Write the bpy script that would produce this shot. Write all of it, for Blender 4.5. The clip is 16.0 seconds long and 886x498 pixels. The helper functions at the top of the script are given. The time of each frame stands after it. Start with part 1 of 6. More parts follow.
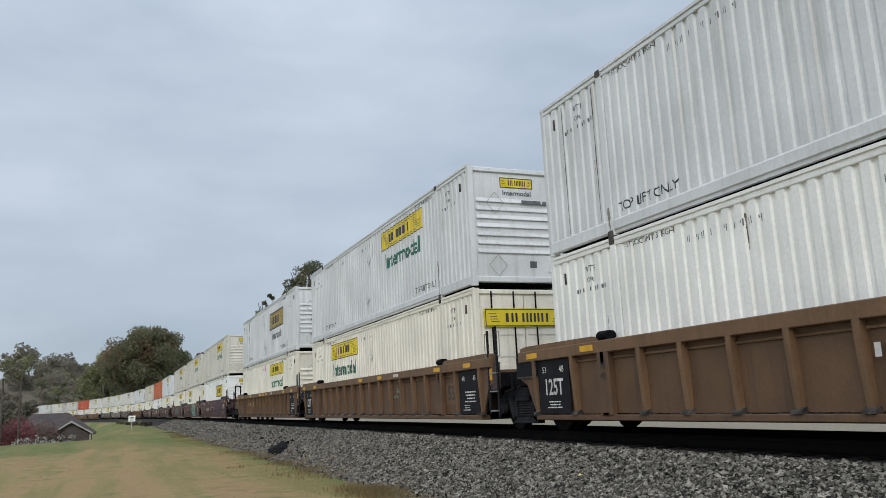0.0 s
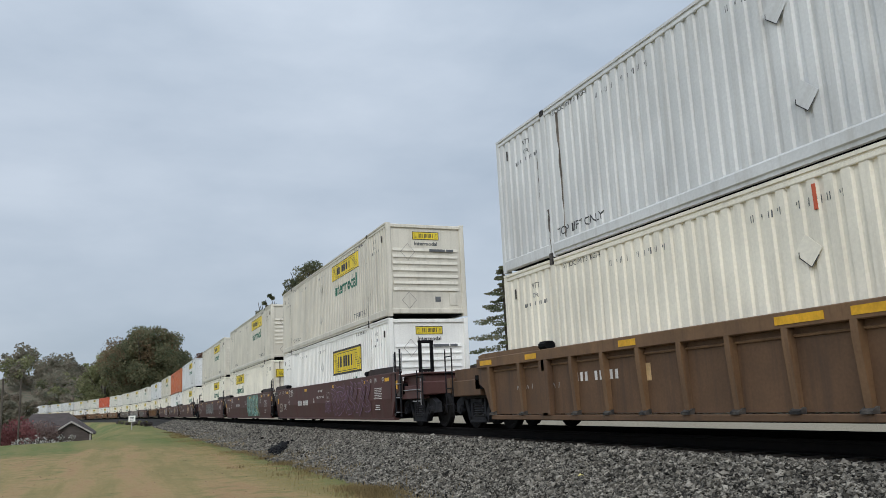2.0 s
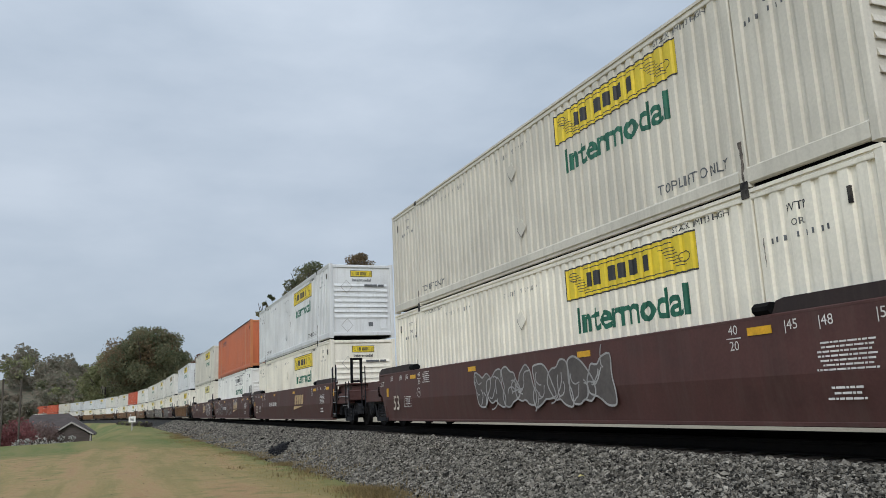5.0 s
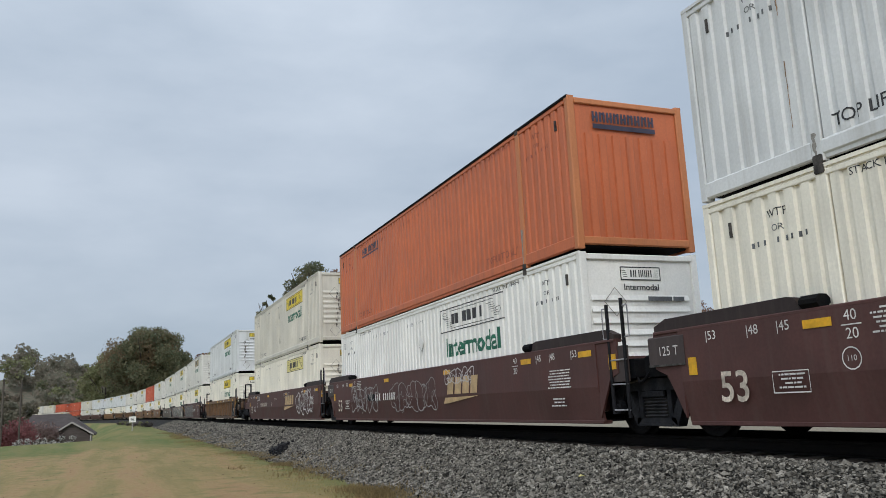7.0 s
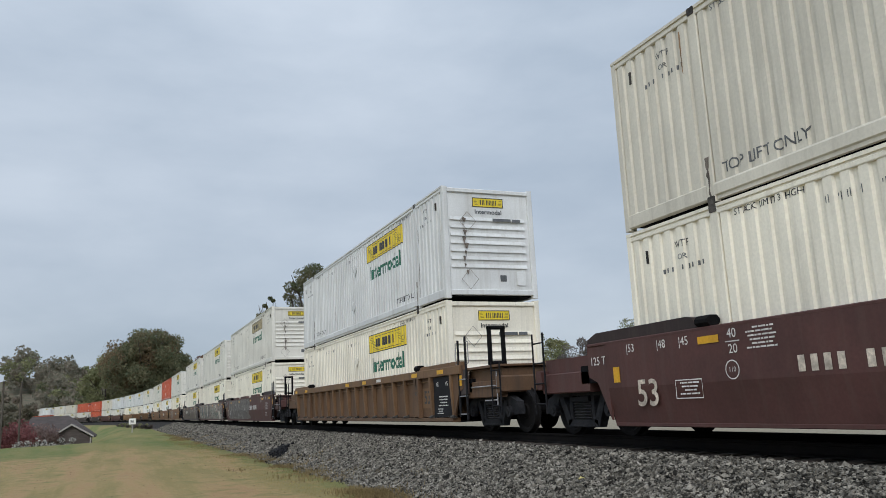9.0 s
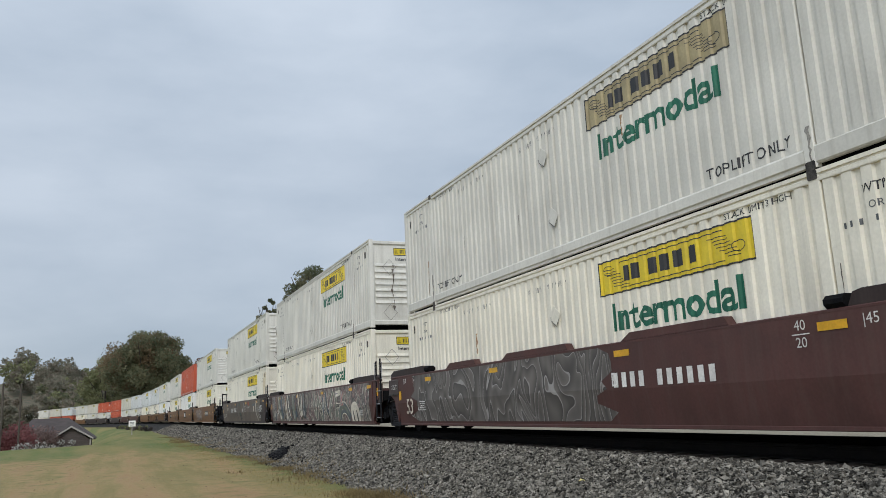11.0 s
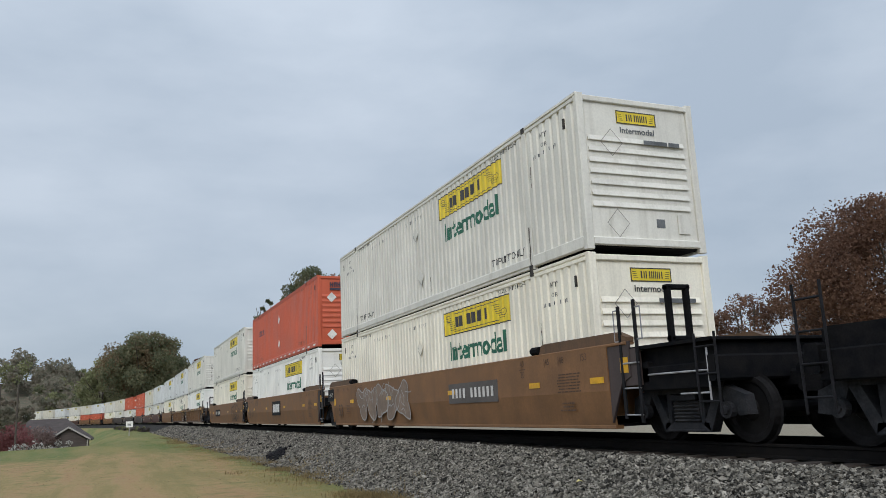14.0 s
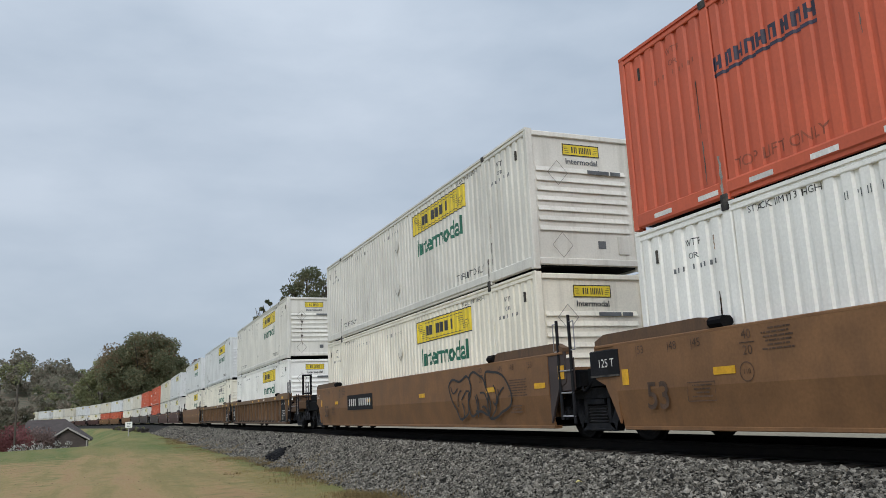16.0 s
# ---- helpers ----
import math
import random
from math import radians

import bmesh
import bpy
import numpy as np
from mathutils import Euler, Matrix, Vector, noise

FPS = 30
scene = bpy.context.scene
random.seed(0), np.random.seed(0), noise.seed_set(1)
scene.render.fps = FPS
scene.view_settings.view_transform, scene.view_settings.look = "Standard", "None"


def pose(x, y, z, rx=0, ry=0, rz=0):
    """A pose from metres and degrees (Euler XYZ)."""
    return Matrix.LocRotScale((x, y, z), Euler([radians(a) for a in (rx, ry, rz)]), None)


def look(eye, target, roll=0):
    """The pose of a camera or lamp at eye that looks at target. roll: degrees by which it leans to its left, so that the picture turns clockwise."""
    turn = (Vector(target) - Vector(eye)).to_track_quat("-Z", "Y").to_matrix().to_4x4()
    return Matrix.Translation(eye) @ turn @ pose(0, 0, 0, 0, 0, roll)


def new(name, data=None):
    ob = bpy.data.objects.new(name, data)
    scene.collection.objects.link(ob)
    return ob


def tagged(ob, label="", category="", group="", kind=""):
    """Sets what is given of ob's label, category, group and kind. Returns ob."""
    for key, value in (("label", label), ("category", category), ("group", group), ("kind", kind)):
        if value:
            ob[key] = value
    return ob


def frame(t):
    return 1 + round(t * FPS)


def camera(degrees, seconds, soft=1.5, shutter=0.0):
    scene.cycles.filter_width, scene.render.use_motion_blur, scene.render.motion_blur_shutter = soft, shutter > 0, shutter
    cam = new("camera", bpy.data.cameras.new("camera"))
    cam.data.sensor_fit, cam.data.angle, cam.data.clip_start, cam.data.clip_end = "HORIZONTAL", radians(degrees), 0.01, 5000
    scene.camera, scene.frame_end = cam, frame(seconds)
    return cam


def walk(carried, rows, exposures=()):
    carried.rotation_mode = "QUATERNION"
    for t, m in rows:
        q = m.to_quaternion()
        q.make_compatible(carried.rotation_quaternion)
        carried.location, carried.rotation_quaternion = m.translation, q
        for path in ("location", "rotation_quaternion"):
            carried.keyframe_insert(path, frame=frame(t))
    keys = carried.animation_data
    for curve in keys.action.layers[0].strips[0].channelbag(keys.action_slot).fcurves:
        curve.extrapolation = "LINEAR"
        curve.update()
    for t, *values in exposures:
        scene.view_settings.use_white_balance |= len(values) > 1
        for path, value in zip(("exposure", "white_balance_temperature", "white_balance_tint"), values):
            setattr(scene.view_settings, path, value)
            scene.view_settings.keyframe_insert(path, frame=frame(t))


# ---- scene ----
# The camera stands beside the track and is only turned a little by hand.
LENS = 58.8
EYE = (0.0, 0.0, 0.68)                     # rail head is z = 0
YAW, PITCH, LEAN = -22.8, 10.91, -2.65


def aim(dx, dy):
    """The pose turned by small shifts of the picture (right, down), in thousandths of the width."""
    k = LENS_STEP
    yaw, pitch = radians(YAW + dx * k), radians(PITCH + dy * k)
    way = Vector((-math.sin(yaw) * math.cos(pitch), math.cos(yaw) * math.cos(pitch), math.sin(pitch)))
    return look(EYE, Vector(EYE) + way, LEAN)


LENS_STEP = 0.0403 * 1.568
cam = camera(LENS, 16.0, soft=0.8)
walk(cam, [
    (0.0, aim(0, 0)), (3.0, aim(0, 0.2)), (4.0, aim(0, 0.6)), (6.5, aim(0.6, 0.9)), (8.0, aim(0.6, 0.9)), (8.5, aim(0.6, 1.8)),
    (9.2, aim(0.5, 3.6)), (10.2, aim(0.4, 5.0)), (11.0, aim(0.4, 5.5)), (12.0, aim(0.4, 5.7)), (13.0, aim(-0.4, 6.0)),
    (13.5, aim(-1.5, 6.1)), (14.0, aim(-2.2, 6.2)), (14.5, aim(-2.7, 6.2)), (16.0, aim(-2.9, 6.7))])

# ---- light ----
scene.view_settings.exposure = 0.0
world = bpy.data.worlds.new("overcast")
scene.world = world
world.use_nodes = True
SUN_ELEVATION, SUN_AZIMUTH = 40, 208       # degrees; azimuth clockwise from +Y


def build_world():
    nt = world.node_tree
    nt.nodes.clear()
    L = nt.links.new
    out = nt.nodes.new("ShaderNodeOutputWorld")
    bg = nt.nodes.new("ShaderNodeBackground")
    bg.inputs["Strength"].default_value = 1.0
    sky = nt.nodes.new("ShaderNodeTexSky")
    sky.sky_type = "NISHITA"
    sky.sun_disc = False
    sky.sun_elevation, sky.sun_rotation = radians(SUN_ELEVATION), radians(SUN_AZIMUTH)
    dim = nt.nodes.new("ShaderNodeVectorMath")
    dim.operation = "SCALE"
    dim.inputs["Scale"].default_value = 0.09
    L(sky.outputs[0], dim.inputs[0])
    tc = nt.nodes.new("ShaderNodeTexCoord")
    mp = nt.nodes.new("ShaderNodeMapping")
    mp.inputs["Scale"].default_value = (1.0, 1.0, 2.6)
    L(tc.outputs["Generated"], mp.inputs[0])
    n1 = nt.nodes.new("ShaderNodeTexNoise")
    n1.inputs["Scale"].default_value, n1.inputs["Detail"].default_value, n1.inputs["Roughness"].default_value = 2.1, 6, 0.52
    L(mp.outputs[0], n1.inputs["Vector"])
    ramp = nt.nodes.new("ShaderNodeValToRGB")
    ramp.color_ramp.elements[0].position, ramp.color_ramp.elements[0].color = 0.34, (0.45, 0.535, 0.645, 1)
    ramp.color_ramp.elements[1].position, ramp.color_ramp.elements[1].color = 0.64, (0.635, 0.715, 0.82, 1)
    L(n1.outputs["Fac"], ramp.inputs[0])
    # the cloud is brightest round the hidden sun and overhead, dullest low down ahead
    sep = nt.nodes.new("ShaderNodeSeparateXYZ")
    L(tc.outputs["Generated"], sep.inputs[0])
    up = nt.nodes.new("ShaderNodeMapRange")
    up.inputs["From Min"].default_value, up.inputs["From Max"].default_value = 0.0, 0.55
    up.inputs["To Min"].default_value, up.inputs["To Max"].default_value = 0.84, 1.1
    L(sep.outputs["Z"], up.inputs["Value"])
    dot = nt.nodes.new("ShaderNodeVectorMath")
    dot.operation = "DOT_PRODUCT"
    e, a = radians(SUN_ELEVATION), radians(SUN_AZIMUTH)
    dot.inputs[1].default_value = (math.sin(a) * math.cos(e), math.cos(a) * math.cos(e), math.sin(e))
    L(tc.outputs["Generated"], dot.inputs[0])
    near = nt.nodes.new("ShaderNodeMapRange")
    near.inputs["From Min"].default_value, near.inputs["From Max"].default_value = 0.2, 1.0
    near.inputs["To Min"].default_value, near.inputs["To Max"].default_value = 1.0, 1.9
    L(dot.outputs["Value"], near.inputs["Value"])
    mul = nt.nodes.new("ShaderNodeMath")
    mul.operation = "MULTIPLY"
    L(up.outputs[0], mul.inputs[0])
    L(near.outputs[0], mul.inputs[1])
    cl = nt.nodes.new("ShaderNodeVectorMath")
    cl.operation = "SCALE"
    L(ramp.outputs[0], cl.inputs[0])
    L(mul.outputs[0], cl.inputs["Scale"])
    mix = nt.nodes.new("ShaderNodeMix")
    mix.data_type = "RGBA"
    mix.inputs["Factor"].default_value = 0.9
    L(dim.outputs[0], mix.inputs[6])
    L(cl.outputs[0], mix.inputs[7])
    L(mix.outputs[2], bg.inputs["Color"])
    L(bg.outputs[0], out.inputs[0])


build_world()
sun = new("sun", bpy.data.lights.new("sun", "SUN"))
sun.data.energy, sun.data.angle, sun.data.color = 1.15, radians(32), (1.0, 0.93, 0.83)
sun.matrix_basis = look((0, 0, 60), Vector((0, 0, 60)) - Vector((
    math.sin(radians(SUN_AZIMUTH)) * math.cos(radians(SUN_ELEVATION)),
    math.cos(radians(SUN_AZIMUTH)) * math.cos(radians(SUN_ELEVATION)), math.sin(radians(SUN_ELEVATION)))))


# ---- materials ----
def mat(name, base, other=None, rough=0.6, metal=0.0, scale=3.0, fine=40.0, stretch=(1, 1, 1), bump=0.15, depth=0.01, spread=0.12,
        streak=None, streak_amount=0.0, island=0.0, threshold=(0.35, 0.65), random_tint=0.06, spec=0.4):
    """Noise of two scales between two colours, fine grain, optional vertical streaks, bump."""
    m = bpy.data.materials.new(name)
    m.use_nodes = True
    nt = m.node_tree
    L = nt.links.new
    bs = nt.nodes["Principled BSDF"]
    bs.inputs["Roughness"].default_value, bs.inputs["Metallic"].default_value = rough, metal
    bs.inputs["Specular IOR Level"].default_value = spec
    tc = nt.nodes.new("ShaderNodeTexCoord")
    mp = nt.nodes.new("ShaderNodeMapping")
    mp.inputs["Scale"].default_value = stretch
    L(tc.outputs["Object"], mp.inputs[0])
    info = nt.nodes.new("ShaderNodeObjectInfo")
    shift = nt.nodes.new("ShaderNodeVectorMath")
    shift.operation = "ADD"
    ten = nt.nodes.new("ShaderNodeMath")
    ten.operation = "MULTIPLY"
    ten.inputs[1].default_value = 37.0
    L(info.outputs["Random"], ten.inputs[0])
    L(mp.outputs[0], shift.inputs[0])
    L(ten.outputs[0], shift.inputs[1])
    if other is None:
        other = tuple(min(1, c * (1 + 2 * spread)) for c in base)
        base = tuple(c * (1 - spread) for c in base)
    n1 = nt.nodes.new("ShaderNodeTexNoise")
    n1.inputs["Scale"].default_value, n1.inputs["Detail"].default_value = scale, 5
    L(shift.outputs[0], n1.inputs["Vector"])
    r1 = nt.nodes.new("ShaderNodeMapRange")
    r1.inputs["From Min"].default_value, r1.inputs["From Max"].default_value = threshold
    L(n1.outputs["Fac"], r1.inputs["Value"])
    mix = nt.nodes.new("ShaderNodeMix")
    mix.data_type = "RGBA"
    mix.inputs[6].default_value, mix.inputs[7].default_value = (*base, 1), (*other, 1)
    L(r1.outputs[0], mix.inputs["Factor"])
    n2 = nt.nodes.new("ShaderNodeTexNoise")
    n2.inputs["Scale"].default_value, n2.inputs["Detail"].default_value = fine, 3
    L(shift.outputs[0], n2.inputs["Vector"])
    r2 = nt.nodes.new("ShaderNodeMapRange")
    r2.inputs["From Min"].default_value, r2.inputs["From Max"].default_value = 0.25, 0.75
    r2.inputs["To Min"].default_value, r2.inputs["To Max"].default_value = 1 - spread, 1 + spread
    L(n2.outputs["Fac"], r2.inputs["Value"])
    rr = nt.nodes.new("ShaderNodeMapRange")
    rr.inputs["To Min"].default_value, rr.inputs["To Max"].default_value = 1 - random_tint, 1 + random_tint
    L(info.outputs["Random"], rr.inputs["Value"])
    fac = nt.nodes.new("ShaderNodeMath")
    fac.operation = "MULTIPLY"
    L(r2.outputs[0], fac.inputs[0])
    L(rr.outputs[0], fac.inputs[1])
    last = fac.outputs[0]
    if island:
        geo = nt.nodes.new("ShaderNodeNewGeometry")
        ri = nt.nodes.new("ShaderNodeMapRange")
        ri.inputs["To Min"].default_value, ri.inputs["To Max"].default_value = 1 - island, 1 + island
        L(geo.outputs["Random Per Island"], ri.inputs["Value"])
        f2 = nt.nodes.new("ShaderNodeMath")
        f2.operation = "MULTIPLY"
        L(last, f2.inputs[0])
        L(ri.outputs[0], f2.inputs[1])
        last = f2.outputs[0]
    sc = nt.nodes.new("ShaderNodeVectorMath")
    sc.operation = "SCALE"
    L(mix.outputs[2], sc.inputs[0])
    L(last, sc.inputs["Scale"])
    colour = sc.outputs[0]
    if streak:
        ms = nt.nodes.new("ShaderNodeMapping")
        ms.inputs["Scale"].default_value = (5.0, 5.0, 0.28)
        L(tc.outputs["Object"], ms.inputs[0])
        sh2 = nt.nodes.new("ShaderNodeVectorMath")
        sh2.operation = "ADD"
        L(ms.outputs[0], sh2.inputs[0])
        L(ten.outputs[0], sh2.inputs[1])
        n3 = nt.nodes.new("ShaderNodeTexNoise")
        n3.inputs["Scale"].default_value, n3.inputs["Detail"].default_value, n3.inputs["Roughness"].default_value = 1.0, 6, 0.65
        L(sh2.outputs[0], n3.inputs["Vector"])
        r3 = nt.nodes.new("ShaderNodeMapRange")
        r3.inputs["From Min"].default_value, r3.inputs["From Max"].default_value = 0.5, 0.78
        r3.inputs["To Max"].default_value = streak_amount
        L(n3.outputs["Fac"], r3.inputs["Value"])
        mx = nt.nodes.new("ShaderNodeMix")
        mx.data_type = "RGBA"
        mx.inputs[7].default_value = (*streak, 1)
        L(r3.outputs[0], mx.inputs["Factor"])
        L(colour, mx.inputs[6])
        colour = mx.outputs[2]
    L(colour, bs.inputs["Base Color"])
    rg = nt.nodes.new("ShaderNodeMapRange")
    rg.inputs["To Min"].default_value, rg.inputs["To Max"].default_value = max(0.05, rough - 0.12), min(1, rough + 0.15)
    L(n1.outputs["Fac"], rg.inputs["Value"])
    L(rg.outputs[0], bs.inputs["Roughness"])
    if bump:
        b = nt.nodes.new("ShaderNodeBump")
        b.inputs["Strength"].default_value, b.inputs["Distance"].default_value = bump, depth
        L(n2.outputs["Fac"], b.inputs["Height"])
        L(b.outputs[0], bs.inputs["Normal"])
    return m


def paint(name, base, dirt=(0.3, 0.27, 0.22), amount=0.45, rough=0.5):
    worn = rough > 0.55                       # old car paint varies more than container paint
    return mat(name, base, rough=rough, scale=1.6 if worn else 0.7, fine=25, spread=0.11 if worn else 0.06, streak=dirt, streak_amount=amount, bump=0.05, depth=0.004, random_tint=0.02)


WHITE = paint("white_paint", (0.64, 0.65, 0.645), amount=0.42)
BRIGHT = paint("bright_white_paint", (0.80, 0.79, 0.745), amount=0.22)
CREAM = paint("cream_paint", (0.80, 0.755, 0.64), amount=0.4)
BEIGE = paint("beige_paint", (0.615, 0.58, 0.495), amount=0.47)
IVORY = paint("ivory_grey_paint", (0.655, 0.635, 0.575), amount=0.4)
ORANGE = paint("orange_paint", (0.50, 0.135, 0.053), (0.24, 0.085, 0.05), 0.6)
ORANGE_EDGE = paint("pale_orange_paint", (0.50, 0.18, 0.07), (0.28, 0.11, 0.05), 0.5)
RED = paint("red_paint", (0.53, 0.105, 0.05), (0.32, 0.065, 0.032), 0.35)
MAROON = paint("maroon_paint", (0.074, 0.030, 0.026), (0.105, 0.07, 0.058), 0.45, 0.6)
GUIDE = paint("dark_guide_paint", (0.026, 0.016, 0.015), (0.06, 0.045, 0.038), 0.6, 0.65)
DARK_WELL = paint("dark_grey_brown_paint", (0.050, 0.036, 0.034), (0.10, 0.08, 0.068), 0.5, 0.6)
BROWN = paint("brown_paint", (0.19, 0.094, 0.040), (0.115, 0.062, 0.035), 0.5, 0.6)
RIB_BROWN = paint("rusty_brown_paint", (0.112, 0.062, 0.033), (0.055, 0.036, 0.027), 0.85, 0.65)
CHORD = paint("ochre_brown_paint", (0.155, 0.088, 0.044), (0.07, 0.042, 0.028), 0.85, 0.6)
BLACK = mat("black_steel", (0.010, 0.010, 0.012), rough=0.65, scale=4, fine=30, spread=0.3, spec=0.15)
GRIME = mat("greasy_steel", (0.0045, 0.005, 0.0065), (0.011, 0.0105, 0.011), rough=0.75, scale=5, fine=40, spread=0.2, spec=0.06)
# truck frames: the shade below the cars is put into this dark colour
TRUCK = mat("shaded_cast_steel", (0.012, 0.013, 0.016), (0.03, 0.03, 0.033), rough=0.7, scale=5, fine=40, spread=0.25, spec=0.15)
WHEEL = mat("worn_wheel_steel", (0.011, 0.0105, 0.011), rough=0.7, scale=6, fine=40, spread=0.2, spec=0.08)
CASTING = mat("worn_casting_steel", (0.022, 0.021, 0.021), (0.10, 0.09, 0.08), rough=0.7, scale=7, fine=40, spread=0.3, spec=0.2)
SPRING = mat("spring_steel", (0.028, 0.028, 0.031), (0.055, 0.053, 0.055), rough=0.6, scale=6, fine=40, spread=0.2, spec=0.2)
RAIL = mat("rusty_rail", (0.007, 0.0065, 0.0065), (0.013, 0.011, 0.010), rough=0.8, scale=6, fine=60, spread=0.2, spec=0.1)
TIE = mat("creosoted_wood", (0.035, 0.027, 0.022), (0.07, 0.055, 0.045), rough=0.85, scale=3, fine=30, stretch=(1, 8, 8), bump=0.4)
YELLOW = mat("yellow_film", (0.70, 0.53, 0.03), rough=0.45, scale=2, fine=20, spread=0.06, streak=(0.35, 0.28, 0.08), streak_amount=0.25)
OCHRE = mat("faded_gold_film", (0.36, 0.26, 0.06), rough=0.5, scale=2, fine=20, spread=0.1, streak=(0.2, 0.16, 0.07), streak_amount=0.4)
DULL = mat("dull_tan_film", (0.36, 0.30, 0.17), rough=0.5, scale=2, fine=20, spread=0.1, streak=(0.25, 0.21, 0.13), streak_amount=0.5)
FADED = mat("faded_yellow_film", (0.62, 0.55, 0.22), rough=0.5, scale=2, fine=20, spread=0.08, streak=(0.7, 0.66, 0.5), streak_amount=0.6)
AMBER = mat("amber_reflector", (0.62, 0.33, 0.015), rough=0.4, scale=6, fine=30, spread=0.1)
GREEN = mat("green_lettering", (0.012, 0.115, 0.07), rough=0.5, scale=3, fine=30, spread=0.15)
INK = mat("black_lettering", (0.03, 0.03, 0.033), rough=0.5, scale=3, fine=30, spread=0.2)
FAINT_INK = mat("faded_red_lettering", (0.24, 0.06, 0.03), rough=0.5, scale=3, fine=30, spread=0.2)
NAVY = mat("navy_lettering", (0.035, 0.032, 0.055), rough=0.5, scale=3, fine=30, spread=0.2)
GREY_INK = mat("grey_lettering", (0.10, 0.105, 0.11), rough=0.5, scale=3, fine=30, spread=0.2)
WORN_INK = mat("worn_dark_brown_lettering", (0.075, 0.042, 0.026), rough=0.6, scale=6, fine=30, spread=0.3)
CREAM_INK = mat("worn_cream_lettering", (0.46, 0.40, 0.33), rough=0.6, scale=6, fine=30, spread=0.25)
PALE_INK = mat("white_lettering", (0.62, 0.60, 0.57), rough=0.5, scale=3, fine=30, spread=0.12)
GOLD_INK = mat("tan_lettering", (0.45, 0.31, 0.16), rough=0.5, scale=3, fine=30, spread=0.15)
TRIM_STEEL = mat("bright_grab_iron", (0.25, 0.25, 0.26), rough=0.5, scale=5, fine=30, spread=0.2)
STAIN = mat("soot_stain", (0.12, 0.10, 0.085), rough=0.8, scale=5, fine=40, spread=0.3)
GREY_SOOT = mat("grey_soot", (0.22, 0.205, 0.185), (0.33, 0.31, 0.28), rough=0.8, scale=6, fine=40, spread=0.25)
TAN_STAIN = mat("tan_rust_stain", (0.60, 0.50, 0.34), (0.70, 0.62, 0.46), rough=0.7, scale=3, fine=25, spread=0.2)
RUST = mat("rust_stain", (0.26, 0.165, 0.095), rough=0.8, scale=3, fine=25, spread=0.25)


def contour_spray(name, palette, line, bands=6.0, size=0.75, seam=0.09):
    """Layered spray paint: nested flowing bands, each fading from a dark edge, with a thin pale line between."""
    m = bpy.data.materials.new(name)
    m.use_nodes = True
    nt = m.node_tree
    L = nt.links.new
    bs = nt.nodes["Principled BSDF"]
    bs.inputs["Roughness"].default_value = 0.6
    tc = nt.nodes.new("ShaderNodeTexCoord")
    mp = nt.nodes.new("ShaderNodeMapping")
    mp.inputs["Scale"].default_value = (0, 1.25, 0.8)
    mp.inputs["Rotation"].default_value = (0.3, 0, 0)
    L(tc.outputs["Object"], mp.inputs[0])
    n = nt.nodes.new("ShaderNodeTexNoise")
    n.inputs["Scale"].default_value, n.inputs["Detail"].default_value, n.inputs["Distortion"].default_value = size, 1.2, 1.6
    L(mp.outputs[0], n.inputs["Vector"])
    mul = nt.nodes.new("ShaderNodeMath")
    mul.operation = "MULTIPLY"
    mul.inputs[1].default_value = bands * 2
    L(n.outputs["Fac"], mul.inputs[0])
    fr = nt.nodes.new("ShaderNodeMath")
    fr.operation = "FRACT"
    L(mul.outputs[0], fr.inputs[0])
    shade = nt.nodes.new("ShaderNodeMapRange")
    shade.inputs["To Min"].default_value, shade.inputs["To Max"].default_value = 0.5, 1.35
    L(fr.outputs[0], shade.inputs["Value"])
    edge = nt.nodes.new("ShaderNodeMapRange")
    edge.inputs["From Min"].default_value, edge.inputs["From Max"].default_value = 1 - seam, 1 - seam * .6
    L(fr.outputs[0], edge.inputs["Value"])
    tone = nt.nodes.new("ShaderNodeTexNoise")
    tone.inputs["Scale"].default_value, tone.inputs["Detail"].default_value = size * 1.5, 2
    L(mp.outputs[0], tone.inputs["Vector"])
    ramp = nt.nodes.new("ShaderNodeValToRGB")
    for i, c in enumerate(palette):
        pos = 0.3 + 0.4 * i / (len(palette) - 1)
        el = ramp.color_ramp.elements[i] if i < 2 else ramp.color_ramp.elements.new(pos)
        el.position, el.color = pos, (*c, 1)
    L(tone.outputs["Fac"], ramp.inputs[0])
    sc = nt.nodes.new("ShaderNodeVectorMath")
    sc.operation = "SCALE"
    L(ramp.outputs[0], sc.inputs[0])
    L(shade.outputs[0], sc.inputs["Scale"])
    wear = nt.nodes.new("ShaderNodeTexNoise")
    wear.inputs["Scale"].default_value, wear.inputs["Detail"].default_value = 2.5, 5
    L(tc.outputs["Object"], wear.inputs["Vector"])
    thin = nt.nodes.new("ShaderNodeMath")
    thin.operation = "MULTIPLY"
    L(edge.outputs[0], thin.inputs[0])
    L(wear.outputs["Fac"], thin.inputs[1])
    mix = nt.nodes.new("ShaderNodeMix")
    mix.data_type = "RGBA"
    mix.inputs[7].default_value = (*line, 1)
    L(thin.outputs[0], mix.inputs["Factor"])
    L(sc.outputs[0], mix.inputs[6])
    L(mix.outputs[2], bs.inputs["Base Color"])
    return m


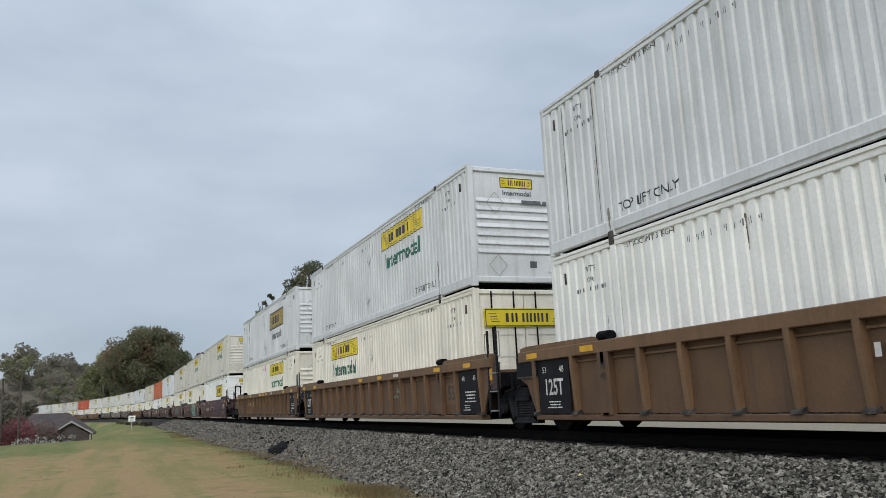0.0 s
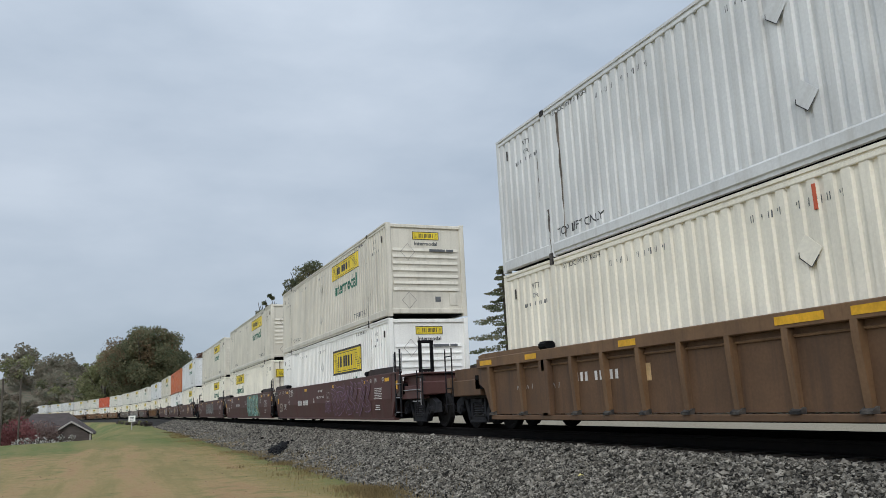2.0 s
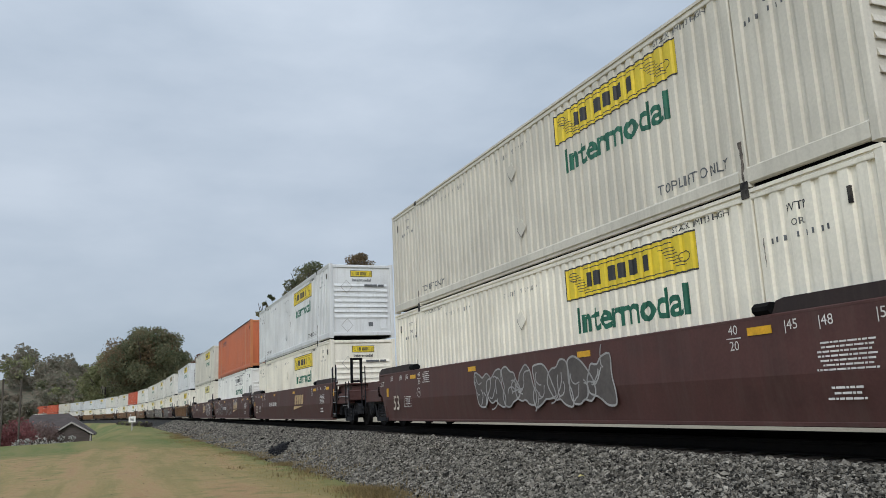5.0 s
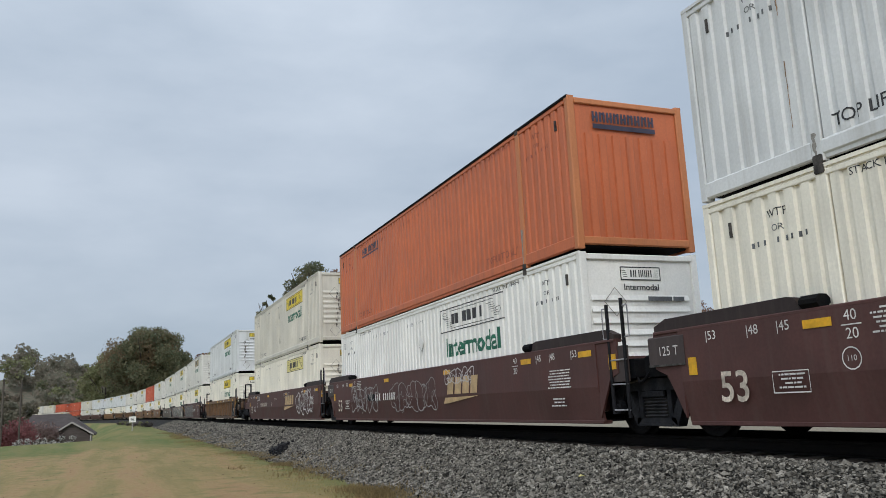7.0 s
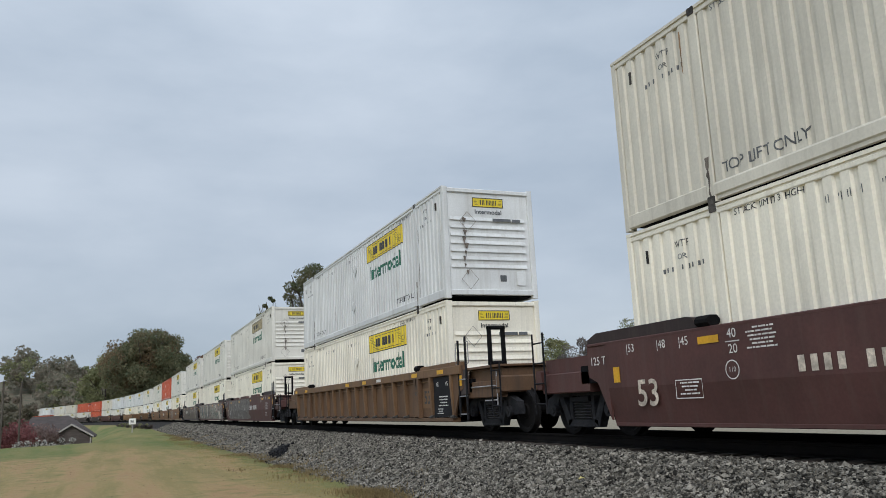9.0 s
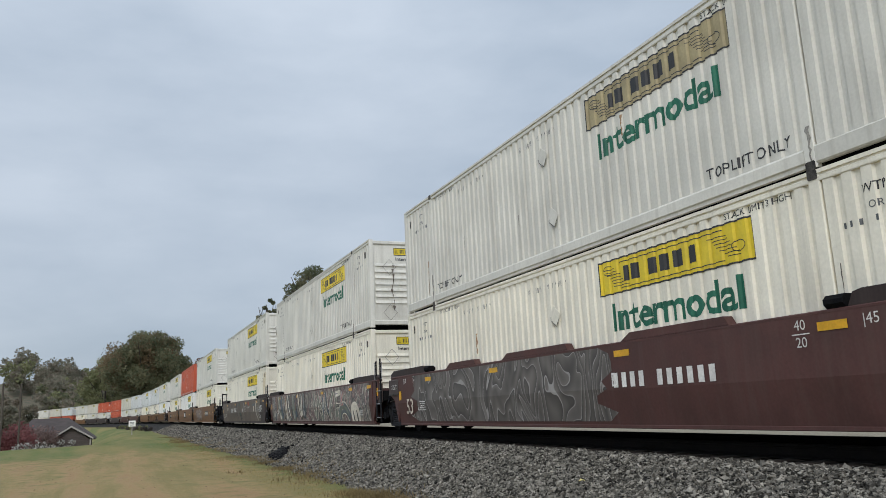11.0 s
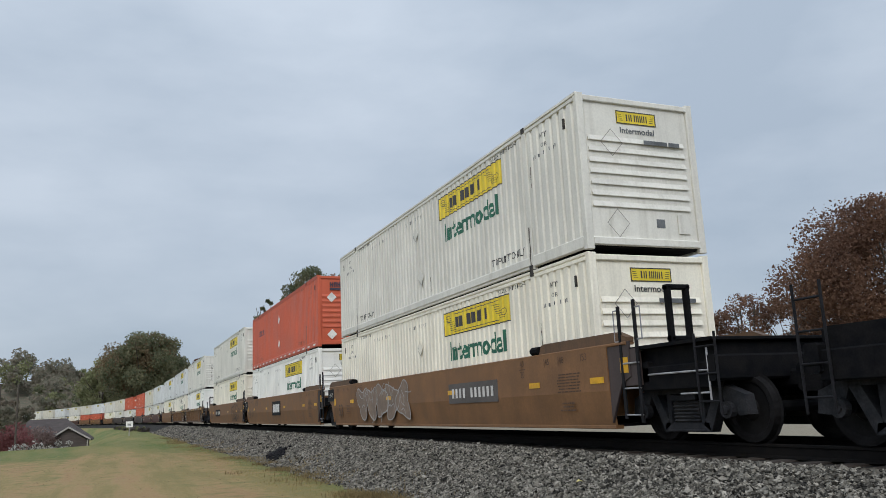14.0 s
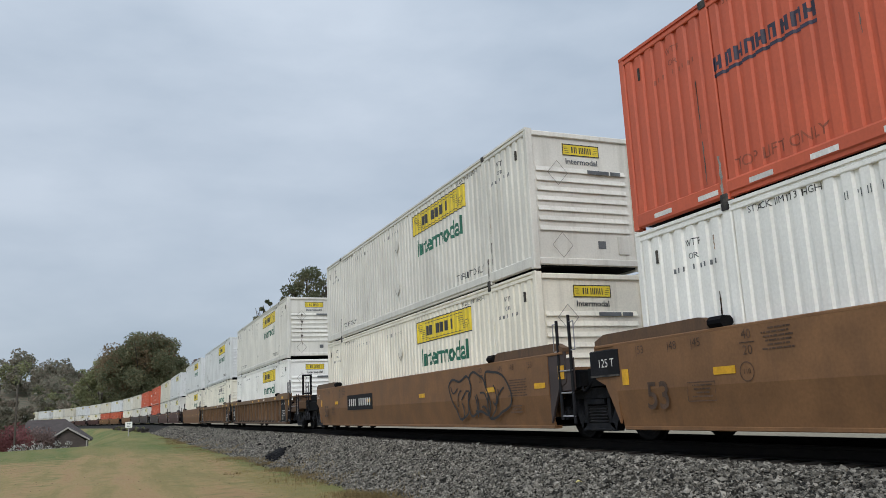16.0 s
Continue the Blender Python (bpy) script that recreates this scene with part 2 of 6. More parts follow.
MURAL = contour_spray("mural_spray", ((.10, .085, .085), (.22, .19, .155), (.085, .09, .085), (.20, .12, .115), (.30, .27, .22), (.12, .13, .12), (.32, .2, .19)), (.62, .57, .5), 5.0, .95, .14)
TEAL_FLOW = contour_spray("teal_green_spray", ((.03, .045, .035), (.12, .25, .22), (.045, .08, .05), (.19, .34, .30), (.06, .12, .08)), (.42, .48, .24), 4.0, .9, .1)
FLOW = contour_spray("flowing_grey_spray", ((.085, .072, .066), (.135, .12, .108), (.10, .088, .08), (.165, .15, .138)), (.46, .44, .42), 5.0, .62, .10)


# ---- mesh helpers ----
class Shape:
    """Collects faces for one mesh."""

    def __init__(self):
        self.v, self.f = [], []

    def add(self, verts, faces):
        n = len(self.v)
        self.v += [tuple(p) for p in verts]
        self.f += [tuple(n + i for i in q) for q in faces]
        return self

    def box(self, x0, x1, y0, y1, z0, z1, c=0.0):
        """A box, with its upright and long edges chamfered by c."""
        if c <= 0:
            return self.add([(x, y, z) for x in (x0, x1) for y in (y0, y1) for z in (z0, z1)],
                            [(0, 1, 3, 2), (4, 6, 7, 5), (0, 4, 5, 1), (2, 3, 7, 6), (0, 2, 6, 4), (1, 5, 7, 3)])
        axis = max(range(3), key=lambda i: ((x1 - x0), (y1 - y0), (z1 - z0))[i])
        lo, hi = [x0, y0, z0], [x1, y1, z1]
        a, b = [i for i in range(3) if i != axis]
        ring = [(lo[a] + c, lo[b]), (hi[a] - c, lo[b]), (hi[a], lo[b] + c), (hi[a], hi[b] - c), (hi[a] - c, hi[b]), (lo[a] + c, hi[b]),
                (lo[a], hi[b] - c), (lo[a], lo[b] + c)]
        return self.sweep(ring, axis, lo[axis], hi[axis])

    def sweep(self, ring, axis, t0, t1):
        """A prism of the ring (in the two other axes, in their order) from t0 to t1."""
        n, vs = len(ring), []
        a, b = [i for i in range(3) if i != axis]
        for t in (t0, t1):
            for p in ring:
                q = [0, 0, 0]
                q[axis], q[a], q[b] = t, p[0], p[1]
                vs.append(q)
        faces = [(i, (i + 1) % n, n + (i + 1) % n, n + i) for i in range(n)] + [tuple(range(n))[::-1], tuple(range(n, 2 * n))]
        return self.add(vs, faces)

    def rod(self, p, q, r, n=8):
        p, q = Vector(p), Vector(q)
        d = (q - p).normalized()
        a = d.orthogonal().normalized()
        b = d.cross(a)
        vs = [c + r * (a * math.cos(2 * math.pi * i / n) + b * math.sin(2 * math.pi * i / n)) for c in (p, q) for i in range(n)]
        return self.add(vs, [(i, (i + 1) % n, n + (i + 1) % n, n + i) for i in range(n)] + [tuple(range(n))[::-1], tuple(range(n, 2 * n))])

    def lathe(self, profile, centre, n=28):
        """Turned about an axis along X through centre; profile: (x, radius)."""
        k, vs = len(profile), []
        for i in range(n):
            a = 2 * math.pi * i / n
            vs += [(centre[0] + x, centre[1] + r * math.cos(a), centre[2] + r * math.sin(a)) for x, r in profile]
        fs = [(i * k + j, i * k + (j + 1) % k, ((i + 1) % n) * k + (j + 1) % k, ((i + 1) % n) * k + j) for i in range(n) for j in range(k)]
        return self.add(vs, fs)

    def mesh(self, name, fix=True):
        me = bpy.data.meshes.new(name)
        me.from_pydata(self.v, [], self.f)
        if fix:
            bm = bmesh.new()
            bm.from_mesh(me)
            bmesh.ops.recalc_face_normals(bm, faces=bm.faces)
            bm.to_mesh(me)
            bm.free()
        me.update()
        return me


MESHES = {}


def part(name, shape, material, parent, label="", key=None, kind="", fix=True):
    """One mesh object under a thing or a part; with a key the mesh is shared between alike pieces."""
    if key is None:
        me = shape().mesh(name, fix) if callable(shape) else shape.mesh(name, fix)
    else:
        if key not in MESHES:
            MESHES[key] = shape().mesh(name, fix) if callable(shape) else shape.mesh(name, fix)
        me = MESHES[key]
    ob = new(name, me)
    if not me.materials:
        me.materials.append(None)
    ob.material_slots[0].link = "OBJECT"
    ob.material_slots[0].material = material
    ob.parent = parent
    return tagged(ob, label, kind=kind)


TEXTS = {}


def letters(text, size, bold=0.0):
    """The built-in font as flat points and faces, centred, of unit axes; cached."""
    if (text, size, bold) not in TEXTS:
        cu = bpy.data.curves.new("words", "FONT")
        cu.body, cu.size, cu.align_x, cu.align_y, cu.space_character, cu.resolution_u = text, size, "CENTER", "CENTER", 1.0, 3
        cu.offset = size * bold
        ob = new("words", cu)
        me = bpy.data.meshes.new_from_object(ob.evaluated_get(bpy.context.evaluated_depsgraph_get()))
        TEXTS[text, size, bold] = ([tuple(v.co) for v in me.vertices], [tuple(p.vertices) for p in me.polygons])
        bpy.data.objects.remove(ob)
        bpy.data.curves.remove(cu)
        bpy.data.meshes.remove(me)
    return TEXTS[text, size, bold]


def side_words(s, text, size, x, y, z, bold=0.0, stretch=1.0):
    """Words on a side that faces -X, centred at y, z."""
    vs, fs = letters(text, size, bold)
    return s.add([(x, y - p[0] * stretch, z + p[1]) for p in vs], fs)


def end_words(s, text, size, x, y, z, stretch=1.0):
    """Words on an end that faces -Y."""
    vs, fs = letters(text, size, .02)
    return s.add([(x + p[0] * stretch, y, z + p[1]) for p in vs], fs)


def side_bar(s, x, y0, y1, z0, z1):
    return s.add([(x, y0, z0), (x, y1, z0), (x, y1, z1), (x, y0, z1)], [(0, 3, 2, 1)])


def ribbon(s, pts, width, x):
    """A painted line of that width on a side that faces -X; pts: (y, z)."""
    left, right = [], []
    for i, p in enumerate(pts):
        a, b = Vector(pts[max(0, i - 1)]), Vector(pts[min(len(pts) - 1, i + 1)])
        d = (b - a)
        d = d.normalized() if d.length > 1e-6 else Vector((1, 0))
        n = Vector((-d.y, d.x)) * width / 2
        xi = x - .0004 * i / len(pts)                                 # where a line crosses itself the later stroke lies on top
        left.append((xi, p[0] + n.x, p[1] + n.y))
        right.append((xi, p[0] - n.x, p[1] - n.y))
    k = len(pts)
    return s.add(left + right, [(i, i + 1, k + i + 1, k + i) for i in range(k - 1)])


# ---- the track's way: straight beside the camera, then a long bend ----
X0, BEND, RADIUS, EASING = 8.81, 80.0, 750.0, 120.0


def lay_track():
    """Middle of the track every metre: the bend tightens over its easing, then keeps its radius."""
    x, y, h, rows = X0, BEND, 0.0, [(X0, BEND, 0.0)]
    for i in range(760):
        c = min(1.0, (i + .5) / EASING) / RADIUS
        h += c / 2
        x, y = x - math.sin(h), y + math.cos(h)
        h += c / 2
        rows.append((x, y, h))
    return np.array(rows)


WAY = lay_track()


def on_track(s, u=0.0):
    """The point of the track at s metres, u metres to the right of its middle, and its heading in degrees."""
    if s <= BEND:
        return X0 + u, s, 0.0
    q = np.arange(len(WAY))
    x, y, h = (float(np.interp(s - BEND, q, WAY[:, k])) for k in range(3))
    return x + u * math.cos(h), y + u * math.sin(h), math.degrees(h)


def beside(x, y):
    """How far a point lies to the right of the track's middle."""
    if y <= BEND:
        return x - X0
    return (x - float(np.interp(y, WAY[:, 1], WAY[:, 0]))) * math.cos(float(np.interp(y, WAY[:, 1], WAY[:, 2])))


def smooth(a, b, v):
    t = max(0.0, min(1.0, (v - a) / (b - a)))
    return t * t * (3 - 2 * t)


def ground_height(x, y):
    u = beside(x, y)
    if u <= 0:
        d = -u
        z = -0.21 if d < 1.75 else -0.21 - 0.71 * min(1.0, (d - 1.75) / 2.0)
        z -= 2.6 * smooth(60, 95, y) * smooth(7, 15, d)
        z += 0.05 * noise.noise((x * 0.25, y * 0.25, 0.0)) * smooth(3.4, 5, d)
        return z - 0.10 * smooth(8, 40, d)
    z = -0.21 if u < 1.75 else -0.21 - 0.34 * min(1.0, (u - 1.75) / 1.4)
    return z + 0.04 * noise.noise((x * 0.3, y * 0.3, 5.0)) * smooth(3.2, 6, u)


# ---- ground ----
def ground_material():
    m = bpy.data.materials.new("grass_dirt_and_shaded_ballast")
    m.use_nodes = True
    nt = m.node_tree
    L = nt.links.new
    bs = nt.nodes["Principled BSDF"]
    bs.inputs["Roughness"].default_value, bs.inputs["Specular IOR Level"].default_value = 0.92, 0.2
    tc = nt.nodes.new("ShaderNodeTexCoord")

    def tex(scale, detail=5, rough=0.55, stretch=(1, 1, 1)):
        mp = nt.nodes.new("ShaderNodeMapping")
        mp.inputs["Scale"].default_value = stretch
        L(tc.outputs["Object"], mp.inputs[0])
        n = nt.nodes.new("ShaderNodeTexNoise")
        n.inputs["Scale"].default_value, n.inputs["Detail"].default_value, n.inputs["Roughness"].default_value = scale, detail, rough
        L(mp.outputs[0], n.inputs["Vector"])
        return n.outputs["Fac"]

    def rng(v, a, b, c=0.0, d=1.0):
        r = nt.nodes.new("ShaderNodeMapRange")
        for k, w in (("From Min", a), ("From Max", b), ("To Min", c), ("To Max", d)):
            r.inputs[k].default_value = w
        L(v, r.inputs["Value"])
        return r.outputs[0]

    def mixc(f, a, b):
        x = nt.nodes.new("ShaderNodeMix")
        x.data_type = "RGBA"
        L(f, x.inputs["Factor"])
        for sock, c in ((x.inputs[6], a), (x.inputs[7], b)):
            if isinstance(c, tuple):
                sock.default_value = (*c, 1)
            else:
                L(c, sock)
        return x.outputs[2]

    def math2(op, a, b):
        x = nt.nodes.new("ShaderNodeMath")
        x.operation = op
        for sock, c in ((x.inputs[0], a), (x.inputs[1], b)):
            if isinstance(c, float):
                sock.default_value = c
            else:
                L(c, sock)
        return x.outputs[0]

    zones = nt.nodes.new("ShaderNodeVertexColor")
    zones.layer_name = "zones"
    sep = nt.nodes.new("ShaderNodeSeparateColor")
    L(zones.outputs[0], sep.inputs[0])
    ballast, track_road, far_side = sep.outputs[0], sep.outputs[1], sep.outputs[2]
    edge = tex(1.6, 6)
    wob = math2("SUBTRACT", edge, 0.5)
    patch = tex(0.22, 5, 0.6, (1.0, 0.16, 1))
    fine = tex(9.0, 5, 0.7)
    blade = tex(55.0, 3, 0.7, (1, 0.5, 1))
    grass = mixc(rng(patch, 0.42, 0.6), (0.11, 0.15, 0.046), (0.235, 0.20, 0.08))
    grass = mixc(rng(fine, 0.42, 0.7, 0.0, 0.35), grass, (0.23, 0.18, 0.08))
    dirt = mixc(rng(fine, 0.3, 0.7), (0.31, 0.215, 0.10), (0.41, 0.295, 0.15))
    mid = tex(0.8, 6, 0.65, (1.2, 0.13, 1))
    speck = tex(16.0, 4, 0.8)
    dirt = mixc(rng(mid, 0.42, 0.6, 0.0, 0.8), dirt, (0.205, 0.175, 0.07))
    dirt = mixc(rng(mid, 0.52, 0.38, 0.0, 0.6), dirt, (0.30, 0.185, 0.10))
    dirt = mixc(rng(speck, 0.62, 0.74, 0.0, 0.75), dirt, (0.10, 0.065, 0.035))
    grass = mixc(rng(mid, 0.45, 0.65, 0.0, 0.6), grass, (0.22, 0.19, 0.085))
    road = math2("ADD", track_road, math2("MULTIPLY", wob, 1.3))
    land = mixc(rng(road, 0.35, 0.75), grass, dirt)
    gravel_land = mixc(rng(fine, 0.3, 0.7), (0.20, 0.175, 0.125), (0.36, 0.32, 0.25))
    land = mixc(rng(math2("ADD", far_side, math2("MULTIPLY", wob, 0.3)), 0.4, 0.6), land, gravel_land)
    v = nt.nodes.new("ShaderNodeTexVoronoi")
    v.inputs["Scale"].default_value = 28.0
    L(tc.outputs["Object"], v.inputs["Vector"])
    sv = nt.nodes.new("ShaderNodeSeparateColor")
    L(v.outputs["Color"], sv.inputs[0])
    # ballast bed: shade in the gaps between stones is painted as near-black
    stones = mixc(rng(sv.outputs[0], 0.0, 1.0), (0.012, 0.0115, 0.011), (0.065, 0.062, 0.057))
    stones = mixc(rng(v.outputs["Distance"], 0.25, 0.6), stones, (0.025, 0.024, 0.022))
    soil = mixc(rng(fine, 0.35, 0.65), (0.15, 0.105, 0.06), (0.25, 0.20, 0.125))
    toe = math2("ADD", ballast, math2("MULTIPLY", wob, 0.9))
    land = mixc(rng(toe, 0.10, 0.34, 0.0, 0.85), land, soil)
    b = math2("ADD", ballast, math2("MULTIPLY", wob, 0.55))
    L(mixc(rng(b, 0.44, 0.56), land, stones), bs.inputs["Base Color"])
    bump = nt.nodes.new("ShaderNodeBump")
    bump.inputs["Strength"].default_value, bump.inputs["Distance"].default_value = 0.7, 0.03
    h = math2("ADD", math2("MULTIPLY", blade, 0.6), math2("MULTIPLY", v.outputs["Distance"], -0.7))
    L(h, bump.inputs["Height"])
    L(bump.outputs[0], bs.inputs["Normal"])
    return m


def build_ground():
    xs = sorted({round(v, 3) for v in
                 [X0 + u for u in (-3.9, -3.75, -3.5, -3.2, -2.9, -2.6, -2.3, -2.0, -1.75, -1.5, -1, 0, 1, 1.75, 2.2, 2.7, 3.15, 4, 5, 6.5, 8, 10, 13, 17, 22, 28, 35, 45)]
                 + [4.5 - 0.5 * i for i in range(14)] + [-3 - 1.5 * i for i in range(20)] + [-36, -42, -50, -60, -75, -95, -125, -170, -240, -350, -550, -900, -1500, -2500]
                 + [60, 80, 105, 140, 190, 260, 380, 600, 1000, 1600, 2500]})
    ys = [-2500, -1200, -500, -200, -90, -45, -25, -15] + [-10 + 1.0 * i for i in range(80)] + [70 + 3.0 * i for i in range(24)] + [142 + 6.0 * i for i in range(64)] + \
        [540, 600, 700, 850, 1100, 1500, 2200, 3200]
    verts, cols = [], []
    for y in ys:
        for x in xs:
            if y > BEND:      # columns follow the bend while they are near it
                k = smooth(260, 60, abs(x - X0))
                px = x - (X0 - float(np.interp(y, WAY[:, 1], WAY[:, 0]))) * k
            else:
                px = x
            verts.append((px, y, ground_height(px, y)))
            u = beside(px, y)
            bal = smooth(4.6, 2.9, -u) if u < 0 else smooth(4.6, 2.9, u)
            # worn wheel tracks through the grass, about parallel to the rails
            c = u + 7.6 + 0.5 * math.sin(y * 0.05)
            road = 0.72 * smooth(52, 36, y) * smooth(-14, -5, px) * smooth(5.2, 3.6, px) + 0.5 * max(math.exp(-(c / 0.35) ** 2), math.exp(-((c + 1.7) / 0.35) ** 2)) * smooth(75, 40, y)
            cols.append((bal, min(1, road), smooth(2.0, 3.5, u) * smooth(40, 22, u), 1))
    n = len(xs)
    faces = [(j * n + i, j * n + i + 1, (j + 1) * n + i + 1, (j + 1) * n + i) for j in range(len(ys) - 1) for i in range(n - 1)]
    me = bpy.data.meshes.new("ground")
    me.from_pydata(verts, [], faces)
    layer = me.color_attributes.new("zones", "FLOAT_COLOR", "POINT")
    layer.data.foreach_set("color", np.array(cols, dtype=np.float32).ravel())
    me.materials.append(ground_material())
    for p in me.polygons:
        p.use_smooth = True
    ob = new("ground", me)
    return tagged(ob, "mown grass with worn dirt tracks and a sloping bed of grey crushed stone", "ground", kind="structure")


build_ground()

STONE = mat("crushed_stone", (0.078, 0.072, 0.061), (0.215, 0.200, 0.172), rough=0.9, scale=9.0, fine=90, spread=0.2, island=0.97, bump=0.2, spec=0.25)


def build_ballast():
    """Loose crushed stones on the shoulder nearest to the camera."""
    rng = np.random.default_rng(7)
    bands = ((3.5, 16, 1550, 0.0182), (16, 30, 1250, 0.0195), (30, 55, 700, 0.0235), (55, 110, 170, 0.036))
    corner = np.array([(1, 0, 0), (-1, 0, 0), (0, 1, 0), (0, -1, 0), (0, 0, 1), (0, 0, -1)], dtype=np.float64)
    tris = np.array([(0, 2, 4), (2, 1, 4), (1, 3, 4), (3, 0, 4), (2, 0, 5), (1, 2, 5), (3, 1, 5), (0, 3, 5)])
    allv = []
    for y0, y1, per, size in bands:
        k = int((y1 - y0) * 2.75 * per)
        y = rng.uniform(y0, y1, k)
        u = -1.2 - 2.75 * rng.uniform(0, 1, k) - 0.35 * rng.random(k) ** 3
        r = size * rng.lognormal(0, 0.3, k)
        z = -0.21 - 0.71 * np.clip((-u - 1.75) / 2.0, 0, 1) + r * rng.uniform(0.1, 0.9, k)
        s = corner[None] * rng.uniform(0.75, 1.45, (k, 6, 1)) + rng.normal(0, 0.3, (k, 6, 3))
        s *= (r[:, None] * np.stack((np.ones(k), rng.uniform(0.65, 1.2, k), rng.uniform(0.5, 0.95, k)), axis=1))[:, None]
        a, b = rng.uniform(0, 6.28, k), rng.uniform(-0.9, 0.9, k)
        ca, sa, cb, sb, o = np.cos(a), np.sin(a), np.cos(b), np.sin(b), np.zeros(k)
        rot = np.stack((np.stack((ca, -sa * cb, sa * sb), 1), np.stack((sa, ca * cb, -ca * sb), 1), np.stack((o, sb, cb), 1)), 1)
        allv.append((np.einsum("kij,kvj->kvi", rot, s) + np.stack((X0 + u, y, z), axis=1)[:, None]).reshape(-1, 3))
    allv = np.concatenate(allv)
    allf = (tris[None] + 6 * np.arange(len(allv) // 6)[:, None, None]).reshape(-1, 3)
    me = bpy.data.meshes.new("ballast_stones")
    me.from_pydata(allv.tolist(), [], allf.tolist())
    me.materials.append(STONE)
    tagged(new("ballast_stones", me), "grey angular crushed stone heaped beside the rails", "gravel", kind="stuff")


build_ballast()


def swept(name, ring, u0, s0, s1, step):
    """A bar of that profile (across, up) along the track, u0 from its middle."""
    s = Shape()
    k, n = len(ring), int((s1 - s0) / step) + 1
    vs = []
    for i in range(n):
        t = s0 + i * step
        for a, z in ring:
            x, y, _ = on_track(t, u0 + a)
            vs.append((x, y, z))
    s.add(vs, [(i * k + j, i * k + (j + 1) % k, (i + 1) * k + (j + 1) % k, (i + 1) * k + j) for i in range(n - 1) for j in range(k)])
    return s


def build_track():
    root = tagged(new("railway_track"), "rusty steel rails on dark creosoted wooden ties", "railway track", kind="structure")
    ring = [(-0.07, -0.18), (0.07, -0.18), (0.07, -0.165), (0.012, -0.145), (0.012, -0.045), (0.036, -0.035), (0.036, -0.008), (0.026, 0),
            (-0.026, 0), (-0.036, -0.008), (-0.036, -0.035), (-0.012, -0.045), (-0.012, -0.145), (-0.07, -0.165)]
    for u in (-0.753, 0.753):
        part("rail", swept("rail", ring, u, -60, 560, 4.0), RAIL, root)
    for i in range(200):
        s = -8 + i * 0.53
        ob = part("tie", lambda: Shape().box(-1.3, 1.3, -0.115, 0.115, -0.32, -0.182, 0.015), TIE, root, key="tie")
        x, y, h = on_track(s)
        ob.matrix_basis = pose(x, y, 0, 0, 0, h)


build_track()


# ---- containers ----
CL, CW, CH = 16.15, 2.59, 2.9              # 53 feet long, 8.5 wide, 9.5 high
HL, HW = CL / 2, CW / 2
POST = HL - 2.03                            # the lifting posts stand 40 feet apart


def corrugated(side, y0, y1, z0, z1, pitch=0.245, depth=0.034):
    """A pressed steel wall along Y; its ridges stand out to the side (-1 or 1)."""
    s = Shape()
    n = max(1, round((y1 - y0) / pitch))
    p = (y1 - y0) / n
    x_out, x_in = side * (HW - 0.012), side * (HW - 0.012 - depth)
    line = []
    for i in range(n):
        a = y0 + i * p
        line += [(x_in, a), (x_in, a + 0.28 * p), (x_out, a + 0.38 * p), (x_out, a + 0.90 * p)]
    line.append((x_in, y1))
    k = len(line)
    vs = [(x, y, z) for z in (z0, z1) for x, y in line]
    return s.add(vs, [(i, i + 1, k + i + 1, k + i) for i in range(k - 1)])


def side_walls(side):
    s = Shape()
    for a, b in ((-HL + 0.14, -POST - 0.09), (-POST + 0.09, POST - 0.09), (POST + 0.09, HL - 0.14)):
        c = corrugated(side, a, b, 0.26, CH - 0.13)
        s.add(c.v, c.f)
    return s


def ribbed_end(y, way):
    """The closed end: a framed panel with level pressed ribs."""
    s = Shape()
    s.box(-HW + 0.12, HW - 0.12, min(y, y - way * 0.03), max(y, y - way * 0.03), 0.14, CH - 0.1)
    return s


def end_rib(y, way):
    """One level rib, steep above and sloping below, so that its upper edge shades the panel."""
    return Shape().sweep([(y - way * .01, 0.012), (y + way * 0.034, -0.004), (y + way * 0.034, 0.010), (y, 0.1)], 0, -HW + 0.2, HW - 0.26)


def upright_end(y, way):
    """The closed end with upright corrugations."""
    s = Shape()
    s.box(-HW + 0.12, HW - 0.12, min(y, y - way * 0.03), max(y, y - way * 0.03), 0.14, CH - 0.1)
    return s


def end_fold(y, way):
    return Shape().sweep([(-0.05, y), (-0.035, y + way * 0.035), (0.10, y + way * 0.035), (0.13, y)], 2, 0.22, 2.2)


def door_leaf(y, way, x0, x1):
    s = Shape()
    s.box(x0, x1, min(y, y - way * 0.05), max(y, y - way * 0.05), 0.16, CH - 0.12, 0.012)
    for i in range(5):
        z = 0.32 + i * 0.5
        s.box(x0 + 0.06, x1 - 0.06, min(y, y + way * 0.018), max(y, y + way * 0.018), z, z + 0.3)
    return s


def plate(y0, y1, z0, z1, x):
    return Shape().box(x - 0.006, x, y0, y1, z0, z1)


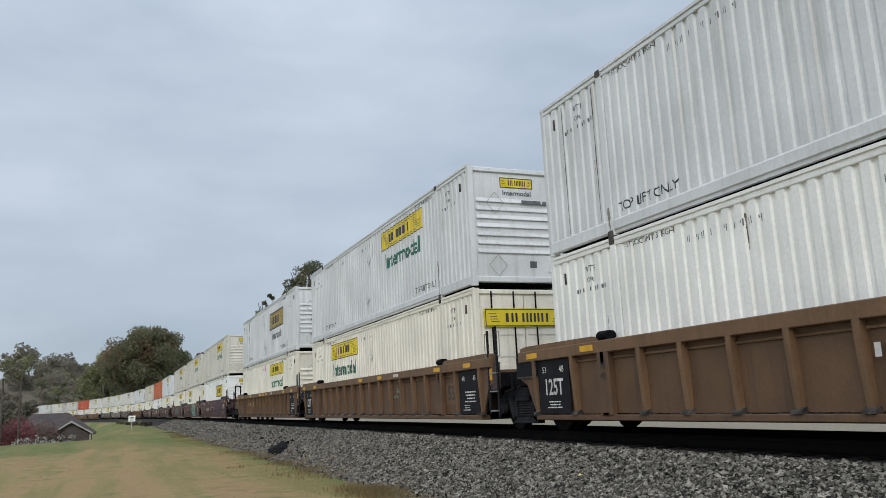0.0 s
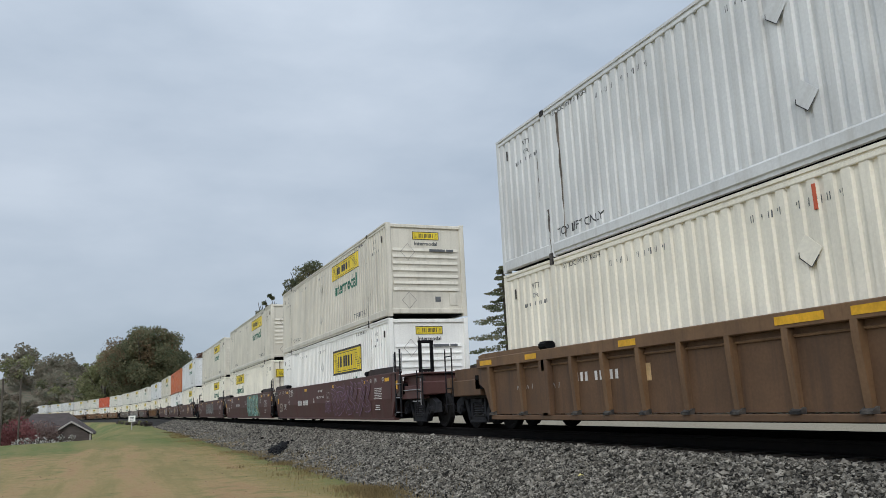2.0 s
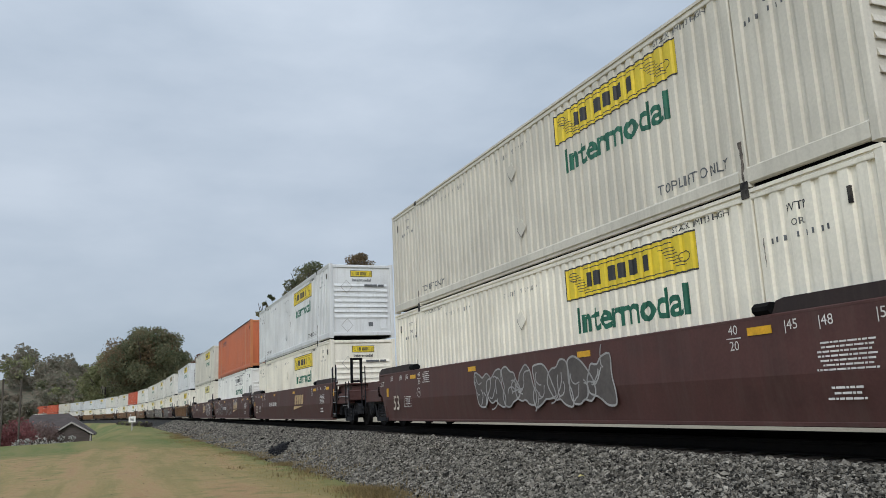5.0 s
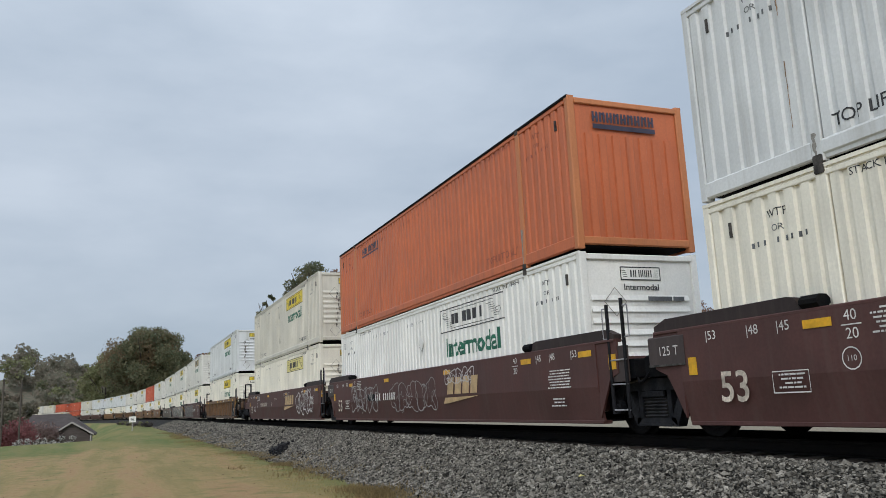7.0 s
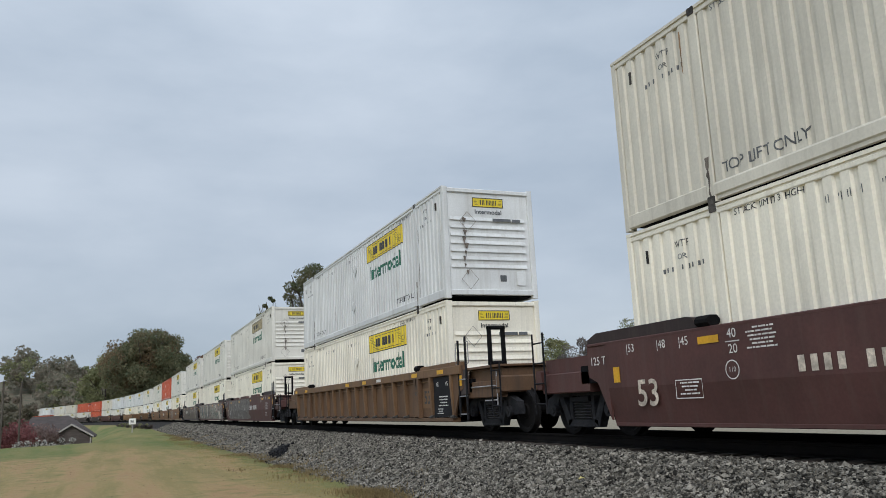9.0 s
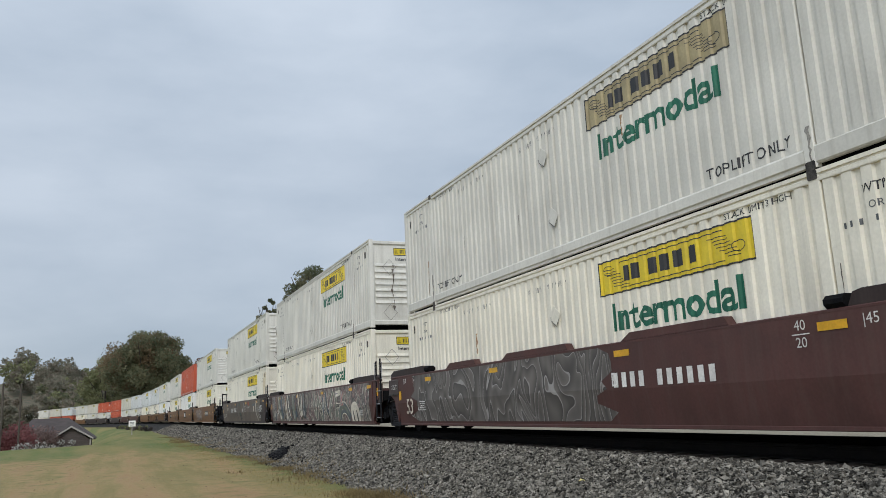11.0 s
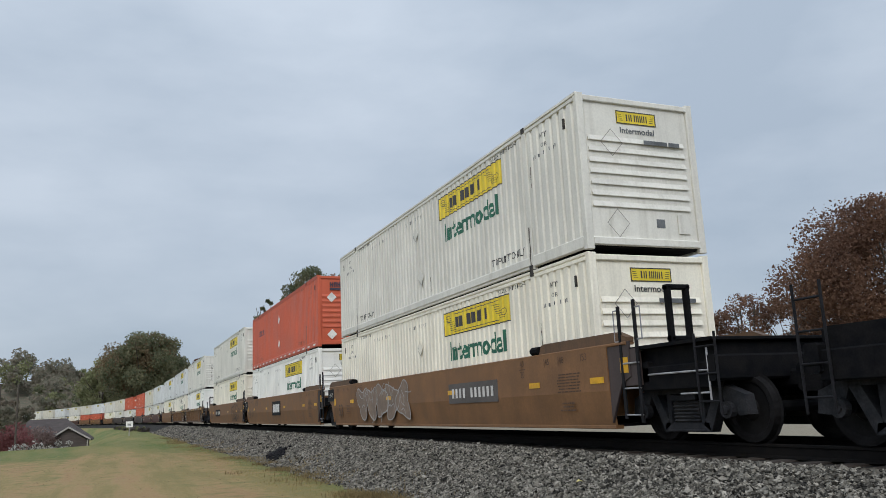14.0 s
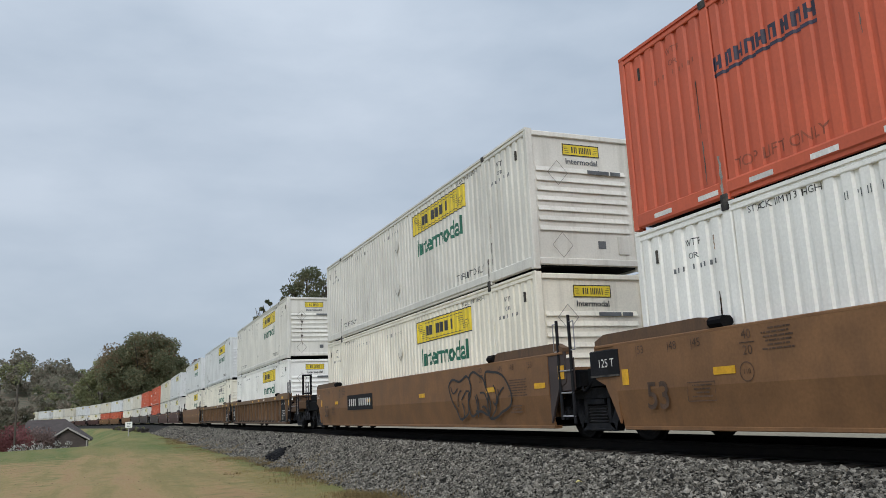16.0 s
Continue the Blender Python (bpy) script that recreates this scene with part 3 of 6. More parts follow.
def emblem(y0, y1, z0, z1, x, border):
    """Border, scroll lines and blocks in the place of a brand's name."""
    s = Shape()
    w, h = y1 - y0, z1 - z0
    b = border
    for a in ((y0, y1, z0, z0 + b), (y0, y1, z1 - b, z1), (y0, y0 + b, z0 + b, z1 - b), (y1 - b, y1, z0 + b, z1 - b)):
        side_bar(s, x, *a)
    mid, ly = z0 + 0.5 * h, w * 0.084
    at = 0.2
    for wide, gap in ((0.4, .022), (0.75, .05), (0.85, .02), (0.82, .02), (0.85, .02), (0.7, 0)):   # plain blocks
        side_bar(s, x, y1 - w * at - ly * wide * .84, y1 - w * at, mid - h * 0.21, mid + h * 0.22)
        at += (ly * wide) / w + gap
    for side in (0, 1):
        for i in range(7):                                           # slanting scrolls beside them
            z = mid - h * 0.30 + h * 0.085 * i
            near, far = (0.045 + 0.012 * (6 - i), 0.13 + 0.016 * (6 - i)) if not side else (0.76 + 0.016 * (6 - i), 0.86 + 0.012 * (6 - i))
            side_bar(s, x, y1 - w * far, y1 - w * near, z, z + h * 0.02)
        c = (y1 - w * .075, mid + h * .2) if not side else (y1 - w * .925, mid - h * .1)
        ribbon(s, [(c[0] + w * .035 * math.cos(a * .5), c[1] + h * .13 * math.sin(a * .5)) for a in range(13)], h * .022, x)
    for z in (.12, .84):
        side_bar(s, x, y0 + w * 0.16, y1 - w * 0.16, z0 + h * z, z0 + h * (z + .025))
    return s


def end_emblem(y, z, w, h):
    s = Shape()
    for i, x in enumerate((-.235, -.17, -.12, -.035, .015, .06, .11, .155, .205, .265)):
        x, k = x * w, w * (.013 if i else .018)
        s.add([(x - k, y, z - h * .26), (x + k, y, z - h * .26), (x + k, y, z + h * .26), (x - k, y, z + h * .26)], [(0, 1, 2, 3)])
    for side in (-1, 1):
        for i in range(4):
            x0, x1, zz = side * w * (.33 + .012 * i), side * w * (.43 + .01 * i), z - h * .25 + h * .15 * i
            s.add([(x0, y, zz), (x1, y, zz), (x1, y, zz + h * .035), (x0, y, zz + h * .035)], [(0, 1, 2, 3)])
    for a in ((-w / 2, w / 2, z - h / 2, z - h / 2 + .02), (-w / 2, w / 2, z + h / 2 - .02, z + h / 2), (-w / 2, -w / 2 + .02, z - h / 2, z + h / 2), (w / 2 - .02, w / 2, z - h / 2, z + h / 2)):
        s.add([(a[0], y, a[2]), (a[1], y, a[2]), (a[1], y, a[3]), (a[0], y, a[3])], [(0, 1, 2, 3)])
    return s


def diamond(y, x, z, r, line=0.018):
    s = Shape()
    out, inn = [(x + r, z), (x, z + r * 1.1), (x - r, z), (x, z - r * 1.1)], [(x + r - line, z), (x, z + r * 1.1 - line), (x - r + line, z), (x, z - r * 1.1 + line)]
    s.add([(a, y, b) for a, b in out + inn], [(i, (i + 1) % 4, 4 + (i + 1) % 4, 4 + i) for i in range(4)])
    return s


def streak_shape(seed, y, x, z0, z1, w):
    """A ragged run of soot down an end."""
    r = random.Random(seed)
    s = Shape()
    n = 9
    for i in range(n):
        top = z1 + (z0 - z1) * (i + r.uniform(0, .3)) / n
        tall, k, c = (z1 - z0) / n * r.uniform(.55, 1.25), w * r.uniform(.15, 1.0), x + r.uniform(-.05, .05)
        yy = y - .0004 * i
        s.add([(c - k, yy, top), (c - k * .2, yy, top + .02), (c + k, yy, top - .01), (c + k * .45, yy, top - tall * .5), (c + k * .1, yy, top - tall), (c - k * .5, yy, top - tall * .45)], [(0, 1, 2, 3, 4, 5)])
    return s


FACE = HW + 0.002
SECTIONS = ((-HL + 0.14, -POST - 0.09), (-POST + 0.09, POST - 0.09), (POST + 0.09, HL - 0.14))
CORR_PITCH, CORR_DEPTH = 0.245, 0.034


def folds():
    """The folds of the seen side: place along the wall and how far the steel is set back there."""
    out = []
    for y0, y1 in SECTIONS:
        n = max(1, round((y1 - y0) / CORR_PITCH))
        p = (y1 - y0) / n
        out.append((y0 - 0.001, 0.0))
        for i in range(n):
            a = y0 + i * p
            out += [(a, CORR_DEPTH), (a + 0.28 * p, CORR_DEPTH), (a + 0.38 * p, 0.0), (a + 0.90 * p, 0.0)]
        out += [(y1, CORR_DEPTH), (y1 + 0.001, 0.0)]
    return out


FOLDS = folds()


def drape(shape, lift=0.004):
    """Lays flat paint or film on the corrugated side, cut at every fold."""
    bm = bmesh.new()
    vs = [bm.verts.new(v) for v in shape.v]
    for f in shape.f:
        try:
            bm.faces.new([vs[i] for i in f])
        except ValueError:
            pass
    lo, hi = min(v[1] for v in shape.v), max(v[1] for v in shape.v)
    for y, _ in FOLDS:
        if lo < y < hi:
            bmesh.ops.bisect_plane(bm, geom=bm.verts[:] + bm.edges[:] + bm.faces[:], plane_co=(0, y, 0), plane_no=(0, 1, 0), dist=1e-5)
    ys, ds = [f[0] for f in FOLDS], [f[1] for f in FOLDS]
    bm.verts.index_update()
    out = Shape()
    out.v = [(-(HW - 0.012) + float(np.interp(v.co.y, ys, ds)) - lift, v.co.y, v.co.z) for v in bm.verts]
    out.f = [tuple(v.index for v in f.verts) for f in bm.faces]
    bm.free()
    return out


def side_run(seed, y, z0, z1, w):
    """A ragged run of rust or soot down the seen side."""
    r = random.Random(seed)
    n, a, b = 10, [], []
    for i in range(n + 1):
        z = z1 + (z0 - z1) * i / n
        k = w * (.3 + .7 * r.random()) * (1 - .6 * i / n)
        c = y + r.uniform(-.25, .25) * w
        a.append((0, c - k, z))
        b.append((0, c + k, z))
    return Shape().add(a + b, [(i, i + 1, n + 2 + i, n + 1 + i) for i in range(n)])




def container(colour, logo="standard", back=False, end="ribs", soot=0, seed=0, where="upper", colour_word="white", near=True):
    """A 53-foot container; its leading end is at -Y and its seen side at -X."""
    desc = {"": "plain side", "standard": "yellow emblem", "big": "large gold emblem", "outline": "outlined emblem", "red": "white placards", "orange": "dark bars", "plate": "faded plate", "dull": "dull tan emblem"}[logo]
    tail = {0: "", 1: "sooty ", 2: "soot-streaked "}[soot]
    spot = "stacked on another" if where == "upper" else "low in a well car"
    root = tagged(new("shipping_container"), f"{tail}{colour_word} corrugated container, {desc}, {spot}", "shipping container", "stacked containers")
    edge = ORANGE_EDGE if colour is ORANGE else colour
    crest = GRIME if colour is ORANGE else colour
    for side in (-1, 1):
        part("side_panel", lambda: side_walls(side), colour, root, key=("wall", side))
        part("top_rail", lambda: Shape().sweep([(side * (HW - a), CH - z) for a, z in ((.09, .13), (.006, .13), (.0, .118), (.0, .07), (.018, .058), (.018, .005), (.09, .005))], 1, -HL + .13, HL - .13), colour, root, key=("toprail", side))
        part("top_lip", lambda: Shape().box(min(side * (HW + .006), side * (HW - .03)), max(side * (HW + .006), side * (HW - .03)), -HL + .02, HL - .02, CH - .035, CH + .012), crest, root, key=("lip", side))
        part("bottom_rail", lambda: Shape().sweep([(side * (HW - a), z) for a, z in ((.1, .03), (.03, .03), (.028, .075), (.0, .095), (.0, .235), (.014, .262), (.1, .262))], 1, -POST + .08, POST - .08), colour, root, key=("bottomrail", side))
        for e in (-1, 1):
            part("corner_post", lambda: Shape().box(min(side * HW, side * (HW - .15)), max(side * HW, side * (HW - .15)), min(e * HL, e * (HL - .14)), max(e * HL, e * (HL - .14)), 0.02, CH, .02), edge, root, key=("corner", side, e))
            part("vent_slot", lambda: Shape().box(-HW - .004, -HW + .03, e * (HL - .5) - .022, e * (HL - .5) + .022, 2.36, 2.56), CASTING, root, "small dark vent", key=("vent", e)) if near and side < 0 else None
            lp = part("lift_post", lambda: Shape().box(min(side * (HW + .001), side * (HW - .1)), max(side * (HW + .001), side * (HW - .1)), e * POST - .085, e * POST + .085, 0.0, CH, .015), edge, root, key=("lift", side, e))
            part("end_rail", lambda: Shape().box(min(side * HW, side * (HW - .1)), max(side * HW, side * (HW - .1)), min(e * (POST + .08), e * (HL - .13)), max(e * (POST + .08), e * (HL - .13)), .045, .27, .02), colour, root, key=("endrail", side, e))
            for z in (0.0, CH - .07) if near else ():
                part("corner_casting", lambda: Shape().box(min(side * (HW + .012), side * (HW - .16)), max(side * (HW + .012), side * (HW - .16)), e * POST - .07, e * POST + .07, -.03, .085, .015),
                     CASTING, lp, "dark steel stacking casting", key=("casting", side, e)).matrix_basis = pose(0, 0, z)
    part("roof", lambda: Shape().box(-HW + .08, HW - .08, -HL + .1, HL - .1, CH - .06, CH - .02), colour, root, key="roof")
    part("floor", lambda: Shape().box(-HW + .1, HW - .1, -HL + .1, HL - .1, .08, .16), GRIME, root, key="floor")
    for e in (-1, 1):
        part("end_header", lambda: Shape().box(-HW + .14, HW - .14, min(e * HL, e * (HL - .1)), max(e * HL, e * (HL - .1)), CH - .14, CH - .03, .015), edge, root, key=("header", e))
        part("end_sill", lambda: Shape().box(-HW + .14, HW - .14, min(e * HL, e * (HL - .1)), max(e * HL, e * (HL - .1)), .1, .24, .015), edge, root, key=("sill", e))
    yf = -HL + 0.055                                                  # face of the leading end
    doors = -1 if back else 1
    closed = -doors
    if end == "upright":
        panel = part("end_panel", lambda: upright_end(closed * (HL - .05), closed), colour, root, key=("upright", closed))
        for i in range(7):
            part("fold", lambda: end_fold(closed * (HL - .05), closed), colour, panel, key=("fold", closed)).matrix_basis = pose(-HW + 0.38 + i * 0.3, 0, 0)
    else:
        panel = part("end_panel", lambda: ribbed_end(closed * (HL - .05), closed), colour, root, key=("ribs", closed))
        for i in range(7 if seed < 27 else 0):
            part("rib", lambda: end_rib(closed * (HL - .05), closed), colour, panel, key=("endrib", closed)).matrix_basis = pose(0, 0, 0.80 + i * 0.205)
    for x0, x1 in ((-HW + .15, -.01), (.01, HW - .15)):
        leaf = part("door", lambda: door_leaf(doors * (HL - .04), doors, x0, x1), colour, root, key=("leaf", doors, x0))
        for x in (x0 + .28, x1 - .28) if back or seed < 6 else ():
            part("locking_bar", lambda: Shape().rod((x, doors * (HL + .01), .1), (x, doors * (HL + .01), CH - .08), .02), GRIME, leaf, key=("bar", doors, x))
    # emblem and words on the seen side
    c = HL - 4.85 if back else -HL + 4.85
    if logo in ("standard", "plate", "outline", "big", "dull"):
        z0, z1, half, wz, ws = (1.49, 2.38, 1.85, 1.13, 0.5) if logo == "big" else (2.06, 2.64, 1.77, 1.66, 0.62)
        base = {"standard": YELLOW, "plate": FADED, "dull": DULL, "outline": colour, "big": OCHRE if where == "upper" else YELLOW}[logo]
        pl = part("emblem_plate", lambda: drape(side_bar(Shape(), 0, c - half, c + half, z0, z1), .003), base, root, "dull tan film plate" if logo == "dull" else "yellow film plate" if logo != "outline" else "", key=("plate", logo, back))
        part("emblem", lambda: drape(emblem(c - half, c + half, z0, z1, 0, .07 if logo == "big" else .025), .006), INK, pl, "black border and blocks", key=("emblem", logo, back))
        if logo != "plate":
            part("lettering", lambda: drape(side_words(Shape(), "Intermodal", ws, 0, c, wz, .028, 1.1)), GREY_INK if logo == "big" and where == "upper" else GREEN, root, "dark green word", key=("intermodal", ws, wz, back))
    elif logo in ("red", "orange"):
        y0, z0 = (4.15, 1.72) if logo == "red" else (3.35, 2.28)

        def blocks():
            s = side_bar(Shape(), 0, y0 + .1, y0 + 1.85, z0, z0 + .05)
            for k in range(9):
                c = y0 + .1 + k * .195
                side_bar(s, 0, c, c + .055, z0 + .09, z0 + .29)
                side_bar(s, 0, c + .095, c + .15, z0 + .09, z0 + .29)
                side_bar(s, 0, c + .055, c + .095, z0 + .16 + .08 * (k % 2), z0 + .21 + .08 * (k % 2))
            return drape(s)
        part("emblem", blocks, NAVY, root, "dark blue-black blocks over a bar", key=("dark_bars", logo))
        if logo == "red":
            for z, turn in ((2.0, 36), (.82, 40)):
                part("placard", lambda: Shape().box(-FACE - .012, -FACE, -.13, .13, -.16, .16), BRIGHT, root, "torn white placard", key="placard").matrix_basis = pose(0, 0, z, turn)
            for i in range(16):
                part("reflector", lambda: Shape().box(-FACE - .004, -FACE, -.2, .2, -.035, .035), PALE_INK, root, key="reflector").matrix_basis = pose(0, -HL + .7 + i * .98, .14)
    ink = FAINT_INK if colour in (ORANGE, RED) else GREY_INK if colour is BEIGE else INK
    for e in (-1, 1) if near else ():
        if where == "upper":
            part("stencil_word", lambda: drape(side_words(Shape(), "TOP LIFT ONLY", .215, 0, e * POST - (e * 1.0), .42, .006)), ink, root, "black stencilled words", key=("toplift", e))
        part("stencil_word", lambda: drape(side_words(Shape(), "STACK LIMIT 3 HIGH", .125, 0, e * POST - e * .95, 2.71)), ink, root, key=("stack", e))
        part("stencil_word", lambda: drape(side_words(Shape(), "WTP", .15, 0, e * (POST + .75), 2.52)), ink, root, key=("wt", e))
        def code():                                                   # a code that cannot be read
            s = Shape()
            for i in range(10):
                if i != 4:
                    y = e * POST - e * (2.6 if e > 0 else 6.3) - (i - 5) * .15
                    side_bar(s, -FACE - .004, y - .026, y - .014, 2.46, 2.56)
                    side_bar(s, -FACE - .004, y + .012, y + .024, 2.46 + .05 * (i % 2), 2.55)
            return drape(s)
        part("code_block", code, FAINT_INK if ink is FAINT_INK else GREY_INK, root, key=("code", e), kind="stuff")
        if seed > 16:
            continue
        part("stencil_word", lambda: drape(side_words(Shape(), "OR", .12, 0, e * (POST + .75), 2.33)), GREY_INK if ink is INK else ink, root, key=("or", e))

        def pins():
            s = Shape()
            for i in range(9):
                if i != 3:
                    side_bar(s, 0, e * (POST + .75) + .44 - i * .11 - .015, e * (POST + .75) + .44 - i * .11 + .015, 2.14, 2.21)
            return drape(s)
        part("code_block", pins, GREY_INK if ink is INK else ink, root, key=("pins", e), kind="stuff")
    if near and logo not in ("red", "orange"):                       # weathered placards half torn away
        for z in (1.95,) if where == "lower" else (2.1, .85):
            pk = part("torn_placard", lambda: Shape().box(-FACE - .006, -FACE, -.15, .15, -.15, .12), colour, root, "pale torn placard", key="torn")
            pk.matrix_basis = pose(0, .1 + .25 * math.sin(seed * 2.3 + z), z, 45 + 8 * math.sin(seed * 1.7))
            # the shadow along the torn edge, drawn as a dark line
            part("torn_edge", lambda: ribbon(Shape(), [(-.16, .03), (-.155, -.15), (.06, -.16), (.1, -.11)], .014, -FACE - .009), INK, pk, key="torn_edge")
    if near:                                                         # rust and soot runs on the seen side
        r = random.Random(seed * 13 + (5 if where == "upper" else 0))
        for _ in range(r.randint(2, 5)):
            y = r.choice((-POST - .2, POST + .3, r.uniform(-6, 6), r.uniform(-7.5, 7.5)))
            top = r.uniform(.6, 2.7)
            part("rust_run", drape(side_run(r.randint(0, 999), y, max(.3, top - r.uniform(.2, .9)), top, r.uniform(.008, .026)), .0045), r.choice((RUST, STAIN, STAIN)), root, "dirt run", fix=False)
        for e in (-1, 1) if where == "upper" or seed % 3 == 0 else ():
            up = r.uniform(.35, 1.1)
            run = side_run(r.randint(0, 999), e * POST + r.uniform(-.03, .03), .02, up, .05)
            run.v = [(-HW - .004, v[1], v[2]) for v in run.v]
            part("grime_run", run, r.choice((STAIN, GREY_SOOT)), root, "grime down the lifting post", fix=False)
        if seed == 2 and where == "lower":
            part("red_mark", Shape().box(-FACE - .008, -FACE + .03, -.03, .01, 2.39, 2.7), RED, root, "red sticker")
        if seed == 12 and where == "lower":
            for k in range(6):
                part("rust_run", drape(side_run(50 + k, -7.8 + .15 * k, .3 + .22 * (k % 3), 2.64 - .1 * (k % 2), .07), .0045), TAN_STAIN, root, "tan rust stain", fix=False)
        if seed in (0, 2) and where == "upper":
            for y in (POST + .25, POST + 1.25) if seed == 0 else (POST - .5,):
                part("open_seam", drape(side_run(seed + 3, y, .3, 2.7, .02)), STAIN, root, "dark seam", fix=False)
    # the leading end
    if not back:
        red = logo in ("red", "orange")
        if not red:
            ep = part("end_plate", lambda: Shape().box(-.44, .44, yf - .012, yf - .002, 2.4, 2.65), YELLOW if logo != "outline" else colour, root, key="end_plate")
            part("emblem", lambda: end_emblem(yf - .016, 2.525, .88, .25), INK, ep, key="end_emblem")
            part("end_lettering", lambda: end_words(Shape(), "Intermodal", .16, 0, yf - .016, 2.27, 1.1), GREY_INK if where == "upper" else INK, root, key="end_words")
        else:

            def end_blocks():
                s = Shape().box(-.78, .62, yf - .05, yf - .046, 2.30, 2.39)
                for k in range(9):
                    x = -.78 + k * .157
                    s.box(x, x + .045, yf - .05, yf - .046, 2.43, 2.63).box(x + .08, x + .125, yf - .05, yf - .046, 2.43, 2.63)
                    s.box(x + .045, x + .08, yf - .05, yf - .046, 2.5 + .07 * (k % 2), 2.54 + .07 * (k % 2))
                return s
            part("emblem", end_blocks, NAVY, root, "dark blocks over a bar", key="end_bars")
        if near and logo != "orange":
            for z in (.5, 2.0):
                if red:
                    part("placard", lambda: Shape().box(-.14, .14, -.006, .006, -.15, .15), PALE_INK, root, "white diamond placard", key="end_placard").matrix_basis = pose(-.72, yf - .05, z, 0, 45, 0)
                else:
                    part("placard_outline", lambda: diamond(0, 0, 0, .24), GREY_SOOT, root, key="diamond").matrix_basis = pose(-.62, yf - .06, z)
            part("notice", lambda: Shape().box(.25, .43, yf - .012, yf - .004, .46, .62), GREY_INK, root, key="notice")
            part("notice_box", lambda: Shape().box(.72, .98, yf - .03, yf - .004, .36, .72, .01) if not red else Shape().add([(.7, yf - .02, .72), (.95, yf - .12, .68), (1.0, yf - .1, .42), (.75, yf - .02, .38), (.7, yf, .72), (.95, yf - .1, .68), (1.0, yf - .08, .42), (.75, yf, .38)], [(0, 1, 2, 3), (7, 6, 5, 4), (0, 4, 5, 1), (1, 5, 6, 2), (2, 6, 7, 3), (3, 7, 4, 0)]), BRIGHT if red else colour, root, "bent white plate" if red else "", key=("notice_box", red))
            part("end_code", lambda: Shape().box(0.1, .62, yf - .06, yf - .05, 2.02, 2.1).box(.66, .9, yf - .06, yf - .05, 2.02, 2.1), GREY_INK, root, key="end_code")
        for i in range(soot):
            part("soot_streak", streak_shape(seed * 7 + i, yf - .058 - .002 * i, -.72 + .13 * i + .1 * (seed % 3), .6 + .7 * i, 2.1 - .1 * i, .07 + .03 * i), STAIN, root, "dark soot running down the ribs", kind="stuff")
    else:
        band = part("end_plate", lambda: Shape().box(-1.08, 1.08, -HL - .03, -HL - .02, 2.0, 2.42), YELLOW, root, "yellow band across the doors", key="door_band")
        part("emblem", lambda: end_emblem(-HL - .034, 2.21, 2.1, .4), INK, band, key="door_emblem")
    return root


# ---- well cars ----
def well_side(side, ribbed):
    """One side of the well: plate, top chord, bottom chord and raised ends."""
    s = Shape()
    o = side * 1.41
    e = 8.62
    top = 1.45 if ribbed else 1.5
    slope = [(o, .36), (o - side * .03, .36), (o - side * .03, top), (o, top)]
    s.sweep([(side * abs(a), b) for a, b in slope], 1, -e, e) if ribbed else \
        s.sweep([(side * 1.40, .24), (side * 1.37, .24), (side * 1.46, .82), (side * 1.46, top), (side * 1.49, top), (side * 1.49, .8)], 1, -e, e)
    return s


def well_outline(side, ribbed, w):
    """The part of a side that runs out over the truck, cut off aslant."""
    s = Shape()
    top = 1.53 if ribbed else 1.54
    if w:
        pts = [(w * 8.62, .3), (w * 8.75, .55), (w * 8.95, .9), (w * 9.2, 1.0), (w * 9.2, top), (w * 8.62, top)]
        s.sweep([(y, z) for y, z in pts], 0, min(side * 1.43, side * 1.47), max(side * 1.43, side * 1.47))
    return s


def top_chord(side, ribbed):
    z = 1.53 if ribbed else 1.54
    h, o = (.2, 1.53) if ribbed else (.05, 1.492)
    return Shape().box(min(side * 1.32, side * o), max(side * 1.32, side * o), -9.15, 9.15, z - h, z, .012)


def wheelset(y):
    prof = [(-.07, .40), (-.07, .47), (-.045, .50), (-.035, .46), (.06, .445), (.065, .38), (.03, .34), (.03, .16), (.07, .13), (.07, .06), (-.06, .06), (-.06, .14), (-.03, .17), (-.03, .34)]
    return prof


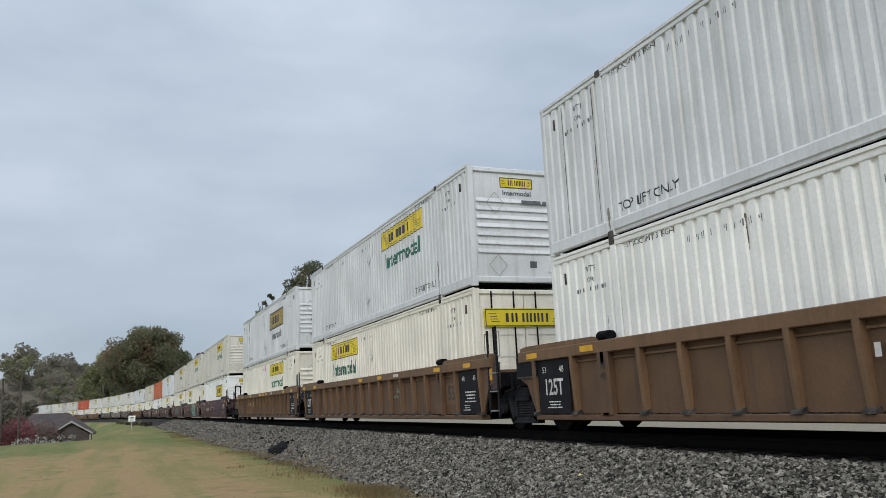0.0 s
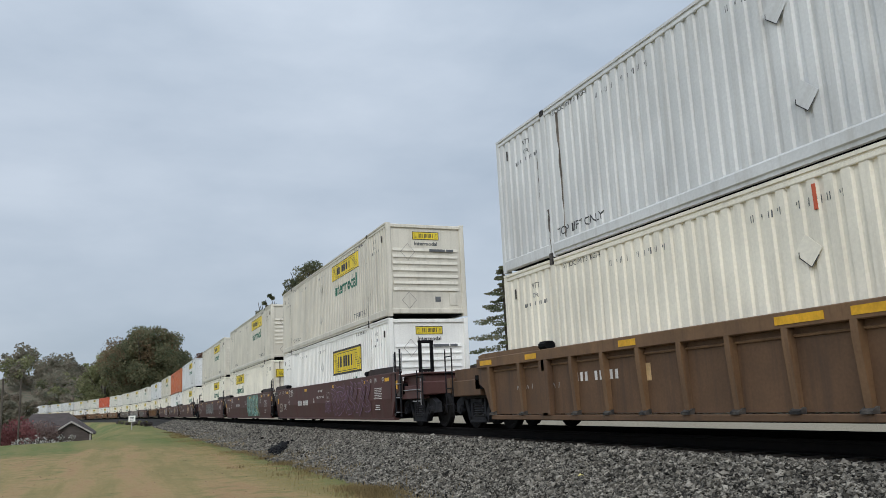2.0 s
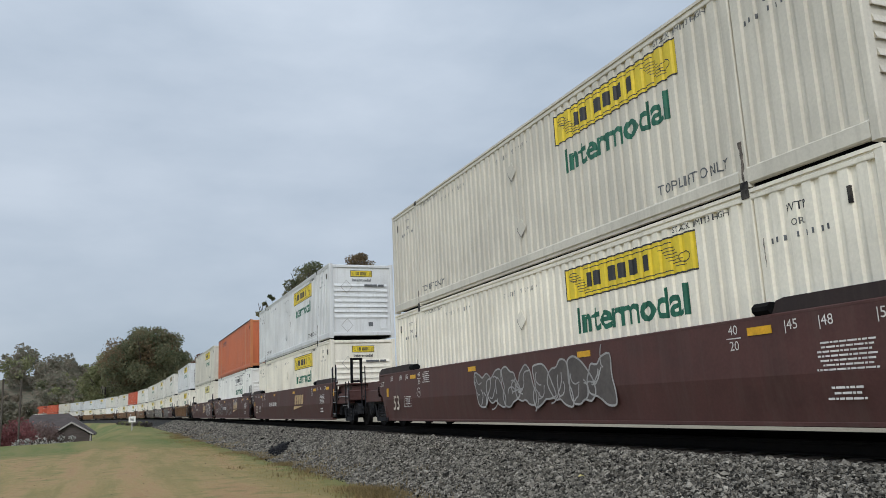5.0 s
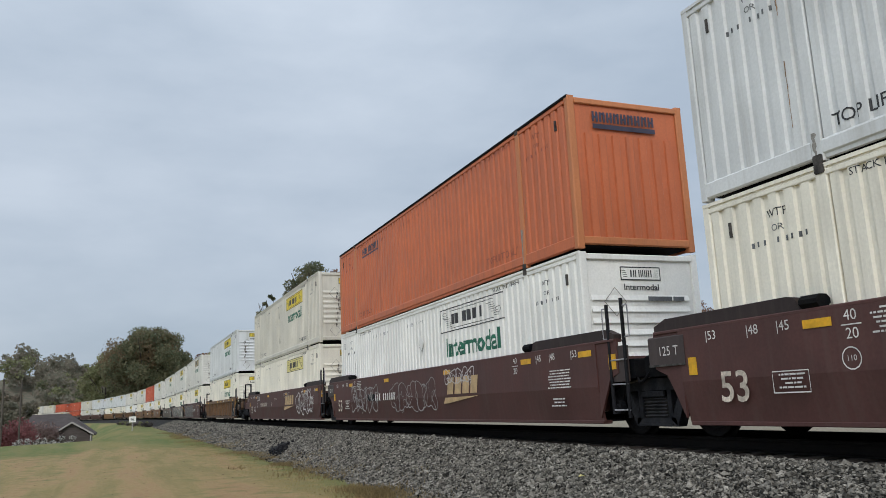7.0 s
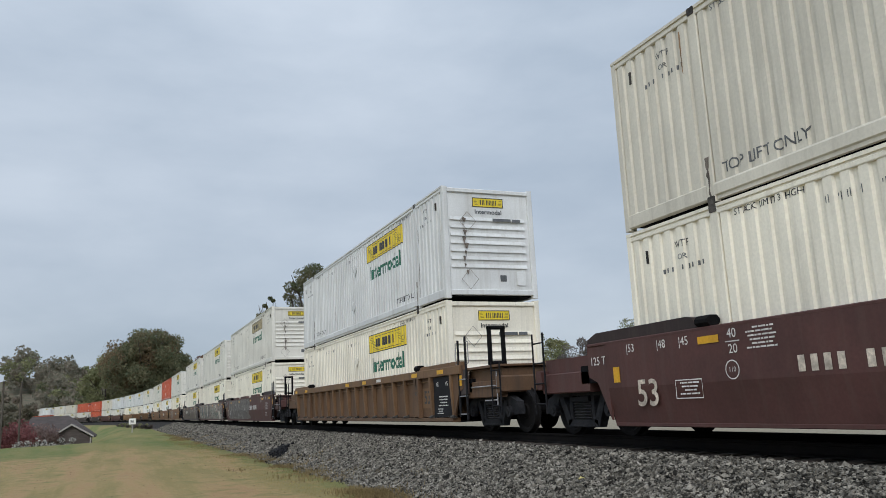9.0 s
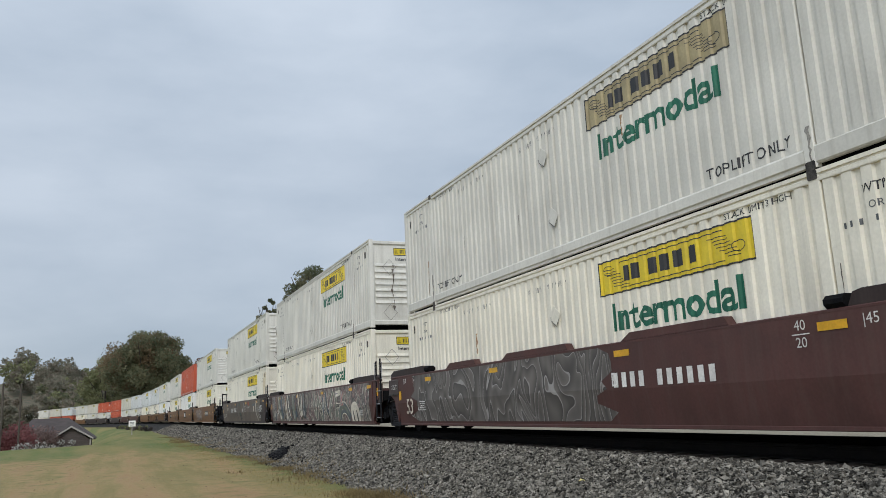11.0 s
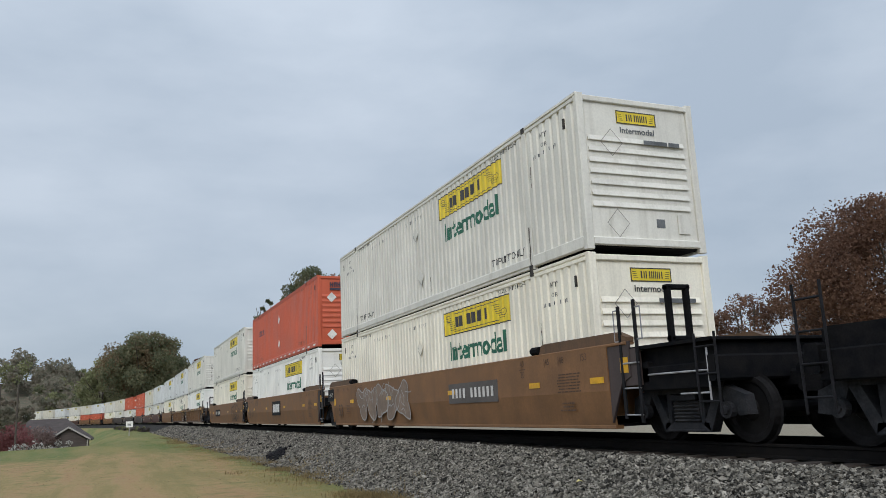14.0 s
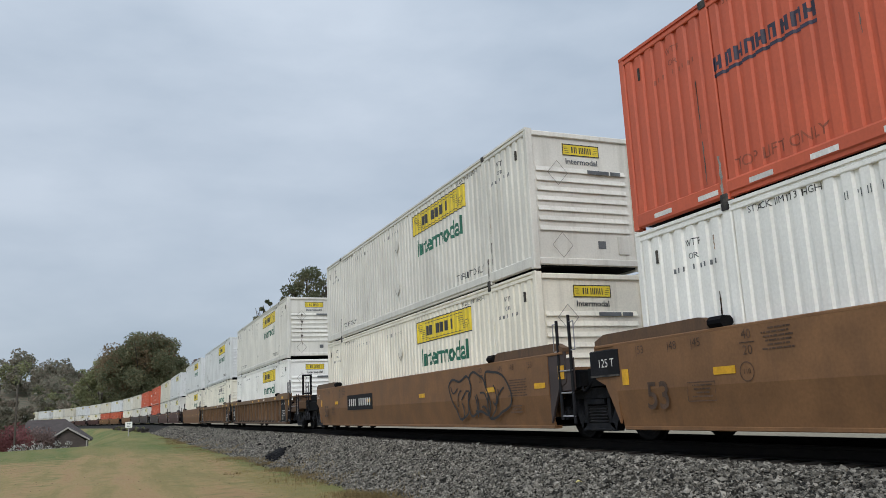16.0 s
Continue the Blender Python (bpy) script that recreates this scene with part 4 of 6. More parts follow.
def truck(parent, y, key):
    """A two-axle truck: side frames, wheels, axles, bolster."""
    t = part("truck", lambda: Shape().box(-1.12, 1.12, -.22, .22, .6, .8, .03), GRIME, parent, "greasy cast-steel truck, dark with the shade painted into its frames", key="bolster")
    t.matrix_basis = pose(0, y, 0)
    for side in (-1, 1):
        def frame_shape():
            s = Shape()
            x0, x1 = min(side * .99, side * 1.15), max(side * .99, side * 1.15)
            for ring in ([(-.78, .70), (.78, .70), (.70, .85), (.3, .88), (-.3, .88), (-.70, .85)], [(-.5, .16), (.5, .16), (.46, .29), (-.46, .29)]):
                s.sweep(ring, 0, x0, x1)
            for w in (-1, 1):
                for ring in ([(.78, .71), (.62, .71), (.36, .26), (.5, .17)], [(.32, .28), (.40, .28), (.40, .71), (.30, .71)], [(.76, .70), (.70, .84), (1.2, .66), (1.24, .40), (1.06, .38), (1.0, .53), (.84, .53)]):
                    s.sweep([(w * y, z) for y, z in ring], 0, x0, x1)
                s.rod((side * 1.12, w * .9, .46), (side * 1.22, w * .9, .46), .115, 12)
                s.rod((side * 1.22, w * .9, .46), (side * 1.245, w * .9, .46), .06, 8)
            s.box(min(side * 1.15, side * 1.185), max(side * 1.15, side * 1.185), -.27, .27, .60, .69, .012)
            s.box(min(side * 1.15, side * 1.175), max(side * 1.15, side * 1.175), -.4, .4, .165, .2, .008)
            return s

        def coils():
            ring = [(side * 1.02, .29)] + [(side * (1.155 if k % 2 else 1.115), .29 + k * .0255) for k in range(13)] + [(side * 1.02, .60)]
            return Shape().sweep(ring, 1, -.27, .27)
        part("spring", coils, SPRING, t, "stacked coil springs", key=("springs", side))
        part("side_frame", frame_shape, TRUCK, t, key=("sideframe", side))
        for a in (-.9, .9):
            part("wheel", lambda: Shape().lathe([(side * p[0], p[1]) for p in wheelset(0)], (side * .755, 0, .455)), WHEEL, t, key=("wheel", side)).matrix_basis = pose(0, a, 0)
    for a in (-.9, .9):
        part("axle", lambda: Shape().rod((-1.0, 0, .47), (1.0, 0, .47), .08, 10), GRIME, t, key="axle").matrix_basis = pose(0, a, 0)
    return t


def ladder(y0, y1, x, z0, z1, rungs, r=.018):
    s = Shape()
    s.rod((x, y0, z0), (x, y0, z1), r)
    s.rod((x, y1, z0), (x, y1, z1), r)
    for i in range(rungs):
        z = z0 + (z1 - z0) * (i + .5) / rungs
        s.rod((x, y0, z), (x, y1, z), r * .8)
    return s


def well_car(style, coupled_front, coupled_rear, seed=0, note="", near=True):
    """One well of a double-stack car; -Y leads. Trucks: at its rear joint, and at its own front when it is coupled there."""
    ribbed = style == "ribbed"
    paint_, chord, text, word = {"ribbed": (RIB_BROWN, CHORD, INK, "rusty brown ribbed"), "maroon": (MAROON, MAROON, PALE_INK, "dark maroon smooth-sided"),
                                 "brown": (BROWN, BROWN, WORN_INK, "tan-brown smooth-sided"), "dark": (DARK_WELL, DARK_WELL, PALE_INK, "dark smooth-sided")}[style]
    root = tagged(new("well_car"), f"{word} well car{note} on the rails", "rail car", "well cars of the train")
    for side in (-1, 1):
        part("side_plate", lambda: well_side(side, ribbed), paint_, root, key=("wellside", side, ribbed))
        for w in (-1, 1):
            part("end_plate", lambda: well_outline(side, ribbed, w), DARK_WELL if style == "brown" and w < 0 else paint_, root, key=("wellend", side, ribbed, w))
        part("top_chord", lambda: top_chord(side, ribbed), chord, root, "ochre top chord" if ribbed else "", key=("chord", side, ribbed))
        part("bottom_chord", lambda: Shape().box(min(side * 1.3, side * 1.5), max(side * 1.3, side * 1.5), -8.6, 8.6, .25, .34, .01) if ribbed else
             Shape().box(min(side * 1.25, side * 1.41), max(side * 1.25, side * 1.41), -8.6, 8.6, .20, .26, .01), paint_, root, key=("bottom", side, ribbed))
        for w in (-1, 1):
            z = 1.53 if ribbed else 1.54
            gd = part("guide", lambda: Shape().sweep([(w * 6.42, z), (w * 6.5, z + (.07 if ribbed else .15)), (w * 6.62, z + (.09 if ribbed else .175)), (w * 8.9, z + (.1 if ribbed else .165)), (w * 9.16, z + .07), (w * 9.16, z)], 0, min(side * 1.33, side * 1.475), max(side * 1.33, side * 1.475)),
                      CHORD if ribbed else GUIDE if style != "brown" else RIB_BROWN, root, "" if style == "brown" else "dark worn loading guide", key=("guide", side, w, ribbed))
            part("guide_horn", lambda: Shape().box(min(side * 1.3, side * 1.52), max(side * 1.3, side * 1.52), w * 6.27 - .13, w * 6.27 + .13, z, z + .15, .05), GRIME, gd, key=("horn", side, w, ribbed))
        if ribbed:
            for i in range(18):
                y = -8.2 + i * (16.4 / 17)
                if abs(y) > 8:
                    y = math.copysign(8.58, y)
                part("rib", lambda: Shape().sweep([(side * 1.40, 1.34), (side * 1.53, 1.34), (side * 1.53, 1.14), (side * 1.475, .34), (side * 1.40, .34)][::1], 1, -.048, .048), CHORD, root,
                     key=("rib", side)).matrix_basis = pose(0, y, 0)
                if near and side < 0:
                    part("rib_foot", lambda: Shape().sweep([(side * 1.415, .34), (side * 1.53, .34), (side * 1.53, .375), (side * 1.44, .42), (side * 1.415, .42)], 1, -.08, .08), CASTING, root, key=("ribfoot", side)).matrix_basis = pose(0, y, 0)
    part("well_floor", lambda: Shape().box(-1.3, 1.3, -8.5, 8.5, .23, .27), GRIME, root, key="wellfloor")
    if ribbed:
        for side in (-1, 1):
            part("conduit", lambda: Shape().rod((side * 1.425, -8.5, 1.24), (side * 1.425, 8.5, 1.24), .02, 6), CHORD, root, key=("conduit", side))
    if seed == 10:
        for y0, y1 in ((3.3, 5.0), (-.6, 2.0), (-4.6, -2.2)):
            part("guide_pad", Shape().sweep([(y0, 1.54), (y0 + .08, 1.66), (y1 - .25, 1.66), (y1, 1.54)], 0, -1.49, -1.34), paint_, root)
    for w in (-1, 1):
        part("bulkhead", lambda: Shape().box(-1.4, 1.4, min(w * 8.3, w * 8.42), max(w * 8.3, w * 8.42), .4, 1.3), paint_, root, key=("bulk", w))
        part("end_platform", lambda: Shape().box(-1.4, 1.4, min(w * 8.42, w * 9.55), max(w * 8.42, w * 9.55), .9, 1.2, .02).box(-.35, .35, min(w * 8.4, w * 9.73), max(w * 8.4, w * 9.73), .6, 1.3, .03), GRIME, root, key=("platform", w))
    # steps and grab irons at the leading corner
    lad = part("ladder", lambda: Shape().box(-1.49, -1.45, -9.04, -8.98, .36, 2.1, .008).box(-1.49, -1.45, -9.45, -9.39, .3, 2.16, .008), BLACK, root, "dark flat-bar ladder", key="ladder_front")
    for z in (.42, .82, 1.2) if near else ():
        part("rung", lambda: Shape().rod((-1.475, -9.45, 0), (-1.475, -9.0, 0), .014, 6), TRIM_STEEL, lad, "worn bright rung", key="rung").matrix_basis = pose(0, 0, z)
    for y, w in ((-9.0, 1), (-9.44, -1)) if near else ():
        part("grab_iron", lambda: Shape().rod((-1.47, 0, 1.55), (-1.47, .13 * w, 1.55), .011, 6).rod((-1.47, .13 * w, 1.55), (-1.47, .13 * w, 2.04), .011, 6).rod((-1.47, .13 * w, 2.04), (-1.47, 0, 2.04), .011, 6), TRIM_STEEL, lad, key=("grab", w)).matrix_basis = pose(0, y, 0)
    if near:
        part("end_panel", lambda: Shape().box(-1.455, -1.40, -9.42, -9.02, .86, 1.42, .01), DARK_WELL, root, "dark end panel behind the ladder", key="end_panel_front")
        part("end_tag", lambda: Shape().box(-1.478, -1.472, -9.16, -8.96, 1.06, 1.3), AMBER, root, "amber end reflector", key="end_tag")
    if near and not coupled_rear:
        # the box over the truck at the trailing corner, with its air hose
        box_ = part("end_box", lambda: Shape().box(-1.5, -1.3, 8.5, 9.3, 1.04, 1.46, .02), BLACK if ribbed or style == "brown" else DARK_WELL, root, "dark plate box over the truck", key=("end_box", style))
        part("box_edge", lambda: Shape().box(-1.51, -1.49, 8.5, 9.3, 1.03, 1.06), CASTING, box_, key="box_edge")

        def hose_shape():
            k, vs = 6, []
            for j in range(11):
                c = (-1.32 - .1 * math.sin(j * .4), 9.32 + .07 * j, 1.15 - .32 * math.sin(j * .314))
                vs += [(c[0] + .025 * math.cos(6.283 * i / k), c[1], c[2] + .025 * math.sin(6.283 * i / k)) for i in range(k)]
            return Shape().add(vs, [(j * k + i, j * k + (i + 1) % k, (j + 1) * k + (i + 1) % k, (j + 1) * k + i) for j in range(10) for i in range(k)])
        part("air_hose", hose_shape, GRIME, root, "slack black hose", key="hose")
        part("brake_rod", lambda: Shape().rod((-1.2, 9.3, .98), (-1.2, 10.5, .8), .018, 6).rod((-1.25, 8.9, .62), (-1.25, 9.3, .95), .012, 6), CASTING, root, key="brake_rod")
    end_paint = {"ribbed": RIB_BROWN, "maroon": MAROON}.get(style, GRIME)
    rear = 10.0 if coupled_rear else 9.726
    truck(root, rear, "t")
    if coupled_rear:
        part("coupler", lambda: Shape().box(-.15, .15, 9.3, 11.75, .72, .98, .04).box(-.3, .3, 11.3, 11.7, .66, 1.04, .05), GRIME, root, key="coupler_rear")
        part("end_beam", lambda: Shape().box(-1.45, 1.45, 10.85, 11.05, .85, 1.2, .03).box(-1.4, -1.2, 9.3, 10.9, .76, 1.12, .02).box(1.2, 1.4, 9.3, 10.9, .76, 1.12, .02).box(-1.3, 1.3, 9.2, 10.9, 1.0, 1.38, .03), end_paint, root, key="beam_rear")
        part("end_ladder", lambda: ladder(10.7, 11.1, -1.46, .4, 1.9, 4), BLACK, root, key="ladder_rear")
    if coupled_front:
        truck(root, -10.0, "t")
        part("coupler", lambda: Shape().box(-.15, .15, -11.75, -9.3, .72, .98, .04).box(-.3, .3, -11.7, -11.3, .66, 1.04, .05), GRIME, root, key="coupler_front")
        part("end_beam", lambda: Shape().box(-1.45, 1.45, -11.05, -10.85, .85, 1.2, .03).box(-1.4, -1.2, -10.9, -9.3, .76, 1.12, .02).box(1.2, 1.4, -10.9, -9.3, .76, 1.12, .02).box(-1.3, 1.3, -10.9, -9.2, 1.0, 1.38, .03), end_paint, root, key="beam_front")
        part("end_ladder", lambda: ladder(-11.1, -10.7, -1.46, .4, 1.5, 3), BLACK, root, key="ladder_coupled")
        part("brake_stand", lambda: Shape().box(-.95, -.87, -9.62, -9.5, 1.1, 2.35, .02).box(-.6, -.52, -9.62, -9.5, 1.1, 2.35, .02).box(-.95, -.52, -9.62, -9.5, 2.3, 2.38, .02).box(-.95, -.52, -9.62, -9.5, 1.5, 1.58, .02), GRIME, root, key="brake")
        part("cross_walk", lambda: Shape().box(-1.45, 1.45, -11.0, -9.1, 1.39, 1.44, .01), end_paint, root, key="crosswalk_front")
        part("walk_rail", lambda: Shape().rod((-1.44, -10.9, 1.0), (-1.44, -9.6, 1.0), .014).rod((-1.44, -10.9, .7), (-1.44, -10.3, .7), .014).rod((-1.44, -10.9, 1.3), (-1.44, -10.9, .6), .014), TRIM_STEEL, root, key="walkrail_front")
    # reflectors and stencils on the seen side
    face = -1.62 if ribbed else -1.496
    zr = 1.43 if ribbed else 0.98 if style == "brown" else 1.36
    fx = -1.534 if ribbed else -1.494
    for y in (-8.3, -6.2, -2.2, 2.4, 6.2) if not ribbed else (-8.0, -6.2, -1.6, 0.4, 6.7, 8.6):
        part("reflector", lambda: Shape().box(fx - .006, fx, -.2, .2, -.05, .05), AMBER, root, "amber reflector", key=("amber", ribbed)).matrix_basis = pose(0, y, zr)
    px = -1.47 if ribbed else -1.497
    if ribbed:
        for w in (-1,) if coupled_rear else (-1, 1):
            part("dark_panel", lambda: Shape().box(-1.475, -1.462, w * 7.95 - .55, w * 7.95 + .55, .36, 1.32), BLACK, root, "black stencil panel", key=("darkpanel", w))

    def word(t, size, x, y, z, material, bold=0.0, stretch=1.0):
        part("stencil_figure", lambda: side_words(Shape(), t, size, x, y, z, bold, stretch), material, root, key=("fig", t, size, x, round(y, 2), round(z, 2)))

    def notice(y0, y1, z, n, step, x, material):
        def lines():
            s = Shape()
            for i in range(n):
                a, b, u = y0 + .03 * ((i * 5) % 3), y1 - .03 * ((i * 3) % 4), 0.0
                k = i * 3
                while a + u < b - .02:                                 # a word's length, then a gap
                    l = min(.035 + .028 * ((k * 7) % 4), b - a - u)
                    side_bar(s, x, a + u, a + u + l, z + i * step, z + i * step + step * .42)
                    u += l + .014
                    k += 1
            return s
        part("stencil_notice", lines, material, root, key=("notice", y0, z, x), kind="stuff")
    if near and ribbed:
        for w in (-1,):
            part("figure_patch", lambda: Shape().box(-1.414, -1.405, w * 6.8 - .36, w * 6.8 + .36, .58, 1.08), CHORD, root, "tan patch under figures", key=("patch", w))
            word("53", .46, -1.418, w * 6.8, .83, INK, .02)
        if not coupled_rear:
            word("125T", .4, -1.479, 7.95, .82, PALE_INK, .02, .8)
            notice(7.7, 8.2, .46, 3, .05, -1.479, PALE_INK)
        for w in (-1,) if coupled_rear else (-1, 1):
            word("20", .16, -1.535, w * 6.27, 1.12, INK)
            word("40", .16, -1.535, w * 6.27, .95, INK)
            word("48" if w < 0 else "53", .16, -1.479, w * 7.95 + .3, 1.14, PALE_INK)
            word("45" if w < 0 else "48", .16, -1.479, w * 7.95 - .3, 1.14, PALE_INK)
        notice(-8.3, -7.7, .62, 4, .07, -1.479, PALE_INK)
        notice(-8.0, -7.6, .44, 3, .05, -1.479, PALE_INK)
        part("notice_plate", lambda: Shape().box(-1.54, -1.531, -3.3, -2.9, 1.39, 1.47), PALE_INK, root, key="notice_rib")
        for w in (-1, 1):                                              # wide posts at the ends of the middle bays
            part("wide_post", lambda: Shape().box(-1.53, -1.41, w * 6.27 - .16, w * 6.27 + .16, .34, 1.34, .01), paint_, root, key=("widepost", w))
    elif near:
        word("53", .55, px, 7.6, .68, CREAM_INK if text is PALE_INK else text, .012)
        for t, y in (("53", 7.95), ("48", 7.2), ("45", 6.7)):
            for u in (y, -y):
                word("|" + t, .17, px, u, 1.38, text)
        for w in (-1, 1):
            word("40", .17, px, w * 5.75, 1.40, text)
            word("20", .17, px, w * 5.75, 1.20, text)
            part("stencil_line", lambda: side_bar(Shape(), px, w * 5.75 - .13, w * 5.75 + .13, 1.293, 1.307), text, root, key=("line", w))
        word("125 T", .19, -1.504, 8.85, 1.24, PALE_INK)
        word("110", .09, px, 5.8, .94, text)
        part("stencil_ring", lambda: ribbon(Shape(), [(5.8 + .12 * math.cos(a * .45), .94 + .12 * math.sin(a * .45)) for a in range(15)], .014, px), text, root, key="ring")
        part("stencil_frame", lambda: ribbon(Shape(), [(6.95, .6), (6.4, .6), (6.4, .85), (6.95, .85), (6.95, .6)], .015, px), text, root, key="boxed")
        notice(6.46, 6.88, .65, 4, .05, px, text)
        notice(5.0, 5.5, 1.18, 6, .05, px, text)
        notice(-7.8, -7.0, .82, 7, .05, px, text)
        notice(-7.6, -7.1, .5, 3, .06, px, text)
        part("yellow_tag", lambda: Shape().box(px - .004, px + .004, 8.28, 8.44, .88, 1.12), AMBER, root, key="tag")
    return root


def code_bars(parent, y, z, size, n, material, x=-1.498, plate_material=None):
    """A row of blocks where a car's code and number stand."""
    if plate_material:
        part("number_panel", Shape().box(x, x + .008, y - n * size * .42, y + n * size * .42, z - size * .8, z + size * .8), plate_material, parent, "black number panel")
        x -= .004
    s = Shape()
    for i in range(n):
        if i == 4 and n > 6:
            continue
        c = y + (n / 2 - i - .5) * size * .74
        side_bar(s, x, c - size * .2, c + size * .2, z - size * .38, z + size * .38)
    part("number_block", s, material, parent, "pale blocks in place of its number", kind="stuff")


def rail_emblem(parent, y, z, size):
    """Slanting tan blocks over a long tapering stroke, in the place of a railway's emblem."""
    x = -1.5
    for k in range(4):
        c = y + size * (1.15 - .72 * k)
        part("emblem_block", Shape().add([(x, c, z), (x, c - size * .58, z), (x, c - size * .72, z + size * .62), (x, c - size * .14, z + size * .62)], [(0, 1, 2, 3)]), GOLD_INK, parent, "tan block in place of an emblem")
    part("emblem_stroke", Shape().add([(x, y + size * 1.35, z - size * .12), (x, y - size * 1.7, z - size * .1), (x, y + size * 1.1, z - size * .34), (x, y + size * 1.5, z - size * .34)], [(0, 1, 2, 3)]), GOLD_INK, parent, "tapering tan stroke")


def flat_colour(name, c):
    return mat(name, c, rough=0.6, scale=2, fine=15, spread=0.15)


SPRAY = {"silver": flat_colour("silver_spray", (0.30, 0.29, 0.28)), "white": flat_colour("white_spray", (0.50, 0.47, 0.46)), "teal": flat_colour("teal_spray", (0.17, 0.33, 0.29)),
         "purple": flat_colour("purple_spray", (0.185, 0.105, 0.17)), "plum": flat_colour("plum_wash_spray", (0.082, 0.038, 0.043)), "tan": flat_colour("tan_spray", (0.48, 0.30, 0.19)), "blue": flat_colour("blue_grey_spray", (0.10, 0.14, 0.18)),
         "black": flat_colour("black_spray", (0.02, 0.02, 0.022)), "grey": flat_colour("grey_spray", (0.16, 0.145, 0.135)), "yellow": flat_colour("yellow_green_spray", (0.38, 0.36, 0.12)),
         "grime": flat_colour("dark_wash_spray", (0.09, 0.078, 0.072)), "rust": flat_colour("rust_spray", (0.25, 0.07, 0.045)),
         "moss": flat_colour("moss_spray", (0.06, 0.10, 0.075)), "dun": flat_colour("dun_spray", (0.19, 0.135, 0.10)), "taupe": mat("taupe_worn_spray", (0.10, 0.074, 0.056), (0.17, 0.137, 0.108), rough=0.6, scale=.9, fine=14, spread=0.15, streak=(.08, .065, .055), streak_amount=.5), "ash": flat_colour("ash_brown_spray", (0.135, 0.118, 0.105)), "buff": flat_colour("buff_worn_paint", (0.188, 0.100, 0.053)), "slate": flat_colour("slate_spray", (0.105, 0.12, 0.125)), "umber": flat_colour("umber_spray", (0.13, 0.105, 0.075)),
         "bone": flat_colour("bone_spray", (0.58, 0.53, 0.44)), "olive": flat_colour("olive_grey_spray", (0.17, 0.185, 0.145)), "rose": flat_colour("rose_spray", (0.36, 0.15, 0.14))}


def graffiti(parent, y0, y1, z0, z1, fills, outline, seed, line=.05, n=None, lean=.15):
    """Sprayed bubble forms: filled shapes with outlines and inner strokes, no real letters. Runs from y1 (rear) to y0."""
    r = random.Random(seed)
    n = n or max(3, int((y1 - y0) / ((z1 - z0) * .72)))
    w, h = (y1 - y0) / n, z1 - z0
    x = -1.4985
    lines = Shape()
    colours = {}
    n_stroke = 0
    for i in range(n):
        cy, cz = y0 + (i + .5) * w, (z0 + z1) / 2
        k = 14
        ph = r.uniform(0, 6.28)
        blob = []
        for j in range(k):
            a = 2 * math.pi * j / k
            # squarish body with knobs
            sq = 1 / max(abs(math.cos(a)), abs(math.sin(a))) ** .75
            rr = sq * (.80 + .17 * math.sin(3 * a + ph) + r.uniform(-.1, .1))
            yy, zz = rr * w * .68 * math.cos(a), rr * h * .47 * math.sin(a)
            blob.append((cy + yy + lean * zz, max(z0, min(z1, cz + zz))))
        # rounded outline
        fine = []
        for j in range(k):
            p0, p1, p2, p3 = (Vector(blob[(j + d) % k]) for d in (-1, 0, 1, 2))
            for t in (0, .33, .67):
                fine.append(tuple(.5 * ((2 * p1) + (p2 - p0) * t + (2 * p0 - 5 * p1 + 4 * p2 - p3) * t * t + (3 * p1 - p0 - 3 * p2 + p3) * t ** 3)))
        fine = [(a, max(.3, min(1.5, b))) for a, b in fine]
        if fills:
            c = fills[i % len(fills)]
            m = len(fine)
            xo = x - .0003 * (i % 2)
            part("spray_fill", Shape().add([(xo, a, b) for a, b in fine] + [(xo, cy, cz)], [(m, j, (j + 1) % m) for j in range(m)]), SPRAY[c], parent, f"{c} sprayed form", fix=False)
            if len(fills) > 1:                                         # shards of a second colour
                c2 = fills[(i + 1) % len(fills)]
                s2 = colours.setdefault(c2, Shape())
                for _ in range(2):
                    q = [(cy + r.uniform(-.4, .4) * w, cz + r.uniform(-.42, .42) * h) for _ in range(3)]
                    s2.add([(x - .001, a, b) for a, b in q], [(0, 1, 2)])
        ribbon(lines, fine + fine[:2], line, x - .0012 - .0005 * i)
        for _ in range(4):                                             # inner strokes
            a0, b0 = cy + r.uniform(-.2, .2) * w, cz + r.uniform(-.25, .25) * h
            ang, st = r.uniform(0, 6.28), []
            for j in range(7):
                st.append((a0, max(.3, min(1.48, b0))))
                a0 += math.cos(ang) * h * .075
                b0 += math.sin(ang) * h * .075
                ang += r.uniform(-.2, .75)
            ribbon(lines, st, line * .8, x - .0018 - .0005 * n_stroke)
            n_stroke += 1
    for c, s in colours.items():
        part("spray_shard", s, SPRAY[c], parent, f"{c} sprayed shards", fix=False, kind="stuff")
    part("spray_outline", lines, SPRAY[outline], parent, f"{outline} sprayed outlines", fix=False, kind="stuff")


def skin(z, lift):
    """The painted side of a well: upright above, leaning in below its crease."""
    return (-1.4965 if z >= .83 else -1.4965 + (.83 - z) * .1595) - lift


def curve_through(pts, n=5):
    """A rounded line through the points."""
    out = []
    for j in range(len(pts) - 1):
        p0, p1, p2, p3 = (Vector(pts[max(0, min(len(pts) - 1, j + d))]) for d in (-1, 0, 1, 2))
        out += [tuple(.5 * ((2 * p1) + (p2 - p0) * t + (2 * p0 - 5 * p1 + 4 * p2 - p3) * t * t + (3 * p1 - p0 - 3 * p2 + p3) * t ** 3)) for t in [k / n for k in range(n)]]
    return out + [tuple(pts[-1])]


